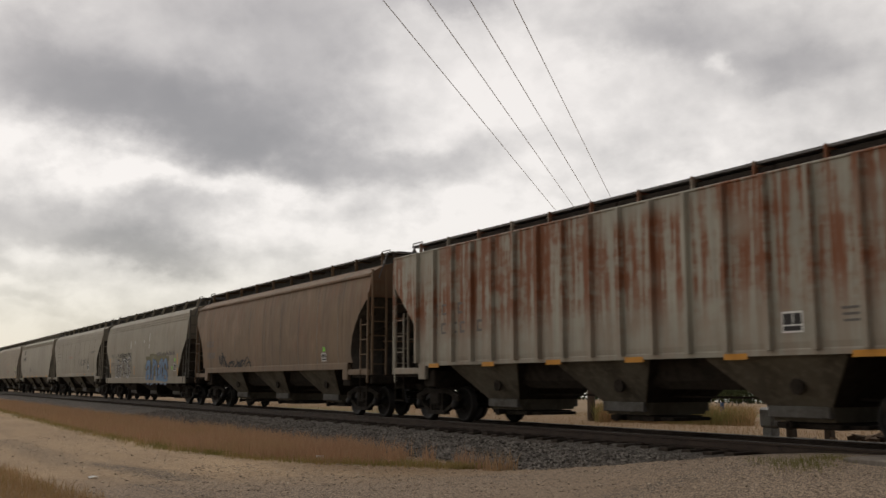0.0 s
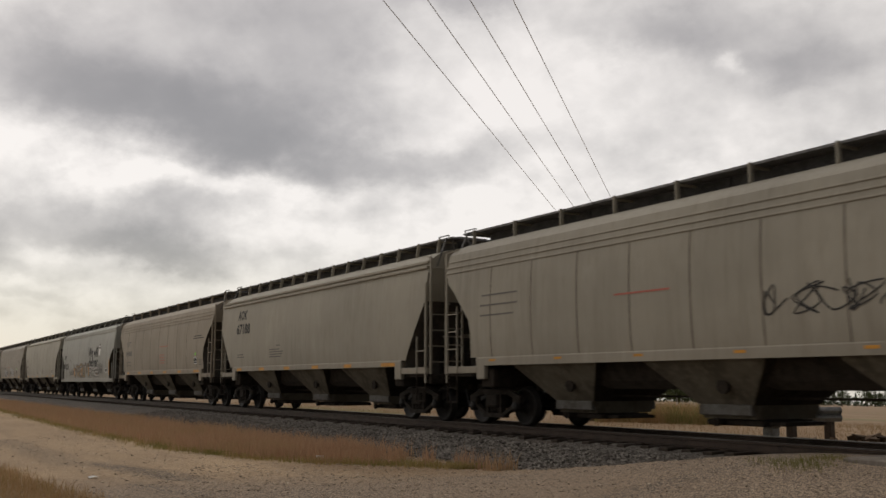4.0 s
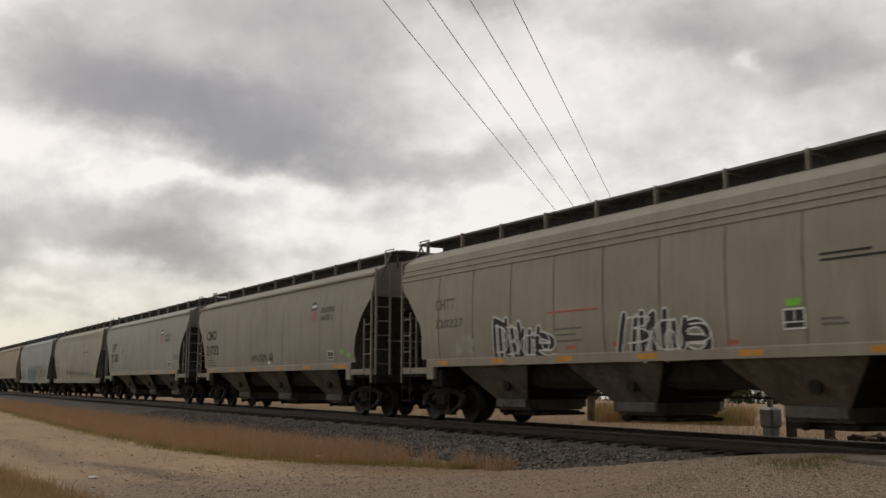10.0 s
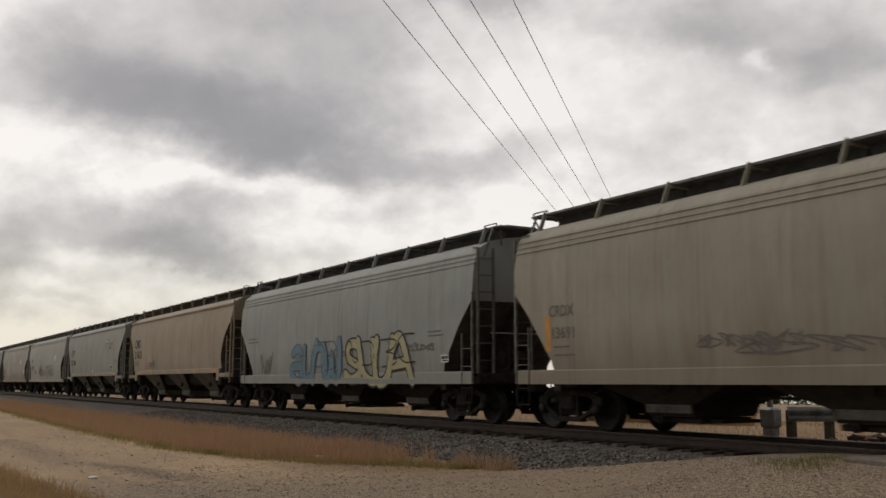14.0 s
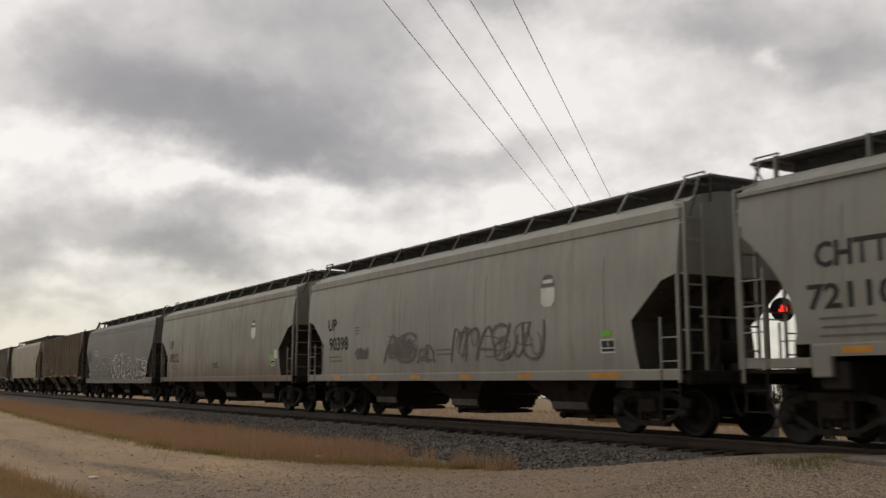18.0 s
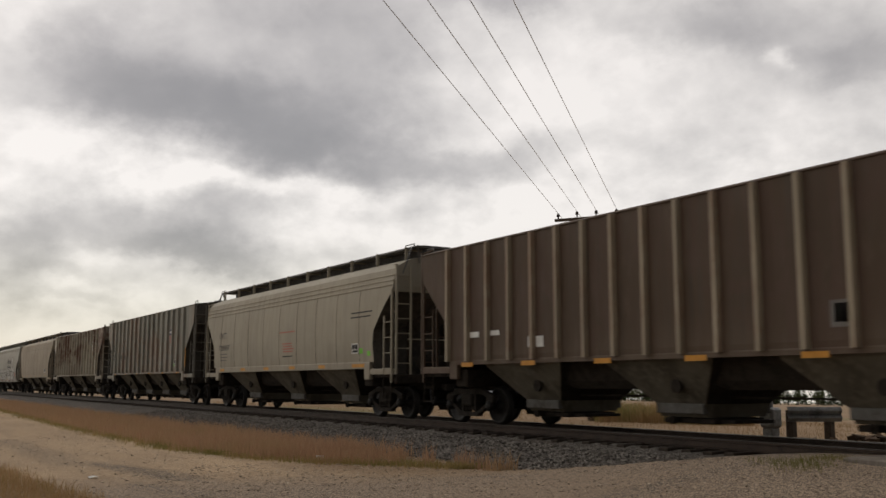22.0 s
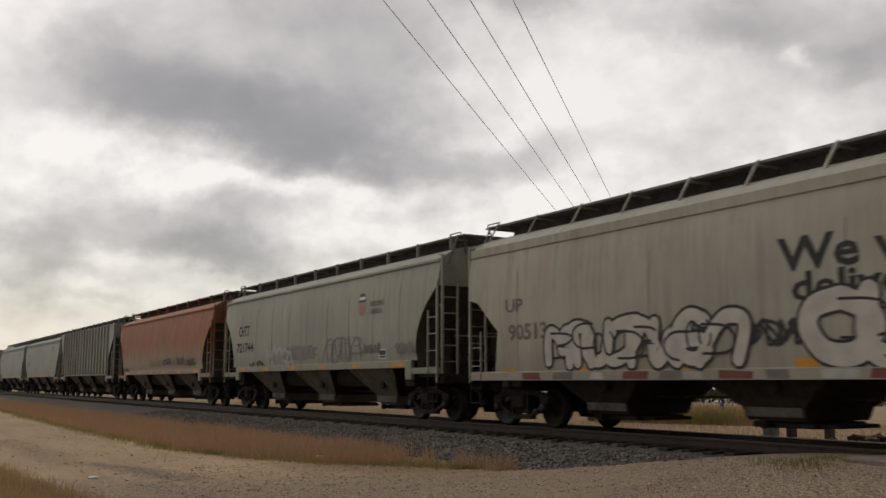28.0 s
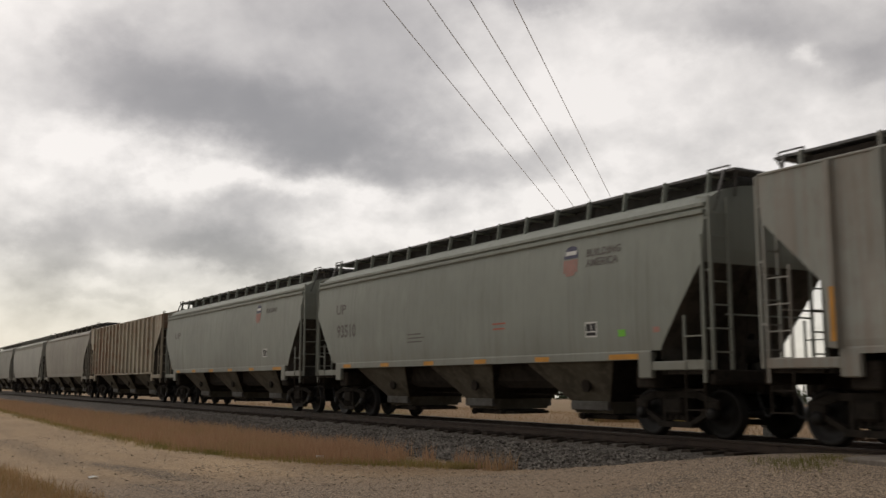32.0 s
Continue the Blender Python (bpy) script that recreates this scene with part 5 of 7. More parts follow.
def sill_patches(car, kind, seed):
    """Sprayed and primed blotches along the side sill."""
    rng = random.Random(seed)
    z0, z1 = kind["sill"]
    x = -kind["half"] + 1.6
    i = 0
    while x < kind["half"] - 2.2:
        w = rng.uniform(0.25, 0.75)
        mat = (PUTTY, MAROON, GREYINK, SILVER, MAROON, GREYINK)[i % 6]
        ragged = [(x, z0 + 0.02), (x + w, z0 + 0.015), (x + w + rng.uniform(-0.06, 0.06), z1 - rng.uniform(0.02, 0.06)), (x + rng.uniform(-0.05, 0.08), z1 - 0.03)]
        bm = bmesh.new()
        y = -(width_at(kind, z1) + 0.0145)
        bm.faces.new([bm.verts.new((a, y, b)) for a, b in ragged])
        part("sill_blotch", bm, mat, car, "sprayed blotch on the sill")
        x += w + rng.uniform(0.05, 0.6)
        i += 1


# ---------------------------------------------------------------- the crossing, the wires and the distance
def build_signal():
    steel = grimy("galvanised_steel", (0.32, 0.32, 0.31), 0.5, 0.5, 3.0)
    black = plain("black_signal_paint", (0.015, 0.015, 0.016), 0.6)
    sig = new("crossing_signal")
    tagged(sig, "railway crossing signal mast with two red flashing lamps", "crossing signal")
    sig.location = (-14.72, 17.0, 0.30)
    r = Vector((0.511, 0.86, 0))
    f = Vector((0.86, -0.511, 0))
    bm = bmesh.new()
    lathe(bm, ((0.075, 0.0), (0.065, 0.2), (0.065, 4.2), (0.0, 4.26)), axis="z", seg=14)
    part("mast", bm, steel, sig, "galvanised steel mast")
    bm = bmesh.new()
    box(bm, -0.13, 0.13, -0.13, 0.13, -0.10, 0.27, 0.02)
    box(bm, -0.19, 0.19, -0.17, 0.17, 0.27, 0.70, 0.05)
    part("base", bm, steel, sig, "cast base junction box")
    bm = bmesh.new()
    bar(bm, r * -0.42 + Vector((0, 0, 2.82)), r * 0.42 + Vector((0, 0, 2.82)), 0.06, None, 8)
    part("cross_arm", bm, steel, sig)
    glow = bpy.data.materials.new("red_lamp_glow")
    glow.use_nodes = True
    b = glow.node_tree.nodes["Principled BSDF"]
    b.inputs["Base Color"].default_value = (0.6, 0.01, 0.01, 1)
    b.inputs["Emission Color"].default_value = (1.0, 0.03, 0.02, 1)
    b.inputs["Emission Strength"].default_value = 1.6
    for s, mat, lab in ((-0.355, glow, "lit red lens"), (0.355, glow, "lit red lens")):
        c = r * s + Vector((0, 0, 2.82))
        side = Vector((0.511, 0.86, 0))
        up = Vector((0, 0, 1))
        bm = bmesh.new()
        rings = []
        for rad, o in ((0.0, 0.03), (0.265, 0.03), (0.265, 0.05), (0.13, 0.055), (0.12, 0.06), (0.0, 0.06)):
            rings.append([bm.verts.new(c + f * o + (side * math.cos(t) + up * math.sin(t)) * max(rad, 0.001)) for t in [2 * math.pi * k / 24 for k in range(24)]])
        for a, d in zip(rings, rings[1:]):
            for k in range(24):
                bm.faces.new((a[k], a[(k + 1) % 24], d[(k + 1) % 24], d[k]))
        head = part("lamp_head", bm, black, sig, "round black lamp background")
        bm = bmesh.new()
        vs = [bm.verts.new(c + f * 0.075 + (side * math.cos(t) + up * math.sin(t)) * 0.105) for t in [2 * math.pi * k / 20 for k in range(20)]]
        mid = bm.verts.new(c + f * 0.10)
        for k in range(20):
            bm.faces.new((vs[k], vs[(k + 1) % 20], mid))
        part("lens", bm, mat, head, lab)
        bm = bmesh.new()
        hood = [[c + f * o + (side * math.cos(t) + up * math.sin(t)) * 0.135 for t in [math.pi * k / 10 for k in range(11)]] for o in (0.05, 0.30)]
        loft(bm, hood)
        part("hood", bm, black, head)

    rail = new("guard_rail")
    tagged(rail, "short galvanised W-beam guard rail on wooden posts", "guard rail")
    rail.location = (-14.05, 16.9, 0.36)
    bm = bmesh.new()
    sec = [(0.0, 0.36), (0.05, 0.40), (0.08, 0.44), (0.05, 0.48), (0.0, 0.515), (0.05, 0.55), (0.08, 0.59), (0.05, 0.63), (0.0, 0.67)]
    rows = [[tuple(r * a + f * (o + th) + Vector((0, 0, z))) for o, z in sec] for th in (0.0,) for a in (-0.12, 0.45, 1.02)]
    vs = loft(bm, rows)
    bmesh.ops.solidify(bm, geom=bm.faces[:], thickness=0.012)
    part("beam", bm, steel, rail)
    wood = grimy("weathered_post", (0.12, 0.095, 0.075), 0.9)
    for a in (0.0, 0.86):
        bm = bmesh.new()
        q = r * a - f * (0.10 if a == 0 else 0.25)
        box(bm, q.x - 0.08, q.x + 0.08, q.y - 0.08, q.y + 0.08, -0.25, 0.60, 0.01)
        part("post", bm, wood, rail)

    post = new("marker_post")
    tagged(post, "thin blue marker post in the field grass", "post")
    post.location = (-28.6, 30.2, ground_height(-28.6, 30.2) - 0.1)
    bm = bmesh.new()
    box(bm, -0.06, 0.06, -0.06, 0.06, 0, 0.95, 0.01)
    part("stake", bm, plain("blue_paint", (0.08, 0.13, 0.25)), post)


POLE_TOPS = ((-32.26, 24.83, 8.6), (-31.84, 25.5, 8.69), (-31.42, 26.19, 8.74), (-30.98, 26.93, 8.79))
WIRE_ENDS = ((-15.45, 7.88, 8.6), (-15.22, 8.71, 8.69), (-14.91, 9.46, 8.74), (-14.59, 10.23, 8.79))


def build_wires():
    """Utility pole behind the train, its cross-arm, and four wires that pass over the camera."""
    wood = grimy("pole_wood", (0.11, 0.08, 0.06), 0.9, 0.0, 2.0)
    metal = plain("aluminium_wire", (0.70, 0.70, 0.71), 0.45, 1.0)
    brown = plain("brown_insulator", (0.05, 0.03, 0.025), 0.25)
    tops = [Vector(q) for q in POLE_TOPS]
    mid = (tops[0] + tops[3]) / 2
    base = ground_height(mid.x, mid.y)
    pole = new("utility_pole")
    tagged(pole, "weathered wooden utility pole with cross-arm and insulators", "utility pole")
    pole.location = (mid.x, mid.y, base)
    org = Vector((mid.x, mid.y, base))
    drop = Vector((0, 0, 0.30))
    bm = bmesh.new()
    lathe(bm, ((0.17, -0.3), (0.15, 3.0), (0.12, mid.z - base - 0.32)), axis="z", seg=12)
    part("shaft", bm, wood, pole)
    bm = bmesh.new()
    d = (tops[3] - tops[0]).normalized() * 0.15
    bar(bm, tops[0] - d - org - drop, tops[3] + d - org - drop, 0.10, 0.12)
    part("cross_arm", bm, wood, pole)
    for top, far in zip(tops, WIRE_ENDS):
        bm = bmesh.new()
        c = top - org - drop + Vector((0, 0, 0.05))
        lathe(bm, ((0.03, 0.0), (0.03, 0.09), (0.075, 0.10), (0.06, 0.15), (0.075, 0.17), (0.045, 0.23), (0.02, 0.25)), c, "z", 10)
        part("insulator", bm, brown, pole)
        bm = bmesh.new()
        run = Vector(far) - top
        prev = top - run * 0.9
        for i in range(1, 31):
            q = top + run * (-0.9 + 3.1 * i / 30)
            bar(bm, prev, q, 0.0135, None, 8)
            prev = q
        w = part("overhead_wire", bm, metal, None)
        tagged(w, "thin grey overhead utility wire", "wire", "wires overhead", "structure")


def build_distance():
    leafmats = []
    for nm, a, b in (("conifer_needles", (0.022, 0.035, 0.017), (0.045, 0.062, 0.028)), ("far_foliage", (0.045, 0.06, 0.025), (0.085, 0.095, 0.04))):
        m = Nodes(nm)
        rnd = m.node("ShaderNodeNewGeometry").outputs["Random Per Island"]
        leafmats.append(m.surface(m.mix(rnd, a, b), 0.9))
    leafmats.append(leafmats[1])
    bark = grimy("far_bark", (0.09, 0.07, 0.055), 0.9)
    pale_bark = grimy("pale_bark", (0.42, 0.40, 0.36), 0.9)
    rng = np.random.default_rng(21)

    def tree(kind, h, seed):
        r = np.random.default_rng(seed)
        t = new("conifer_tree" if kind == 0 else "broadleaf_tree")
        bm = bmesh.new()
        lathe(bm, ((0.02 * h, -0.5), (0.017 * h, h * 0.4), (0.004 * h, h * 0.92)), axis="z", seg=7)
        part("trunk", bm, pale_bark if kind == 2 else bark, t)
        vs, fs = [], []
        n = 420 if kind == 0 else 520
        for i in range(n):
            u = r.random()
            a = r.random() * 6.283
            if kind == 0:
                z = h * (0.10 + 0.9 * u)
                rad = 0.24 * h * (1 - u) ** 0.8 * (0.35 + 0.65 * r.random()) * (0.75 + 0.25 * math.sin(u * 40))
                s = 0.055 * h * (0.6 + 0.7 * r.random()) * (1.15 - u * 0.7)
            else:
                z = h * ((0.28 if kind == 1 else 0.45) + (0.70 if kind == 1 else 0.53) * u)
                rad = 0.42 * h * math.sin(min(1, 0.15 + u) * 2.6) ** 0.7 * math.sqrt(r.random()) * (0.8 + 0.3 * math.sin(a * 3 + seed))
                s = 0.06 * h * (0.6 + 0.7 * r.random())
            c = np.array((math.cos(a) * rad, math.sin(a) * rad, z))
            d = r.normal(0, 1, (3, 3))
            k = len(vs)
            for q in d:
                vs.append(tuple(c + q / np.linalg.norm(q) * s))
            fs.append((k, k + 1, k + 2))
        me = bpy.data.meshes.new("crown")
        me.from_pydata(vs, [], fs)
        me.materials.append(leafmats[kind])
        cr = new("crown", me)
        cr.parent = t
        return t

    firsts = []
    spots = []
    for i in range(170):
        az = radians(17 + 43 * rng.random())
        d = 470 + 130 * rng.random()
        spots.append((-math.cos(az) * d, math.sin(az) * d, 0 if rng.random() < 0.6 else 1, 6.5 + 6.5 * rng.random() ** 1.5))
    # a nearer grove of pale-stemmed trees beyond the crossing
    for i in range(26):
        az = radians(43.6 + 4.0 * i / 25 + 0.2 * rng.random())
        d = 235 + 60 * rng.random()
        spots.append((-math.cos(az) * d, math.sin(az) * d, 2 if i % 3 else 1, 3.6 + 1.6 * rng.random()))
    made = {}
    for i, (x, y, kind, h) in enumerate(spots):
        z = ground_height(x, y) - 0.2
        key = (kind, i % 3)
        if key not in made:
            t = tree(kind, 9.0, i + 3)
            tagged(t, ("dark green conifer in a distant tree line", "grey-green leafy tree in a distant tree line", "leafy tree with a pale bare stem beyond the field")[kind], "tree", "distant tree line")
            made[key] = t
            t.matrix_basis = pose(x, y, z, 0, 0, 40 * i)
        else:
            t = copy_thing(made[key], pose(x, y, z, 0, 0, 40 * i))
        t.scale = (h / 9.0,) * 3
    # the closed wood behind the single trees
    vs, fs = [], []
    for i in range(9000):
        az = radians(8 + 56 * rng.random())
        d = 610 + 20 * rng.random()
        x, y = -math.cos(az) * d, math.sin(az) * d
        crest = 6.2 + 1.6 * noise.noise((az * 55, 0, 0)) + 1.3 * noise.noise((az * 190, 4, 0))
        c = np.array((x, y, ground_height(x, y) - 0.3 + crest * rng.random()))
        k = len(vs)
        for q in rng.normal(0, 1, (3, 3)):
            vs.append(tuple(c + q / np.linalg.norm(q) * 1.1))
        fs.append((k, k + 1, k + 2))
    woods = raw_mesh("far_woods", vs, fs, leafmats[0])
    tagged(woods, "dark closed wood along the far edge of the field", "woods", kind="stuff")
    # low white farm buildings
    white = plain("white_cladding", (0.62, 0.62, 0.60), 0.6)
    roofm = plain("grey_sheet_roof", (0.25, 0.26, 0.28), 0.5)
    dark = plain("dark_window_glass", (0.03, 0.035, 0.045), 0.2)
    for x, y, w, hh, rot in ((-252.0, 168.0, 9.0, 2.6, 20), (-262.0, 178.0, 6.0, 2.6, -15)):
        b = new("farm_building")
        tagged(b, "low white farm building with a grey pitched roof", "building")
        b.matrix_basis = pose(x, y, ground_height(x, y) - 0.2, 0, 0, rot)
        bm = bmesh.new()
        box(bm, -w / 2, w / 2, -2.5, 2.5, 0, hh)
        part("wall", bm, white, b)
        bm = bmesh.new()
        rows = [[(x0, -2.9, hh - 0.05), (x0, 0, hh + 1.3), (x0, 2.9, hh - 0.05), (x0, 2.8, hh - 0.15), (x0, 0, hh + 1.15), (x0, -2.8, hh - 0.15)] for x0 in (-w / 2 - 0.3, w / 2 + 0.3)]
        vs = loft(bm, rows, close=True)
        bm.faces.new(vs[0])
        bm.faces.new(vs[1])
        part("roof", bm, roofm, b)
        for k in range(int(w // 3)):
            bm = bmesh.new()
            box(bm, -w / 2 + 1 + k * 3, -w / 2 + 2.1 + k * 3, -2.54, -2.49, 1.0, 2.0)
            part("window", bm, dark, b)


def build_litter():
    for x, y, s, name, lab, mat in ((-18.23, 7.98, 0.07, "litter_cup", "crumpled white paper cup on the dirt", WHITE), (-16.91, 3.39, 0.08, "litter_paper", "flattened white paper scrap on the dirt", WHITE)):
        t = new(name)
        tagged(t, lab, "litter")
        t.location = (x, y, ground_height(x, y))
        bm = bmesh.new()
        if name == "litter_cup":
            lathe(bm, ((s * 0.6, 0.0), (s * 0.9, s * 0.8), (s, s * 1.6), (s * 0.8, s * 1.55)), axis="z", seg=9)
        else:
            loft(bm, [[(-s * 1.3, -s, 0.012), (-s * 0.2, -s, 0.03), (s * 1.2, -s * 0.8, 0.01)], [(-s * 1.2, 0, 0.03), (0, 0, 0.045), (s * 1.3, 0, 0.03)], [(-s, s, 0.012), (0.1 * s, s, 0.02), (s, s * 1.1, 0.015)]])
        for v in bm.verts:
            v.co += Vector((noise.noise(v.co * 40), noise.noise(v.co * 41), 0.4 * abs(noise.noise(v.co * 39)))) * s * 0.3
        part("scrap", bm, mat, t)


# ---------------------------------------------------------------- the train
# rear end of each car's body at the start, along x
REAR = (-23.15, -41.24, -58.89, -76.96, -94.3, -112.06, -130.04, -148.09, -166.13, -184.37, -202.53, -220.09, -238.05, -255.8, -273.91, -291.77, -309.6, -327.46, -345.5, -363.69, -382.3, -400.64, -418.69, -436.6, -454.56, -472.87, -491.0, -508.64, -526.4, -543.9, -561.51, -579.7, -597.7)
STEEL_GREY, TAN, LIGHT = (0.37, 0.37, 0.35), (0.40, 0.345, 0.285), (0.46, 0.45, 0.42)
# kind, base colour, rust, grime, low dust, patches, label
CARS = (
    ("rib", (0.47, 0.45, 0.40), 1.1, 0.5, 0.3, 0.0, "ribbed grey covered hopper car streaked with heavy rust"),
    ("oval", (0.245, 0.166, 0.108), 0.3, 0.9, 0.4, 0.0, "brown weathered curved-side covered hopper car"),
    ("deep", (0.378, 0.347, 0.297), 0.1, 0.4, 0.3, 0.0, "pale grey covered hopper car with blue and black graffiti"),
    ("seam", (0.41, 0.375, 0.325), 0.0, 0.4, 0.3, 0.0, "beige covered hopper car with welded seams"),
    ("slant", (0.419, 0.386, 0.335), 0.0, 0.3, 0.3, 0.0, "clean pale beige covered hopper car with black lettering"),
    ("seam", TAN, 0.0, 0.4, 0.3, 0.0, "tan covered hopper car with welded seams and red print"),
    ("band", (0.47, 0.475, 0.455), 0.05, 0.4, 0.35, 0.0, "light grey covered hopper car with a large black slogan"),
    ("oval", (0.471, 0.443, 0.385), 0.0, 0.4, 0.3, 0.0, "smooth beige-grey curved-side covered hopper car"),
    ("seam", (0.40, 0.36, 0.315), 0.0, 0.4, 0.3, 0.0, "tan covered hopper car with black and white graffiti"),
    ("oval", (0.38, 0.35, 0.315), 0.0, 0.4, 0.3, 0.0, "grey-beige curved-side covered hopper car with a faded emblem"),
    ("oval", (0.405, 0.415, 0.395), 0.0, 0.35, 0.3, 0.0, "light grey curved-side covered hopper car with black lettering"),
    ("deep", (0.43, 0.405, 0.35), 0.12, 0.45, 0.5, 0.0, "dirty cream covered hopper car with a deep side sill"),
    ("deep", (0.396, 0.430, 0.439), 0.05, 0.4, 0.3, 0.0, "pale blue-grey covered hopper car with graffiti"),
    ("oval", (0.43, 0.36, 0.28), 0.0, 0.4, 0.3, 0.0, "warm tan curved-side covered hopper car"),
    ("oval", (0.38, 0.385, 0.37), 0.0, 0.35, 0.3, 0.0, "grey curved-side covered hopper car with a shield emblem"),
    ("band", (0.46, 0.465, 0.445), 0.05, 0.45, 0.35, 0.0, "grey covered hopper car with dark scribbled graffiti"),
    ("band", (0.44, 0.445, 0.42), 0.3, 0.55, 0.88, 0.0, "grey covered hopper car with brown stains along the sill"),
    ("deep", (0.280, 0.280, 0.274), 0.0, 0.35, 0.2, 0.0, "dark grey covered hopper car with pale graffiti along the base"),
    ("ribplain", (0.105, 0.066, 0.042), 0.8, 0.9, 0.4, 0.75, "ribbed rusty brown covered hopper car"),
    ("seam", (0.462, 0.418, 0.347), 0.0, 0.4, 0.3, 0.0, "beige covered hopper car with faded red print"),
    ("ribfour", (0.36, 0.355, 0.325), 0.45, 0.8, 0.3, 0.0, "ribbed grey four-bay covered hopper car"),
    ("ribplain", (0.521, 0.483, 0.412), 1.0, 0.7, 0.4, 0.32, "ribbed cream covered hopper car rusting along its posts"),
    ("seam", (0.42, 0.35, 0.275), 0.0, 0.5, 0.3, 0.0, "dull tan covered hopper car with welded seams"),
    ("band", (0.479, 0.469, 0.427), 0.15, 0.45, 0.4, 0.0, "light grey covered hopper car with slogan and bubble graffiti"),
    ("oval", (0.41, 0.415, 0.38), 0.0, 0.4, 0.45, 0.0, "light grey-green curved-side covered hopper car with emblem"),
    ("oval", (0.37, 0.135, 0.064), 0.12, 0.85, 1.5, 0.0, "faded red-orange curved-side covered hopper car"),
    ("rib", (0.42, 0.43, 0.415), 0.2, 0.7, 0.3, 0.0, "ribbed grey three-bay covered hopper car"),
    ("slant", (0.355, 0.38, 0.36), 0.0, 0.35, 0.3, 0.0, "grey-green covered hopper car with a red striped emblem"),
    ("slant", (0.37, 0.395, 0.375), 0.0, 0.35, 0.3, 0.0, "plain grey-green covered hopper car"),
    ("ribplain", (0.52, 0.47, 0.39), 0.6, 0.6, 0.3, 0.08, "ribbed cream covered hopper car with rusty posts"),
    ("oval", (0.38, 0.36, 0.33), 0.0, 0.4, 0.3, 0.0, "grey-brown curved-side covered hopper car"),
    ("slant", (0.46, 0.46, 0.44), 0.0, 0.3, 0.3, 0.0, "pale grey covered hopper car"),
    ("oval", (0.36, 0.36, 0.34), 0.0, 0.4, 0.3, 0.0, "plain grey covered hopper car at the tail"),
)


def way_along(t):
    """Distance the train has run after t seconds."""
    return WAY[0] * t + WAY[1] * t * t + WAY[2] * t ** 3


WAY = (13.979, 0.037167, -0.000153)


def build_train():
    made, cars = {}, []
    for i, (kind, base, rust, grime, low, patch, label) in enumerate(CARS):
        start = pose(REAR[i] + KINDS[kind]["half"], TRACK_Y, RAIL_Z)
        if kind in made:
            car = copy_thing(made[kind], start)
        else:
            car = made[kind] = build_car(kind)
            car.matrix_basis = start
        tagged(car, label, "freight car", "cars of the grain train")
        cars.append(car)
    for i, (kind, base, rust, grime, low, patch, label) in enumerate(CARS):
        mat = paint("weathered_paint", base, rust, grime, low, patch=patch, seed=i * 1.7, rustcol=(0.085, 0.05, 0.034) if patch > 0.5 else ((0.125, 0.060, 0.036) if patch > 0.25 else (0.22, 0.085, 0.04)))
        posts = paint("weathered_post_paint", (0.43, 0.36, 0.28), 0.4, 0.6, low, seed=i * 2.3) if patch > 0.5 else mat
        for o in cars[i].children_recursive:
            if o.material_slots and o.material_slots[0].material == CAR_PAINT:
                o.material_slots[0].link = "OBJECT"
                o.material_slots[0].material = posts if o.name.startswith("side_post") else mat
    mark_cars(cars)
    for i, row in enumerate(CARS):
        if "bubble graffiti" in row[6]:
            sill_patches(cars[i], KINDS[row[0]], 40 + i)
    return cars


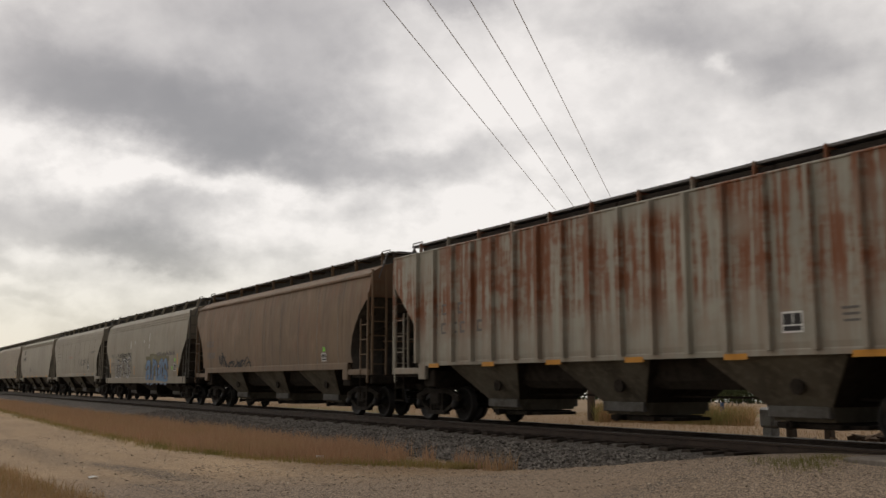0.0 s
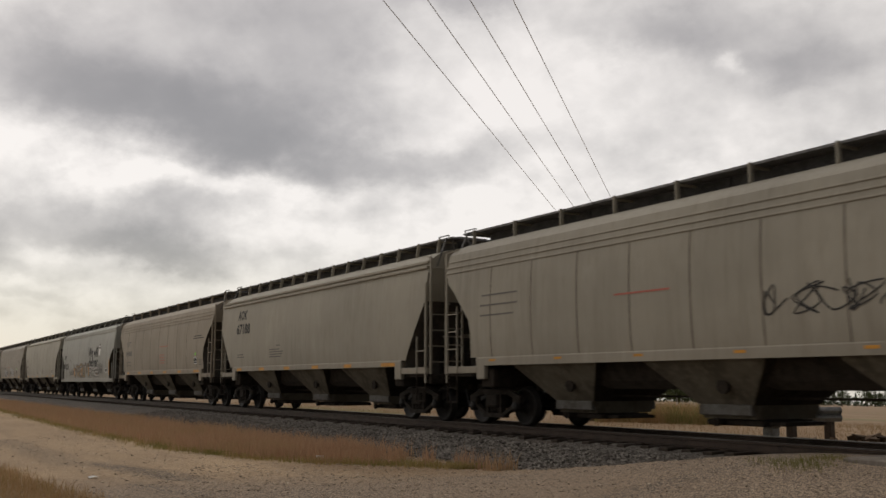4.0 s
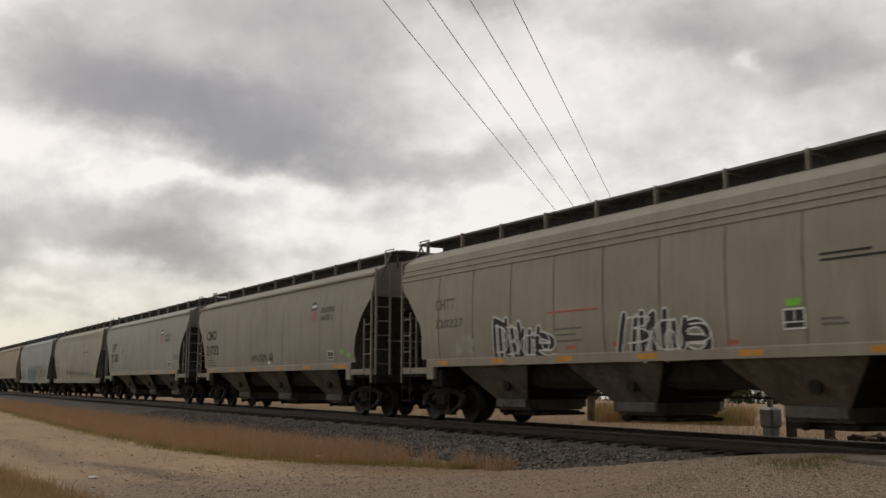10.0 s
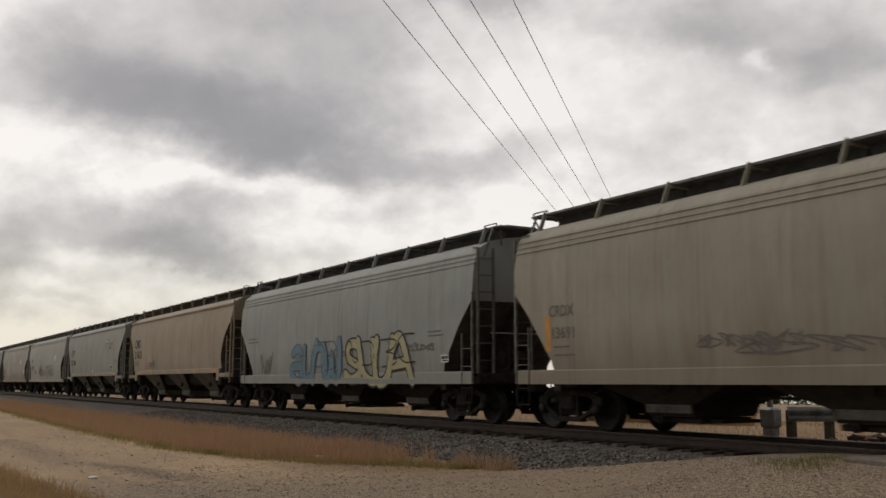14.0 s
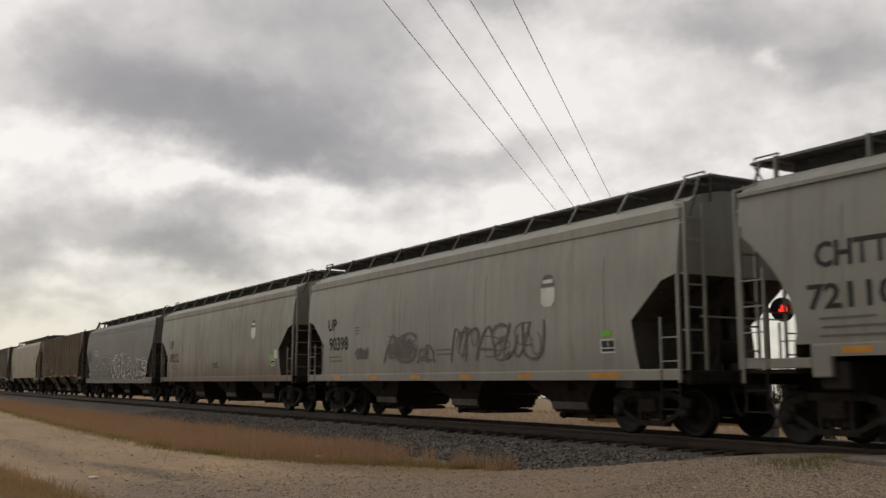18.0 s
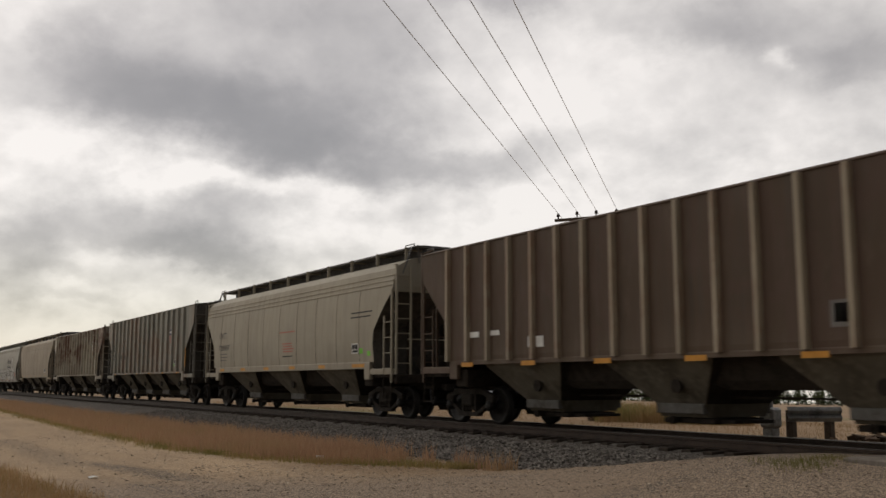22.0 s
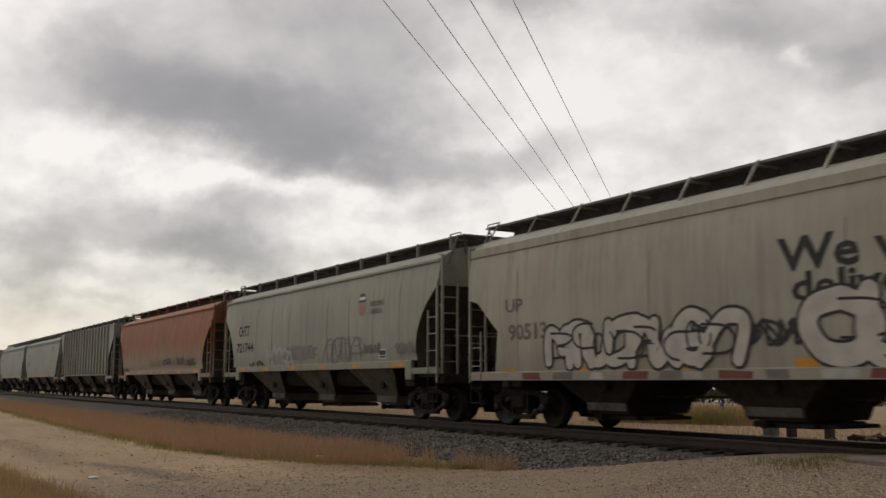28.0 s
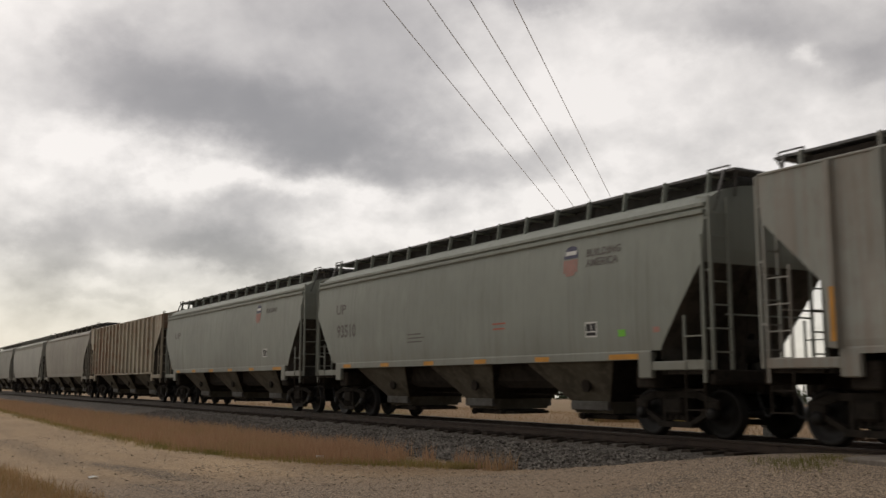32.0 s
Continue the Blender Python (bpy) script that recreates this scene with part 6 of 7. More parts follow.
def mark_cars(cars):
    """Lettering, emblems, placards, reflectors and graffiti, car by car."""

    c, k = cars[0], KINDS[CARS[0][0]]
    reflectors(c, k, 1)
    for z, spots in ((2.62, (-6.15, -5.75, -5.0)), (2.16, (-6.2, -5.78, -5.25, -4.9, -4.15))):
        for x in spots:
            stick(c, k, "stencil_mark", [rect(x, z, 0.21, 0.055), rect(x, z + 0.055, 0.055, 0.16), rect(x, z + 0.215, 0.21, 0.055)], GREYINK, "worn stencilled character")
    placard(c, k, 4.94, 1.74, 0.4, 0.33)
    small_print(c, k, 5.66, 2.05, 0.5, 3, GREYINK, 0.093, 3)

    c, k = cars[1], KINDS[CARS[1][0]]
    word(c, k, 'GCCX', -6.57, 2.41, 0.85, 0.22, GREYINK)
    word(c, k, '55060', -6.55, 1.95, 0.99, 0.23, GREYINK)
    scrawl(c, k, -4.96, 1.58, 0.74, 0.67, BLACK, 16, 0.06, 3)
    placard(c, k, 5.04, 1.63, 0.36, 0.26)
    stick(c, k, 'paint_patch', [rect(5.16, 1.93, 0.16, 0.13)], GREEN)
    scrawl(c, k, -4.39, 1.37, 2.96, 0.58, BLACK, 18, 0.07, 5)

    c, k = cars[2], KINDS[CARS[2][0]]
    word(c, k, 'CRDX', -6.69, 2.35, 0.8, 0.19, GREYINK)
    word(c, k, '13756', -6.85, 1.85, 1.0, 0.21, GREYINK)
    small_print(c, k, -6.8, 1.62, 0.8, 2, GREYINK, 0.14, 15)
    stick(c, k, 'paint_patch', [rect(-6.98, 1.5, 0.12, 0.85)], ORANGE)
    stick(c, k, 'paint_patch', [rect(6.3, 1.93, 0.18, 0.14)], GREEN)
    stick(c, k, 'paint_patch', [rect(5.82, 1.56, 0.18, 0.16)], GREEN)
    stick(c, k, 'paint_patch', [rect(6.72, 1.32, 0.11, 0.95)], ORANGE)
    stick(c, k, 'paint_patch', [rect(-1.36, 1.4, 0.09, 0.45)], ORANGE)
    placard(c, k, 6.17, 1.51, 0.35, 0.32)
    cloud_patch(c, k, 0.9, 1.3, 4.6, 1.08, OLIVE, 5)
    throwup(c, k, 1.28, 0.98, 3.9, 0.98, ("curl", "bowl", "arch", "crest", "loop", "hook"), BLUE, NAVY, 0.24, 0.03, 0.1, 0, 3)
    throwup(c, k, -5.55, 1.2, 3.4, 1.05, ("slab", "peak", "arch", "slab", "hook"), SILVER, BLACK, 0.10, 0.045, 0.1, 0, 8)
    scrawl(c, k, -5.0, 2.3, 3.1, 0.28, BLACK, 31, 0.06, 9)
    scrawl(c, k, 3.1, 2.2, 3.3, 0.26, GREYINK, 33, 0.07, 12)
    for x in (1.75, 3.55):
        stick(c, k, "paint_patch", [rect(x, 1.3, 0.12, 0.5)], ORANGE, "", 0.016)
    for x, z, h in ((-2.2, 2.75, 0.4), (-1.3, 2.95, 0.16), (0.55, 2.95, 0.16), (1.6, 2.65, 0.75)):
        stick(c, k, "paint_patch", [rect(x, z, 0.16, h)], CREAM)

    c, k = cars[3], KINDS[CARS[3][0]]
    placard(c, k, 4.34, 1.76, 0.47, 0.31)
    small_print(c, k, -2.13, 2.62, 2.0, 1, REDINK, 0.180, 22)
    scrawl(c, k, 1.7, 1.95, 3.08, 0.66, BLACK, 45, 0.05, 6)
    small_print(c, k, 5.07, 2.84, 1.55, 2, GREYINK, 0.070, 23)
    small_print(c, k, -6.69, 2.95, 1.49, 3, GREYINK, 0.230, 24)
    reflectors(c, k, 0.5)

    c, k = cars[4], KINDS[CARS[4][0]]
    word(c, k, 'AOK', -6.26, 3.32, 1.0, 0.34, BLACK)
    word(c, k, '67188', -6.31, 2.79, 1.45, 0.36, BLACK)
    small_print(c, k, -2.85, 2.1, 1.3, 4, GREYINK, 0.083, 32)
    small_print(c, k, -2.21, 2.23, 0.47, 1, GREYINK, 0.100, 29)
    small_print(c, k, -6.26, 1.99, 0.87, 2, GREYINK, 0.090, 30)
    reflectors(c, k, 1)

    c, k = cars[5], KINDS[CARS[5][0]]
    word(c, k, 'CHTT', -6.5, 2.86, 0.95, 0.25, GREYINK)
    for i in range(6):
        stick(c, k, "stencil_mark", [rect(-6.55 + 0.22 * i, 2.36, 0.16, 0.24)], GREYINK, "blurred stencilled character")
    small_print(c, k, -6.45, 2.02, 1.0, 2, GREYINK, 0.170, 36)
    small_print(c, k, 0.12, 2.65, 1.54, 1, REDINK, 0.130, 36)
    small_print(c, k, 0.27, 2.25, 1.0, 4, REDINK, 0.125, 39)
    small_print(c, k, 5.66, 2.93, 1.54, 2, BLACK, 0.095, 37)
    placard(c, k, 5.86, 1.77, 0.41, 0.29)
    stick(c, k, 'paint_patch', [rect(5.95, 2.13, 0.2, 0.12)], GREEN)
    small_print(c, k, 6.51, 1.91, 0.51, 3, GREYINK, 0.093, 38)
    reflectors(c, k, 1)

    c, k = cars[6], KINDS[CARS[6][0]]
    word(c, k, 'UP', -7.09, 2.51, 0.74, 0.3, BLACK)
    word(c, k, '91225', -6.92, 1.86, 1.51, 0.39, BLACK)
    word(c, k, 'We will', 1.14, 2.54, 2.86, 0.58, BLACK)
    word(c, k, 'deliver.', 1.42, 1.96, 2.85, 0.54, BLACK)
    emblem(c, k, 4.23, 2.58, 0.69, True)
    stick(c, k, 'paint_patch', [rect(7.05, 1.4, 0.15, 0.88)], ORANGE)
    placard(c, k, 6.17, 1.54, 0.51, 0.24)
    stick(c, k, 'paint_patch', [rect(3.71, 1.46, 0.14, 0.27)], ORANGE)
    small_print(c, k, -5.09, 2.46, 0.46, 2, GREYINK, 0.120, 44)
    cloud_patch(c, k, -4.9, 1.28, 4.3, 0.66, PUTTY, 7)
    throwup(c, k, -3.5, 1.34, 4.6, 0.80, ("peak", "slab", "hook", "slab", "crest"), OCHRE, GREYINK, 0.07, 0.06, 0.25, 0, 12)
    throwup(c, k, 1.4, 1.36, 2.7, 0.58, ("hook", "crest", "curl"), CREAM, GREYINK, 0.09, 0.05, 0.1, 0, 14)
    scrawl(c, k, -5.0, 1.42, 1.6, 0.4, GREYINK, 81, 0.06, 5)
    scrawl(c, k, 4.35, 1.42, 1.15, 0.85, GREYINK, 82, 0.05, 7)
    for x in (-3.3, -0.75, 1.35):
        stick(c, k, "paint_patch", [rect(x, 1.42, 0.2, 0.5)], ORANGE, "", 0.03)

    c, k = cars[7], KINDS[CARS[7][0]]
    word(c, k, 'CITX', -7.08, 2.61, 0.62, 0.21, GREYINK)
    word(c, k, '701425', -7.0, 2.12, 1.15, 0.22, GREYINK)
    small_print(c, k, -6.94, 1.94, 0.94, 3, GREYINK, 0.097, 52)
    small_print(c, k, -5.38, 2.55, 0.28, 3, GREYINK, 0.070, 52)
    small_print(c, k, -1.33, 1.88, 0.47, 4, GREYINK, 0.068, 53)
    small_print(c, k, 1.25, 1.89, 0.39, 4, GREYINK, 0.052, 53)
    stick(c, k, 'paint_patch', [rect(0.08, 1.66, 0.21, 0.13)], WHITE)
    placard(c, k, 5.5, 1.66, 0.47, 0.26)
    reflectors(c, k, 1)

    c, k = cars[8], KINDS[CARS[8][0]]
    word(c, k, 'CHTT', -6.41, 2.76, 0.94, 0.25, GREYINK)
    word(c, k, '720227', -6.41, 2.31, 1.33, 0.2, GREYINK)
    stick(c, k, 'paint_patch', [rect(-3.93, 1.38, 0.28, 0.3)], REDINK)
    stick(c, k, 'paint_patch', [rect(-1.2, 1.4, 0.3, 0.32)], REDINK)
    stick(c, k, 'paint_patch', [rect(0.23, 1.42, 0.29, 0.33)], REDINK)
    stick(c, k, 'paint_patch', [rect(3.09, 1.44, 0.26, 0.24)], REDINK)
    placard(c, k, 4.27, 1.79, 0.42, 0.33)
    stick(c, k, 'paint_patch', [rect(4.34, 2.15, 0.27, 0.12)], GREEN)
    small_print(c, k, -1.8, 2.4, 1.86, 1, REDINK, 0.140, 57)
    small_print(c, k, -1.56, 2.05, 0.92, 3, GREYINK, 0.123, 59)
    small_print(c, k, 4.95, 2.87, 1.16, 2, BLACK, 0.090, 58)
    small_print(c, k, 4.94, 1.91, 0.49, 2, GREYINK, 0.080, 58)
    reflectors(c, k, 1)
    throwup(c, k, -3.75, 1.42, 2.0, 0.92, ("slab", "slab", "slab", "hook"), BLACK, WHITE, 0.12, 0.035, 0.0, 0.12, 21)
    throwup(c, k, 0.5, 1.42, 2.2, 0.88, ("slab", "slab", "slab", "curl"), BLACK, WHITE, 0.12, 0.035, 0.0, 0.12, 22)
    cloud_patch(c, k, -5.5, 1.42, 0.85, 0.7, PUTTY, 23)

    c, k = cars[9], KINDS[CARS[9][0]]
    word(c, k, 'CMO', -6.88, 2.69, 1.27, 0.36, BLACK)
    word(c, k, '21732', -6.86, 2.09, 1.55, 0.36, BLACK)
    emblem(c, k, 3.95, 2.81, 0.71)
    word(c, k, 'BUILDING', 4.76, 3.13, 0.97, 0.17, GREYINK)
    word(c, k, 'AMERICA', 4.75, 2.89, 0.9, 0.17, GREYINK)
    scrawl(c, k, -1.48, 1.68, 2.41, 0.41, BLACK, 123, 0.04, 6)
    placard(c, k, 5.28, 1.66, 0.42, 0.28)
    stick(c, k, 'paint_patch', [rect(6.21, 1.81, 0.22, 0.15)], GREEN)
    stick(c, k, 'paint_patch', [rect(6.67, 1.72, 0.2, 0.13)], GREEN)
    stick(c, k, 'paint_patch', [rect(0.15, 1.62, 0.24, 0.1)], WHITE)
    small_print(c, k, -6.74, 1.86, 1.11, 3, GREYINK, 0.113, 66)
    reflectors(c, k, 1)

    c, k = cars[10], KINDS[CARS[10][0]]
    word(c, k, 'CHTT', -6.43, 2.7, 1.1, 0.41, BLACK)
    word(c, k, '721583', -6.61, 2.12, 1.74, 0.41, BLACK)
    emblem(c, k, 3.88, 2.78, 0.7)
    word(c, k, 'BUILDING', 4.75, 3.09, 0.97, 0.15, GREYINK)
    word(c, k, 'AMERICA', 4.74, 2.88, 0.92, 0.15, GREYINK)
    placard(c, k, 5.34, 1.66, 0.38, 0.28)
    small_print(c, k, -4.06, 2.69, 0.37, 4, GREYINK, 0.055, 74)
    small_print(c, k, -6.75, 2.02, 0.9, 4, GREYINK, 0.100, 74)
    small_print(c, k, -3.61, 1.73, 0.42, 2, GREYINK, 0.055, 72)
    small_print(c, k, -2.74, 1.86, 0.29, 3, REDINK, 0.053, 73)
    small_print(c, k, 6.24, 2.17, 0.88, 3, GREYINK, 0.073, 73)
    stick(c, k, 'paint_patch', [rect(6.95, 1.68, 0.19, 0.15)], GREEN)
    reflectors(c, k, 1)

    c, k = cars[11], KINDS[CARS[11][0]]
    word(c, k, 'CRDX', -6.84, 2.33, 0.83, 0.23, GREYINK)
    word(c, k, '13691', -6.74, 1.88, 0.72, 0.23, GREYINK)
    small_print(c, k, -6.76, 1.69, 0.74, 2, GREYINK, 0.170, 78)
    stick(c, k, 'paint_patch', [rect(-6.97, 1.62, 0.16, 0.73)], ORANGE)
    scrawl(c, k, -2.73, 1.52, 2.22, 0.34, GREYINK, 151, 0.05, 8)
    small_print(c, k, 2.49, 2.86, 2.58, 1, BLACK, 0.260, 78)
    stick(c, k, 'paint_patch', [rect(6.68, 1.44, 0.15, 0.74)], ORANGE)
    stick(c, k, 'paint_patch', [rect(6.23, 1.45, 0.4, 0.18)], GREEN)
    placard(c, k, 6.12, 1.5, 0.29, 0.22)
    scrawl(c, k, -1.92, 1.39, 6.09, 0.37, GREYINK, 151, 0.06, 8)

    c, k = cars[12], KINDS[CARS[12][0]]
    scrawl(c, k, -5.86, 1.13, 1.27, 0.98, GREYINK, 159, 0.05, 3)
    placard(c, k, 6.69, 1.47, 0.35, 0.19)
    small_print(c, k, -7.23, 2.52, 1.2, 2, GREYINK, 0.125, 86)
    stick(c, k, 'paint_patch', [rect(6.96, 1.11, 0.91, 0.12)], ORANGE)
    small_print(c, k, 5.99, 2.23, 0.97, 2, GREYINK, 0.105, 86)
    throwup(c, k, -2.9, 0.98, 3.45, 1.22, ("curl", "arch", "arch", "crest"), TEAL, NAVY, 0.26, 0.035, 0.08, 0, 31)
    throwup(c, k, 1.3, 0.98, 3.55, 1.32, ("curl", "arch", "bowl", "peak"), YELLOW, BLACK, 0.26, 0.05, 0.08, 0, 32)
    scrawl(c, k, 4.9, 1.75, 1.4, 0.3, GREYINK, 61, 0.05, 4)
    scrawl(c, k, 0.55, 1.7, 0.8, 0.3, GREYINK, 62, 0.05, 3)

    c, k = cars[13], KINDS[CARS[13][0]]
    word(c, k, 'CMO', -7.01, 2.72, 1.2, 0.43, BLACK)
    word(c, k, '21621', -6.97, 2.2, 1.43, 0.38, BLACK)
    small_print(c, k, -6.93, 2.02, 1.02, 3, GREYINK, 0.090, 94)
    small_print(c, k, -4.95, 1.82, 0.93, 3, REDINK, 0.087, 94)
    scrawl(c, k, -3.95, 1.68, 0.99, 0.41, GREYINK, 174, 0.05, 5)
    reflectors(c, k, 1)

    c, k = cars[14], KINDS[CARS[14][0]]
    word(c, k, 'CHTT', -6.73, 2.7, 1.25, 0.37, BLACK)
    word(c, k, '721104', -6.89, 2.08, 1.82, 0.36, BLACK)
    emblem(c, k, 3.92, 2.79, 0.71)
    word(c, k, 'BUILDING', 4.78, 3.1, 0.95, 0.16, GREYINK)
    word(c, k, 'AMERICA', 4.77, 2.89, 0.92, 0.15, GREYINK)
    placard(c, k, 5.32, 1.67, 0.41, 0.29)
    stick(c, k, 'paint_patch', [rect(5.8, 1.69, 0.21, 0.13)], GREEN)
    stick(c, k, 'paint_patch', [rect(6.14, 1.66, 0.15, 0.08)], REDINK)
    small_print(c, k, 6.16, 2.19, 0.88, 2, GREYINK, 0.090, 100)
    small_print(c, k, -6.77, 1.91, 1.28, 3, GREYINK, 0.130, 101)
    stick(c, k, 'paint_patch', [rect(0.12, 1.62, 0.24, 0.1)], WHITE)
    reflectors(c, k, 1)

    c, k = cars[15], KINDS[CARS[15][0]]
    word(c, k, 'UP', -6.66, 2.53, 0.61, 0.34, BLACK)
    word(c, k, '90398', -6.58, 1.94, 1.34, 0.38, BLACK)
    emblem(c, k, 4.23, 2.55, 0.68, True)
    placard(c, k, 6.12, 1.54, 0.43, 0.27)
    stick(c, k, 'paint_patch', [rect(6.16, 1.86, 0.27, 0.11)], GREEN)
    small_print(c, k, -4.79, 2.53, 0.32, 3, GREYINK, 0.087, 108)
    small_print(c, k, -0.19, 1.76, 0.81, 2, GREYINK, 0.110, 107)
    small_print(c, k, -6.65, 1.72, 1.01, 2, GREYINK, 0.120, 107)
    reflectors(c, k, 1)
    throwup(c, k, -2.7, 1.5, 1.4, 0.82, ("crest", "hook"), GREYINK, None, 0.07, 0, 0.2, 0, 41)
    scrawl(c, k, -2.6, 1.5, 1.2, 0.8, GREYINK, 200, 0.10, 4)
    scrawl(c, k, -4.75, 1.6, 0.75, 0.4, GREYINK, 203, 0.09, 4)
    throwup(c, k, -1.05, 1.48, 0.75, 0.42, ("peak", "arch"), GREYINK, None, 0.07, 0, 0.1, 0, 42)
    throwup(c, k, 0.7, 1.48, 3.4, 0.84, ("crest", "arch", "peak", "hook", "crest", "arch"), GREYINK, None, 0.06, 0, 0.25, 0, 43)

    c, k = cars[16], KINDS[CARS[16][0]]
    word(c, k, 'UP', -6.62, 2.5, 0.57, 0.35, BLACK)
    word(c, k, '89212', -6.57, 1.89, 1.37, 0.38, BLACK)
    emblem(c, k, 4.22, 2.57, 0.68, True)
    placard(c, k, 6.28, 1.55, 0.37, 0.21)
    stick(c, k, 'paint_patch', [rect(6.6, 1.8, 0.3, 0.3)], WHITE)
    stick(c, k, 'paint_patch', [rect(6.12, 1.77, 0.46, 0.17)], GREEN)
    small_print(c, k, -0.24, 1.73, 0.78, 3, BLACK, 0.077, 115)
    small_print(c, k, -4.68, 2.5, 0.25, 4, GREYINK, 0.065, 116)
    stick(c, k, 'paint_patch', [rect(-3.74, 1.45, 0.1, 0.36)], ORANGE)
    stick(c, k, 'paint_patch', [rect(-1.37, 1.5, 0.09, 0.33)], ORANGE)
    small_print(c, k, -6.45, 1.76, 0.88, 3, GREYINK, 0.087, 115)

    c, k = cars[17], KINDS[CARS[17][0]]
    stick(c, k, 'paint_patch', [rect(-5.61, 2.55, 0.98, 0.33)], SILVER)
    word(c, k, 'CHTT', -5.5, 2.61, 0.8, 0.21, BLACK)
    word(c, k, '12215', -5.52, 2.1, 0.88, 0.22, GREYINK)
    stick(c, k, 'paint_patch', [rect(-7.19, 1.3, 0.43, 0.27)], ORANGE)
    stick(c, k, 'paint_patch', [rect(-3.83, 1.3, 0.43, 0.15)], ORANGE)
    stick(c, k, 'paint_patch', [rect(-1.49, 1.31, 0.39, 0.15)], ORANGE)
    stick(c, k, 'paint_patch', [rect(0.89, 1.35, 0.35, 0.13)], ORANGE)
    throwup(c, k, -6.9, 1.0, 5.8, 0.52, ("slab", "hook", "slab", "curl", "peak", "slab", "hook", "bowl"), SAGE, GREYINK, 0.12, 0.03, 0.1, 0, 51)
    throwup(c, k, -6.6, 1.45, 5.4, 0.62, ("slab", "curl", "slab", "hook", "slab", "peak", "curl"), SILVER, GREYINK, 0.07, 0.045, 0.1, 0, 52)
    throwup(c, k, -4.1, 1.95, 2.6, 0.5, ("peak", "hook", "slab"), SILVER, GREYINK, 0.05, 0.05, 0.3, 0, 53)
    throwup(c, k, -1.0, 1.22, 3.3, 1.22, ("crest", "loop", "peak", "arch"), GREYINK, WHITE, 0.22, 0.045, 0.0, 0, 54)
    throwup(c, k, 2.75, 1.18, 3.9, 1.0, ("peak", "crest", "arch", "curl"), GREYINK, WHITE, 0.20, 0.04, 0.15, 0, 55)
    scrawl(c, k, -1.0, 1.02, 3.4, 0.45, WHITE, 190, 0.10, 5)
    scrawl(c, k, -7.8, 2.0, 1.45, 1.1, NAVY, 225, 0.06, 5)

    c, k = cars[18], KINDS[CARS[18][0]]
    stick(c, k, 'paint_patch', [rect(-6.01, 2.02, 0.39, 0.13)], WHITE)
    stick(c, k, 'paint_patch', [rect(-5.29, 2.04, 0.51, 0.11)], WHITE)
    stick(c, k, 'paint_patch', [rect(-3.69, 1.73, 0.55, 0.23)], WHITE)
    stick(c, k, 'paint_patch', [rect(3.92, 1.79, 0.45, 0.4)], GREYINK)
    stick(c, k, 'paint_patch', [rect(3.99, 1.86, 0.31, 0.28)], WHITE)
    reflectors(c, k, 1)

    c, k = cars[19], KINDS[CARS[19][0]]
    word(c, k, 'CHTT', -6.45, 2.69, 0.91, 0.22, GREYINK)
    word(c, k, '720007', -6.51, 2.22, 1.32, 0.21, GREYINK)
    small_print(c, k, -0.01, 2.64, 1.79, 1, REDINK, 0.220, 134)
    small_print(c, k, 0.32, 2.25, 1.03, 4, REDINK, 0.087, 137)
    placard(c, k, 5.77, 1.81, 0.44, 0.29)
    stick(c, k, 'paint_patch', [rect(6.27, 1.8, 0.22, 0.15)], GREEN)
    stick(c, k, 'paint_patch', [rect(6.78, 1.73, 0.19, 0.13)], GREEN)
    small_print(c, k, 5.64, 2.96, 1.53, 2, BLACK, 0.130, 135)
    small_print(c, k, -6.35, 2.06, 0.96, 3, GREYINK, 0.120, 136)
    small_print(c, k, 0.31, 1.83, 1.15, 1, BLACK, 0.120, 134)
    reflectors(c, k, 1)

    c, k = cars[20], KINDS[CARS[20][0]]
    word(c, k, 'UP', -6.89, 2.7, 0.7, 0.35, BLACK)
    word(c, k, '22', -6.9, 2.22, 0.71, 0.28, BLACK)
    word(c, k, '14', -5.77, 2.18, 0.52, 0.28, BLACK)
    word(c, k, '00', -4.89, 2.17, 0.47, 0.26, BLACK)
    emblem(c, k, 4.46, 2.71, 0.73)
    placard(c, k, 5.72, 1.72, 0.37, 0.3)
    stick(c, k, 'paint_patch', [rect(5.88, 2.03, 0.21, 0.12)], GREEN)
    stick(c, k, 'paint_patch', [rect(7.2, 1.67, 0.1, 0.81)], ORANGE)
    stick(c, k, 'paint_patch', [rect(5.42, 1.72, 0.21, 0.11)], GREEN)
    reflectors(c, k, 0.5)

    c, k = cars[21], KINDS[CARS[21][0]]
    word(c, k, 'UP', -6.1, 2.66, 1.15, 0.35, BLACK)
    word(c, k, '7 5 1 9 5', -6.75, 2.19, 3.53, 0.37, BLACK)
    emblem(c, k, 4.97, 2.89, 0.7, True)
    stick(c, k, 'paint_patch', [rect(6.88, 1.75, 0.16, 0.7)], ORANGE)
    stick(c, k, 'paint_patch', [rect(3.85, 1.58, 0.22, 0.31)], ORANGE)

    c, k = cars[22], KINDS[CARS[22][0]]
    placard(c, k, 5.16, 1.75, 0.73, 0.27)
    reflectors(c, k, 0.5)

    c, k = cars[23], KINDS[CARS[23][0]]
    word(c, k, 'UP', -6.67, 2.52, 0.65, 0.28, GREYINK)
    word(c, k, '90513', -6.57, 1.91, 1.41, 0.33, GREYINK)
    word(c, k, 'We will', 0.84, 2.7, 3.01, 0.51, BLACK)
    word(c, k, 'deliver.', 1.1, 2.23, 2.42, 0.43, BLACK)
    emblem(c, k, 4.04, 2.79, 0.57, True)
    stick(c, k, 'paint_patch', [rect(1.07, 1.15, 0.44, 0.2)], ORANGE)
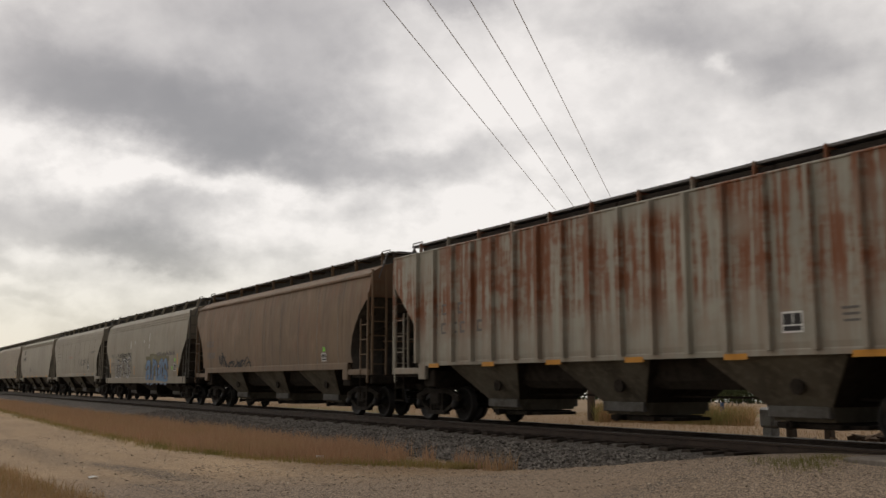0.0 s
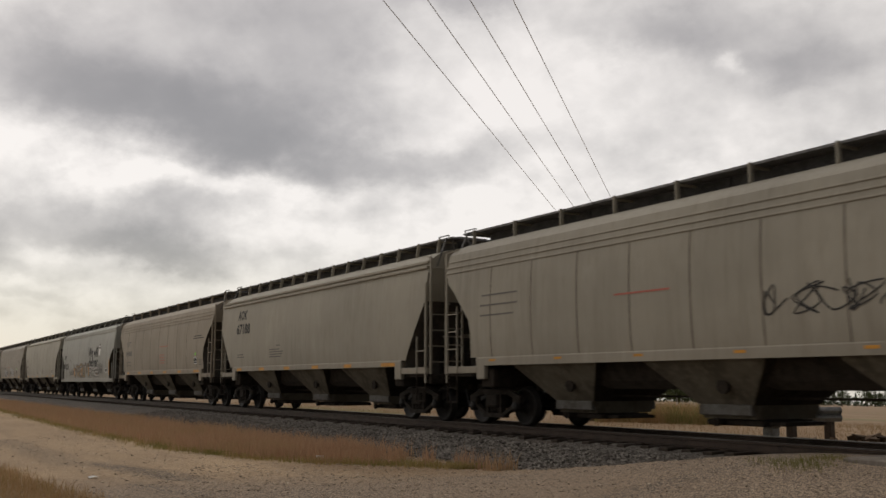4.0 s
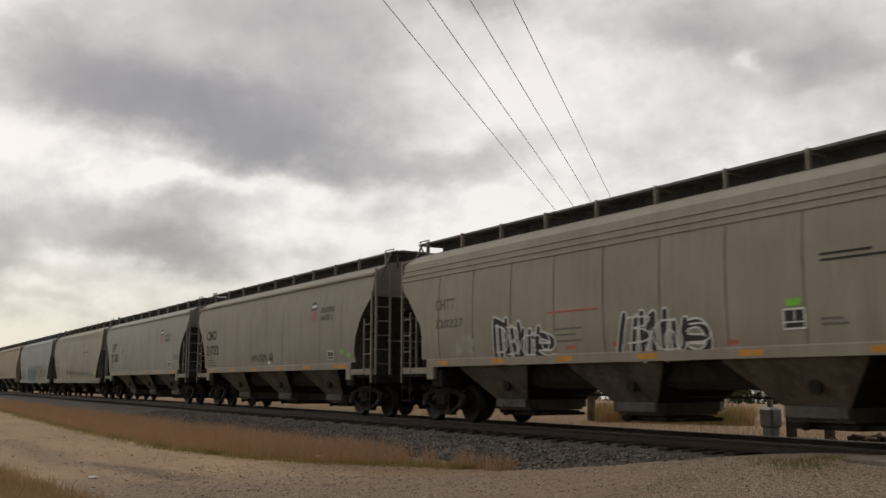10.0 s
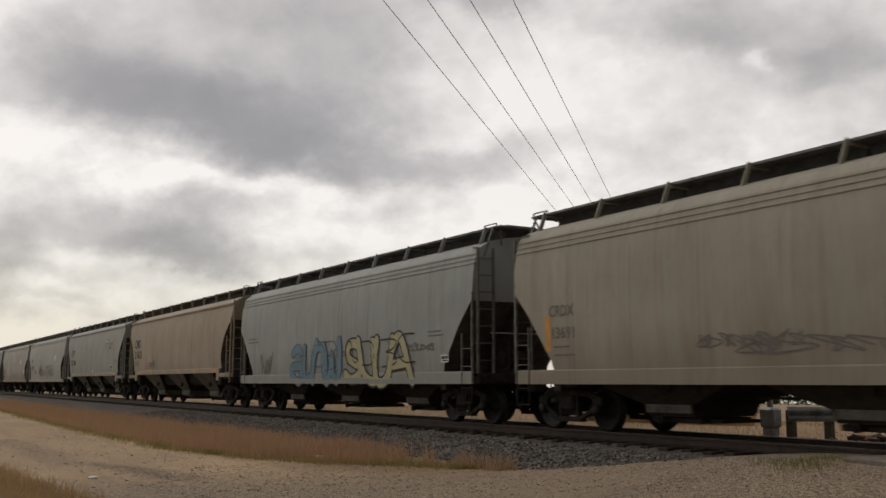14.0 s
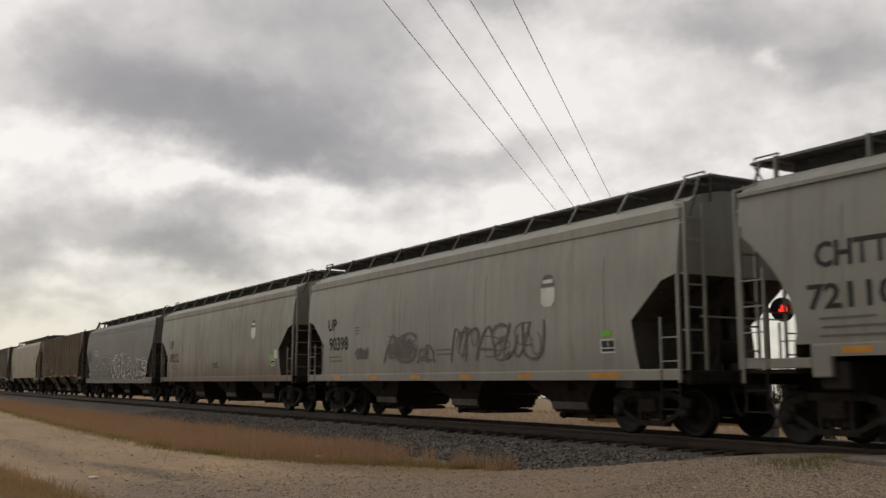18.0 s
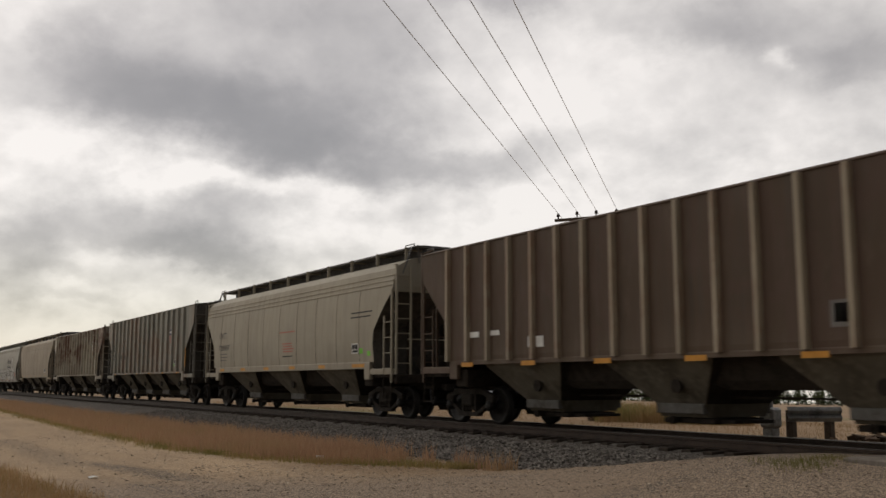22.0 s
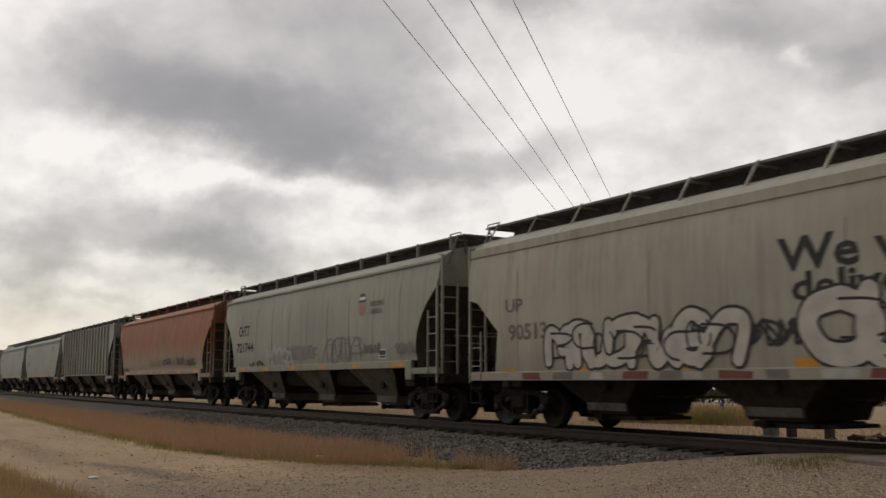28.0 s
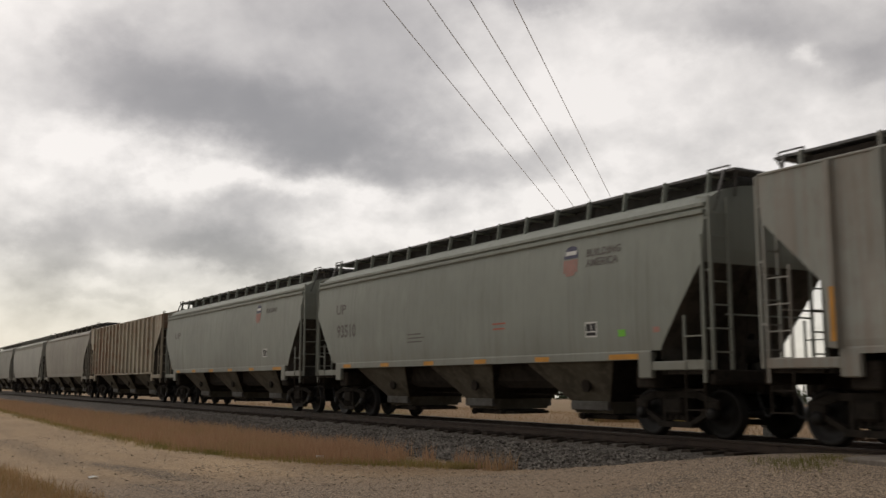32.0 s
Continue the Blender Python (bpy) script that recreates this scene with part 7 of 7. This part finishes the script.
    stick(c, k, 'paint_patch', [rect(-1.39, 1.11, 0.66, 0.23)], ORANGE)
    stick(c, k, 'paint_patch', [rect(-4.36, 1.15, 0.5, 0.14)], ORANGE)
    stick(c, k, 'paint_patch', [rect(-6.91, 1.1, 0.59, 0.17)], ORANGE)
    throwup(c, k, 1.45, 1.34, 4.4, 0.94, ("loop", "arch", "arch", "hook", "arch"), CREAM, BLACK, 0.34, 0.05, 0.12, 0, 61)
    throwup(c, k, -5.1, 1.34, 5.0, 0.78, ("crest", "arch", "arch", "loop", "arch", "crest", "curl", "arch"), CREAM, BLACK, 0.24, 0.055, 0.1, 0, 62)
    scrawl(c, k, 0.15, 1.5, 1.2, 0.6, BLACK, 63, 0.08, 4)
    scrawl(c, k, 5.9, 1.5, 0.9, 0.55, REDINK, 64, 0.09, 3)

    c, k = cars[24], KINDS[CARS[24][0]]
    word(c, k, 'CHTT', -6.55, 2.69, 1.14, 0.37, BLACK)
    word(c, k, '721744', -6.74, 2.1, 1.8, 0.33, BLACK)
    emblem(c, k, 3.75, 2.82, 0.71)
    word(c, k, 'BUILDING', 4.52, 3.11, 0.83, 0.14, GREYINK)
    word(c, k, 'AMERICA', 4.5, 2.89, 0.8, 0.14, GREYINK)
    placard(c, k, 5.09, 1.62, 0.41, 0.27)
    reflectors(c, k, 1)
    throwup(c, k, 1.35, 1.58, 2.5, 0.75, ("arch", "loop", "slab", "peak"), None, DUSTINK, 0.03, 0.015, 0.05, 0, 71)
    cloud_patch(c, k, -1.9, 1.68, 2.8, 0.5, DUSTINK, 72)
    throwup(c, k, -3.5, 1.42, 2.3, 0.75, ("peak", "crest", "hook", "peak"), SILVER, None, 0.11, 0, 0.2, 0.05, 73)
    scrawl(c, k, -5.4, 1.42, 1.6, 0.38, BLACK, 317, 0.06, 6)
    scrawl(c, k, 4.15, 1.76, 1.05, 0.36, GREYINK, 318, 0.11, 7)
    scrawl(c, k, 6.0, 1.68, 1.2, 0.45, DUSTINK, 319, 0.10, 6)

    c, k = cars[25], KINDS[CARS[25][0]]
    scrawl(c, k, 1.11, 1.78, 1.29, 0.34, BLACK, 330, 0.06, 5)
    scrawl(c, k, -1.2, 1.72, 7.4, 0.42, GREYINK, 77, 0.055, 13)
    scrawl(c, k, 3.34, 1.7, 1.17, 0.48, BLACK, 331, 0.06, 6)
    scrawl(c, k, 4.87, 1.66, 1.16, 0.43, BLACK, 331, 0.05, 6)
    stick(c, k, 'paint_patch', [rect(6.3, 1.62, 0.23, 0.14)], GREEN)
    scrawl(c, k, -7.1, 1.46, 1.23, 0.36, BLACK, 329, 0.05, 4)
    reflectors(c, k, 1)

    c, k = cars[26], KINDS[CARS[26][0]]
    word(c, k, 'UP', -5.15, 2.61, 1.35, 0.34, BLACK)
    word(c, k, '89795', -5.18, 2.06, 1.86, 0.35, BLACK)
    emblem(c, k, -0.04, 2.67, 0.67)
    placard(c, k, 5.03, 1.71, 0.43, 0.32)
    stick(c, k, 'reflector', [rect(-7.16, 1.58, 0.29, 0.8)], ORANGE)
    stick(c, k, 'reflector', [rect(-4.03, 1.52, 0.24, 0.37)], ORANGE)
    stick(c, k, 'reflector', [rect(-1.38, 1.48, 0.2, 0.46)], ORANGE)
    stick(c, k, 'reflector', [rect(1.42, 1.48, 0.16, 0.42)], ORANGE)
    stick(c, k, 'reflector', [rect(3.96, 1.54, 0.13, 0.42)], ORANGE)
    stick(c, k, 'reflector', [rect(6.95, 1.55, 0.09, 0.92)], ORANGE)

    c, k = cars[27], KINDS[CARS[27][0]]
    word(c, k, 'UP', -6.78, 3.0, 0.68, 0.28, GREYINK)
    word(c, k, '93510', -6.68, 2.31, 1.29, 0.36, GREYINK)
    emblem(c, k, 4.32, 3.05, 0.69)
    word(c, k, 'BUILDING', 5.06, 3.46, 1.02, 0.15, GREYINK)
    word(c, k, 'AMERICA', 5.05, 3.26, 0.96, 0.15, GREYINK)
    placard(c, k, 5.01, 1.86, 0.36, 0.3)
    stick(c, k, 'paint_patch', [rect(5.98, 1.84, 0.2, 0.13)], GREEN)
    stick(c, k, 'paint_patch', [rect(6.93, 1.88, 0.16, 0.1)], PINK)
    small_print(c, k, -2.32, 2.2, 0.9, 3, GREYINK, 0.097, 192)
    small_print(c, k, 1.69, 2.27, 0.56, 2, REDINK, 0.115, 191)
    reflectors(c, k, 1)

    c, k = cars[28], KINDS[CARS[28][0]]
    word(c, k, 'UP', -6.62, 2.94, 0.92, 0.25, GREYINK)
    emblem(c, k, 3.91, 3.04, 0.72)
    word(c, k, 'BUILDING', 4.95, 3.42, 0.99, 0.16, GREYINK)
    placard(c, k, 4.77, 1.88, 0.4, 0.28)
    reflectors(c, k, 1)


def motions():
    times = [0.0, 1, 2, 4, 6, 8, 10, 12, 14, 16, 18, 20, 22, 24, 26, 28, 30, 31, 32.0]
    for i, car in enumerate(CARS_BUILT):
        walk(car, [(t, pose(REAR[i] + KINDS[CARS[i][0]]["half"] + way_along(t), TRACK_Y, RAIL_Z)) for t in times])
    # wheels roll with the train: two master wheelsets, whose turning the others share
    masters = {}
    for car in CARS_BUILT:
        for truck in car.children:
            if not truck.name.startswith("truck"):
                continue
            for w in truck.children:
                if not w.name.startswith("wheelset"):
                    continue
                side = w.location.x > 0
                if side not in masters:
                    rows, n = [], 0
                    for k in range(961):
                        t = k / 30.0
                        rows.append((t, pose(w.location.x, 0, WHEEL_R, 0, math.degrees(way_along(t) / WHEEL_R) % 360.0, 0)))
                    walk(w, rows)
                    masters[side] = w.animation_data
                else:
                    w.rotation_mode = "QUATERNION"
                    w.animation_data_create()
                    w.animation_data.action = masters[side].action
                    w.animation_data.action_slot = masters[side].action_slot
    walk(SKY, [(t, pose(0, 0, 0, 0, 0, -0.15 * (t - 16))) for t in (0.0, 8.0, 16.0, 24.0, 32.0)])


SKY = build_sky()
build_ground()
build_track()
scatter_stones()
build_grass()
build_signal()
build_wires()
build_distance()
build_litter()
CARS_BUILT = build_train()
motions()
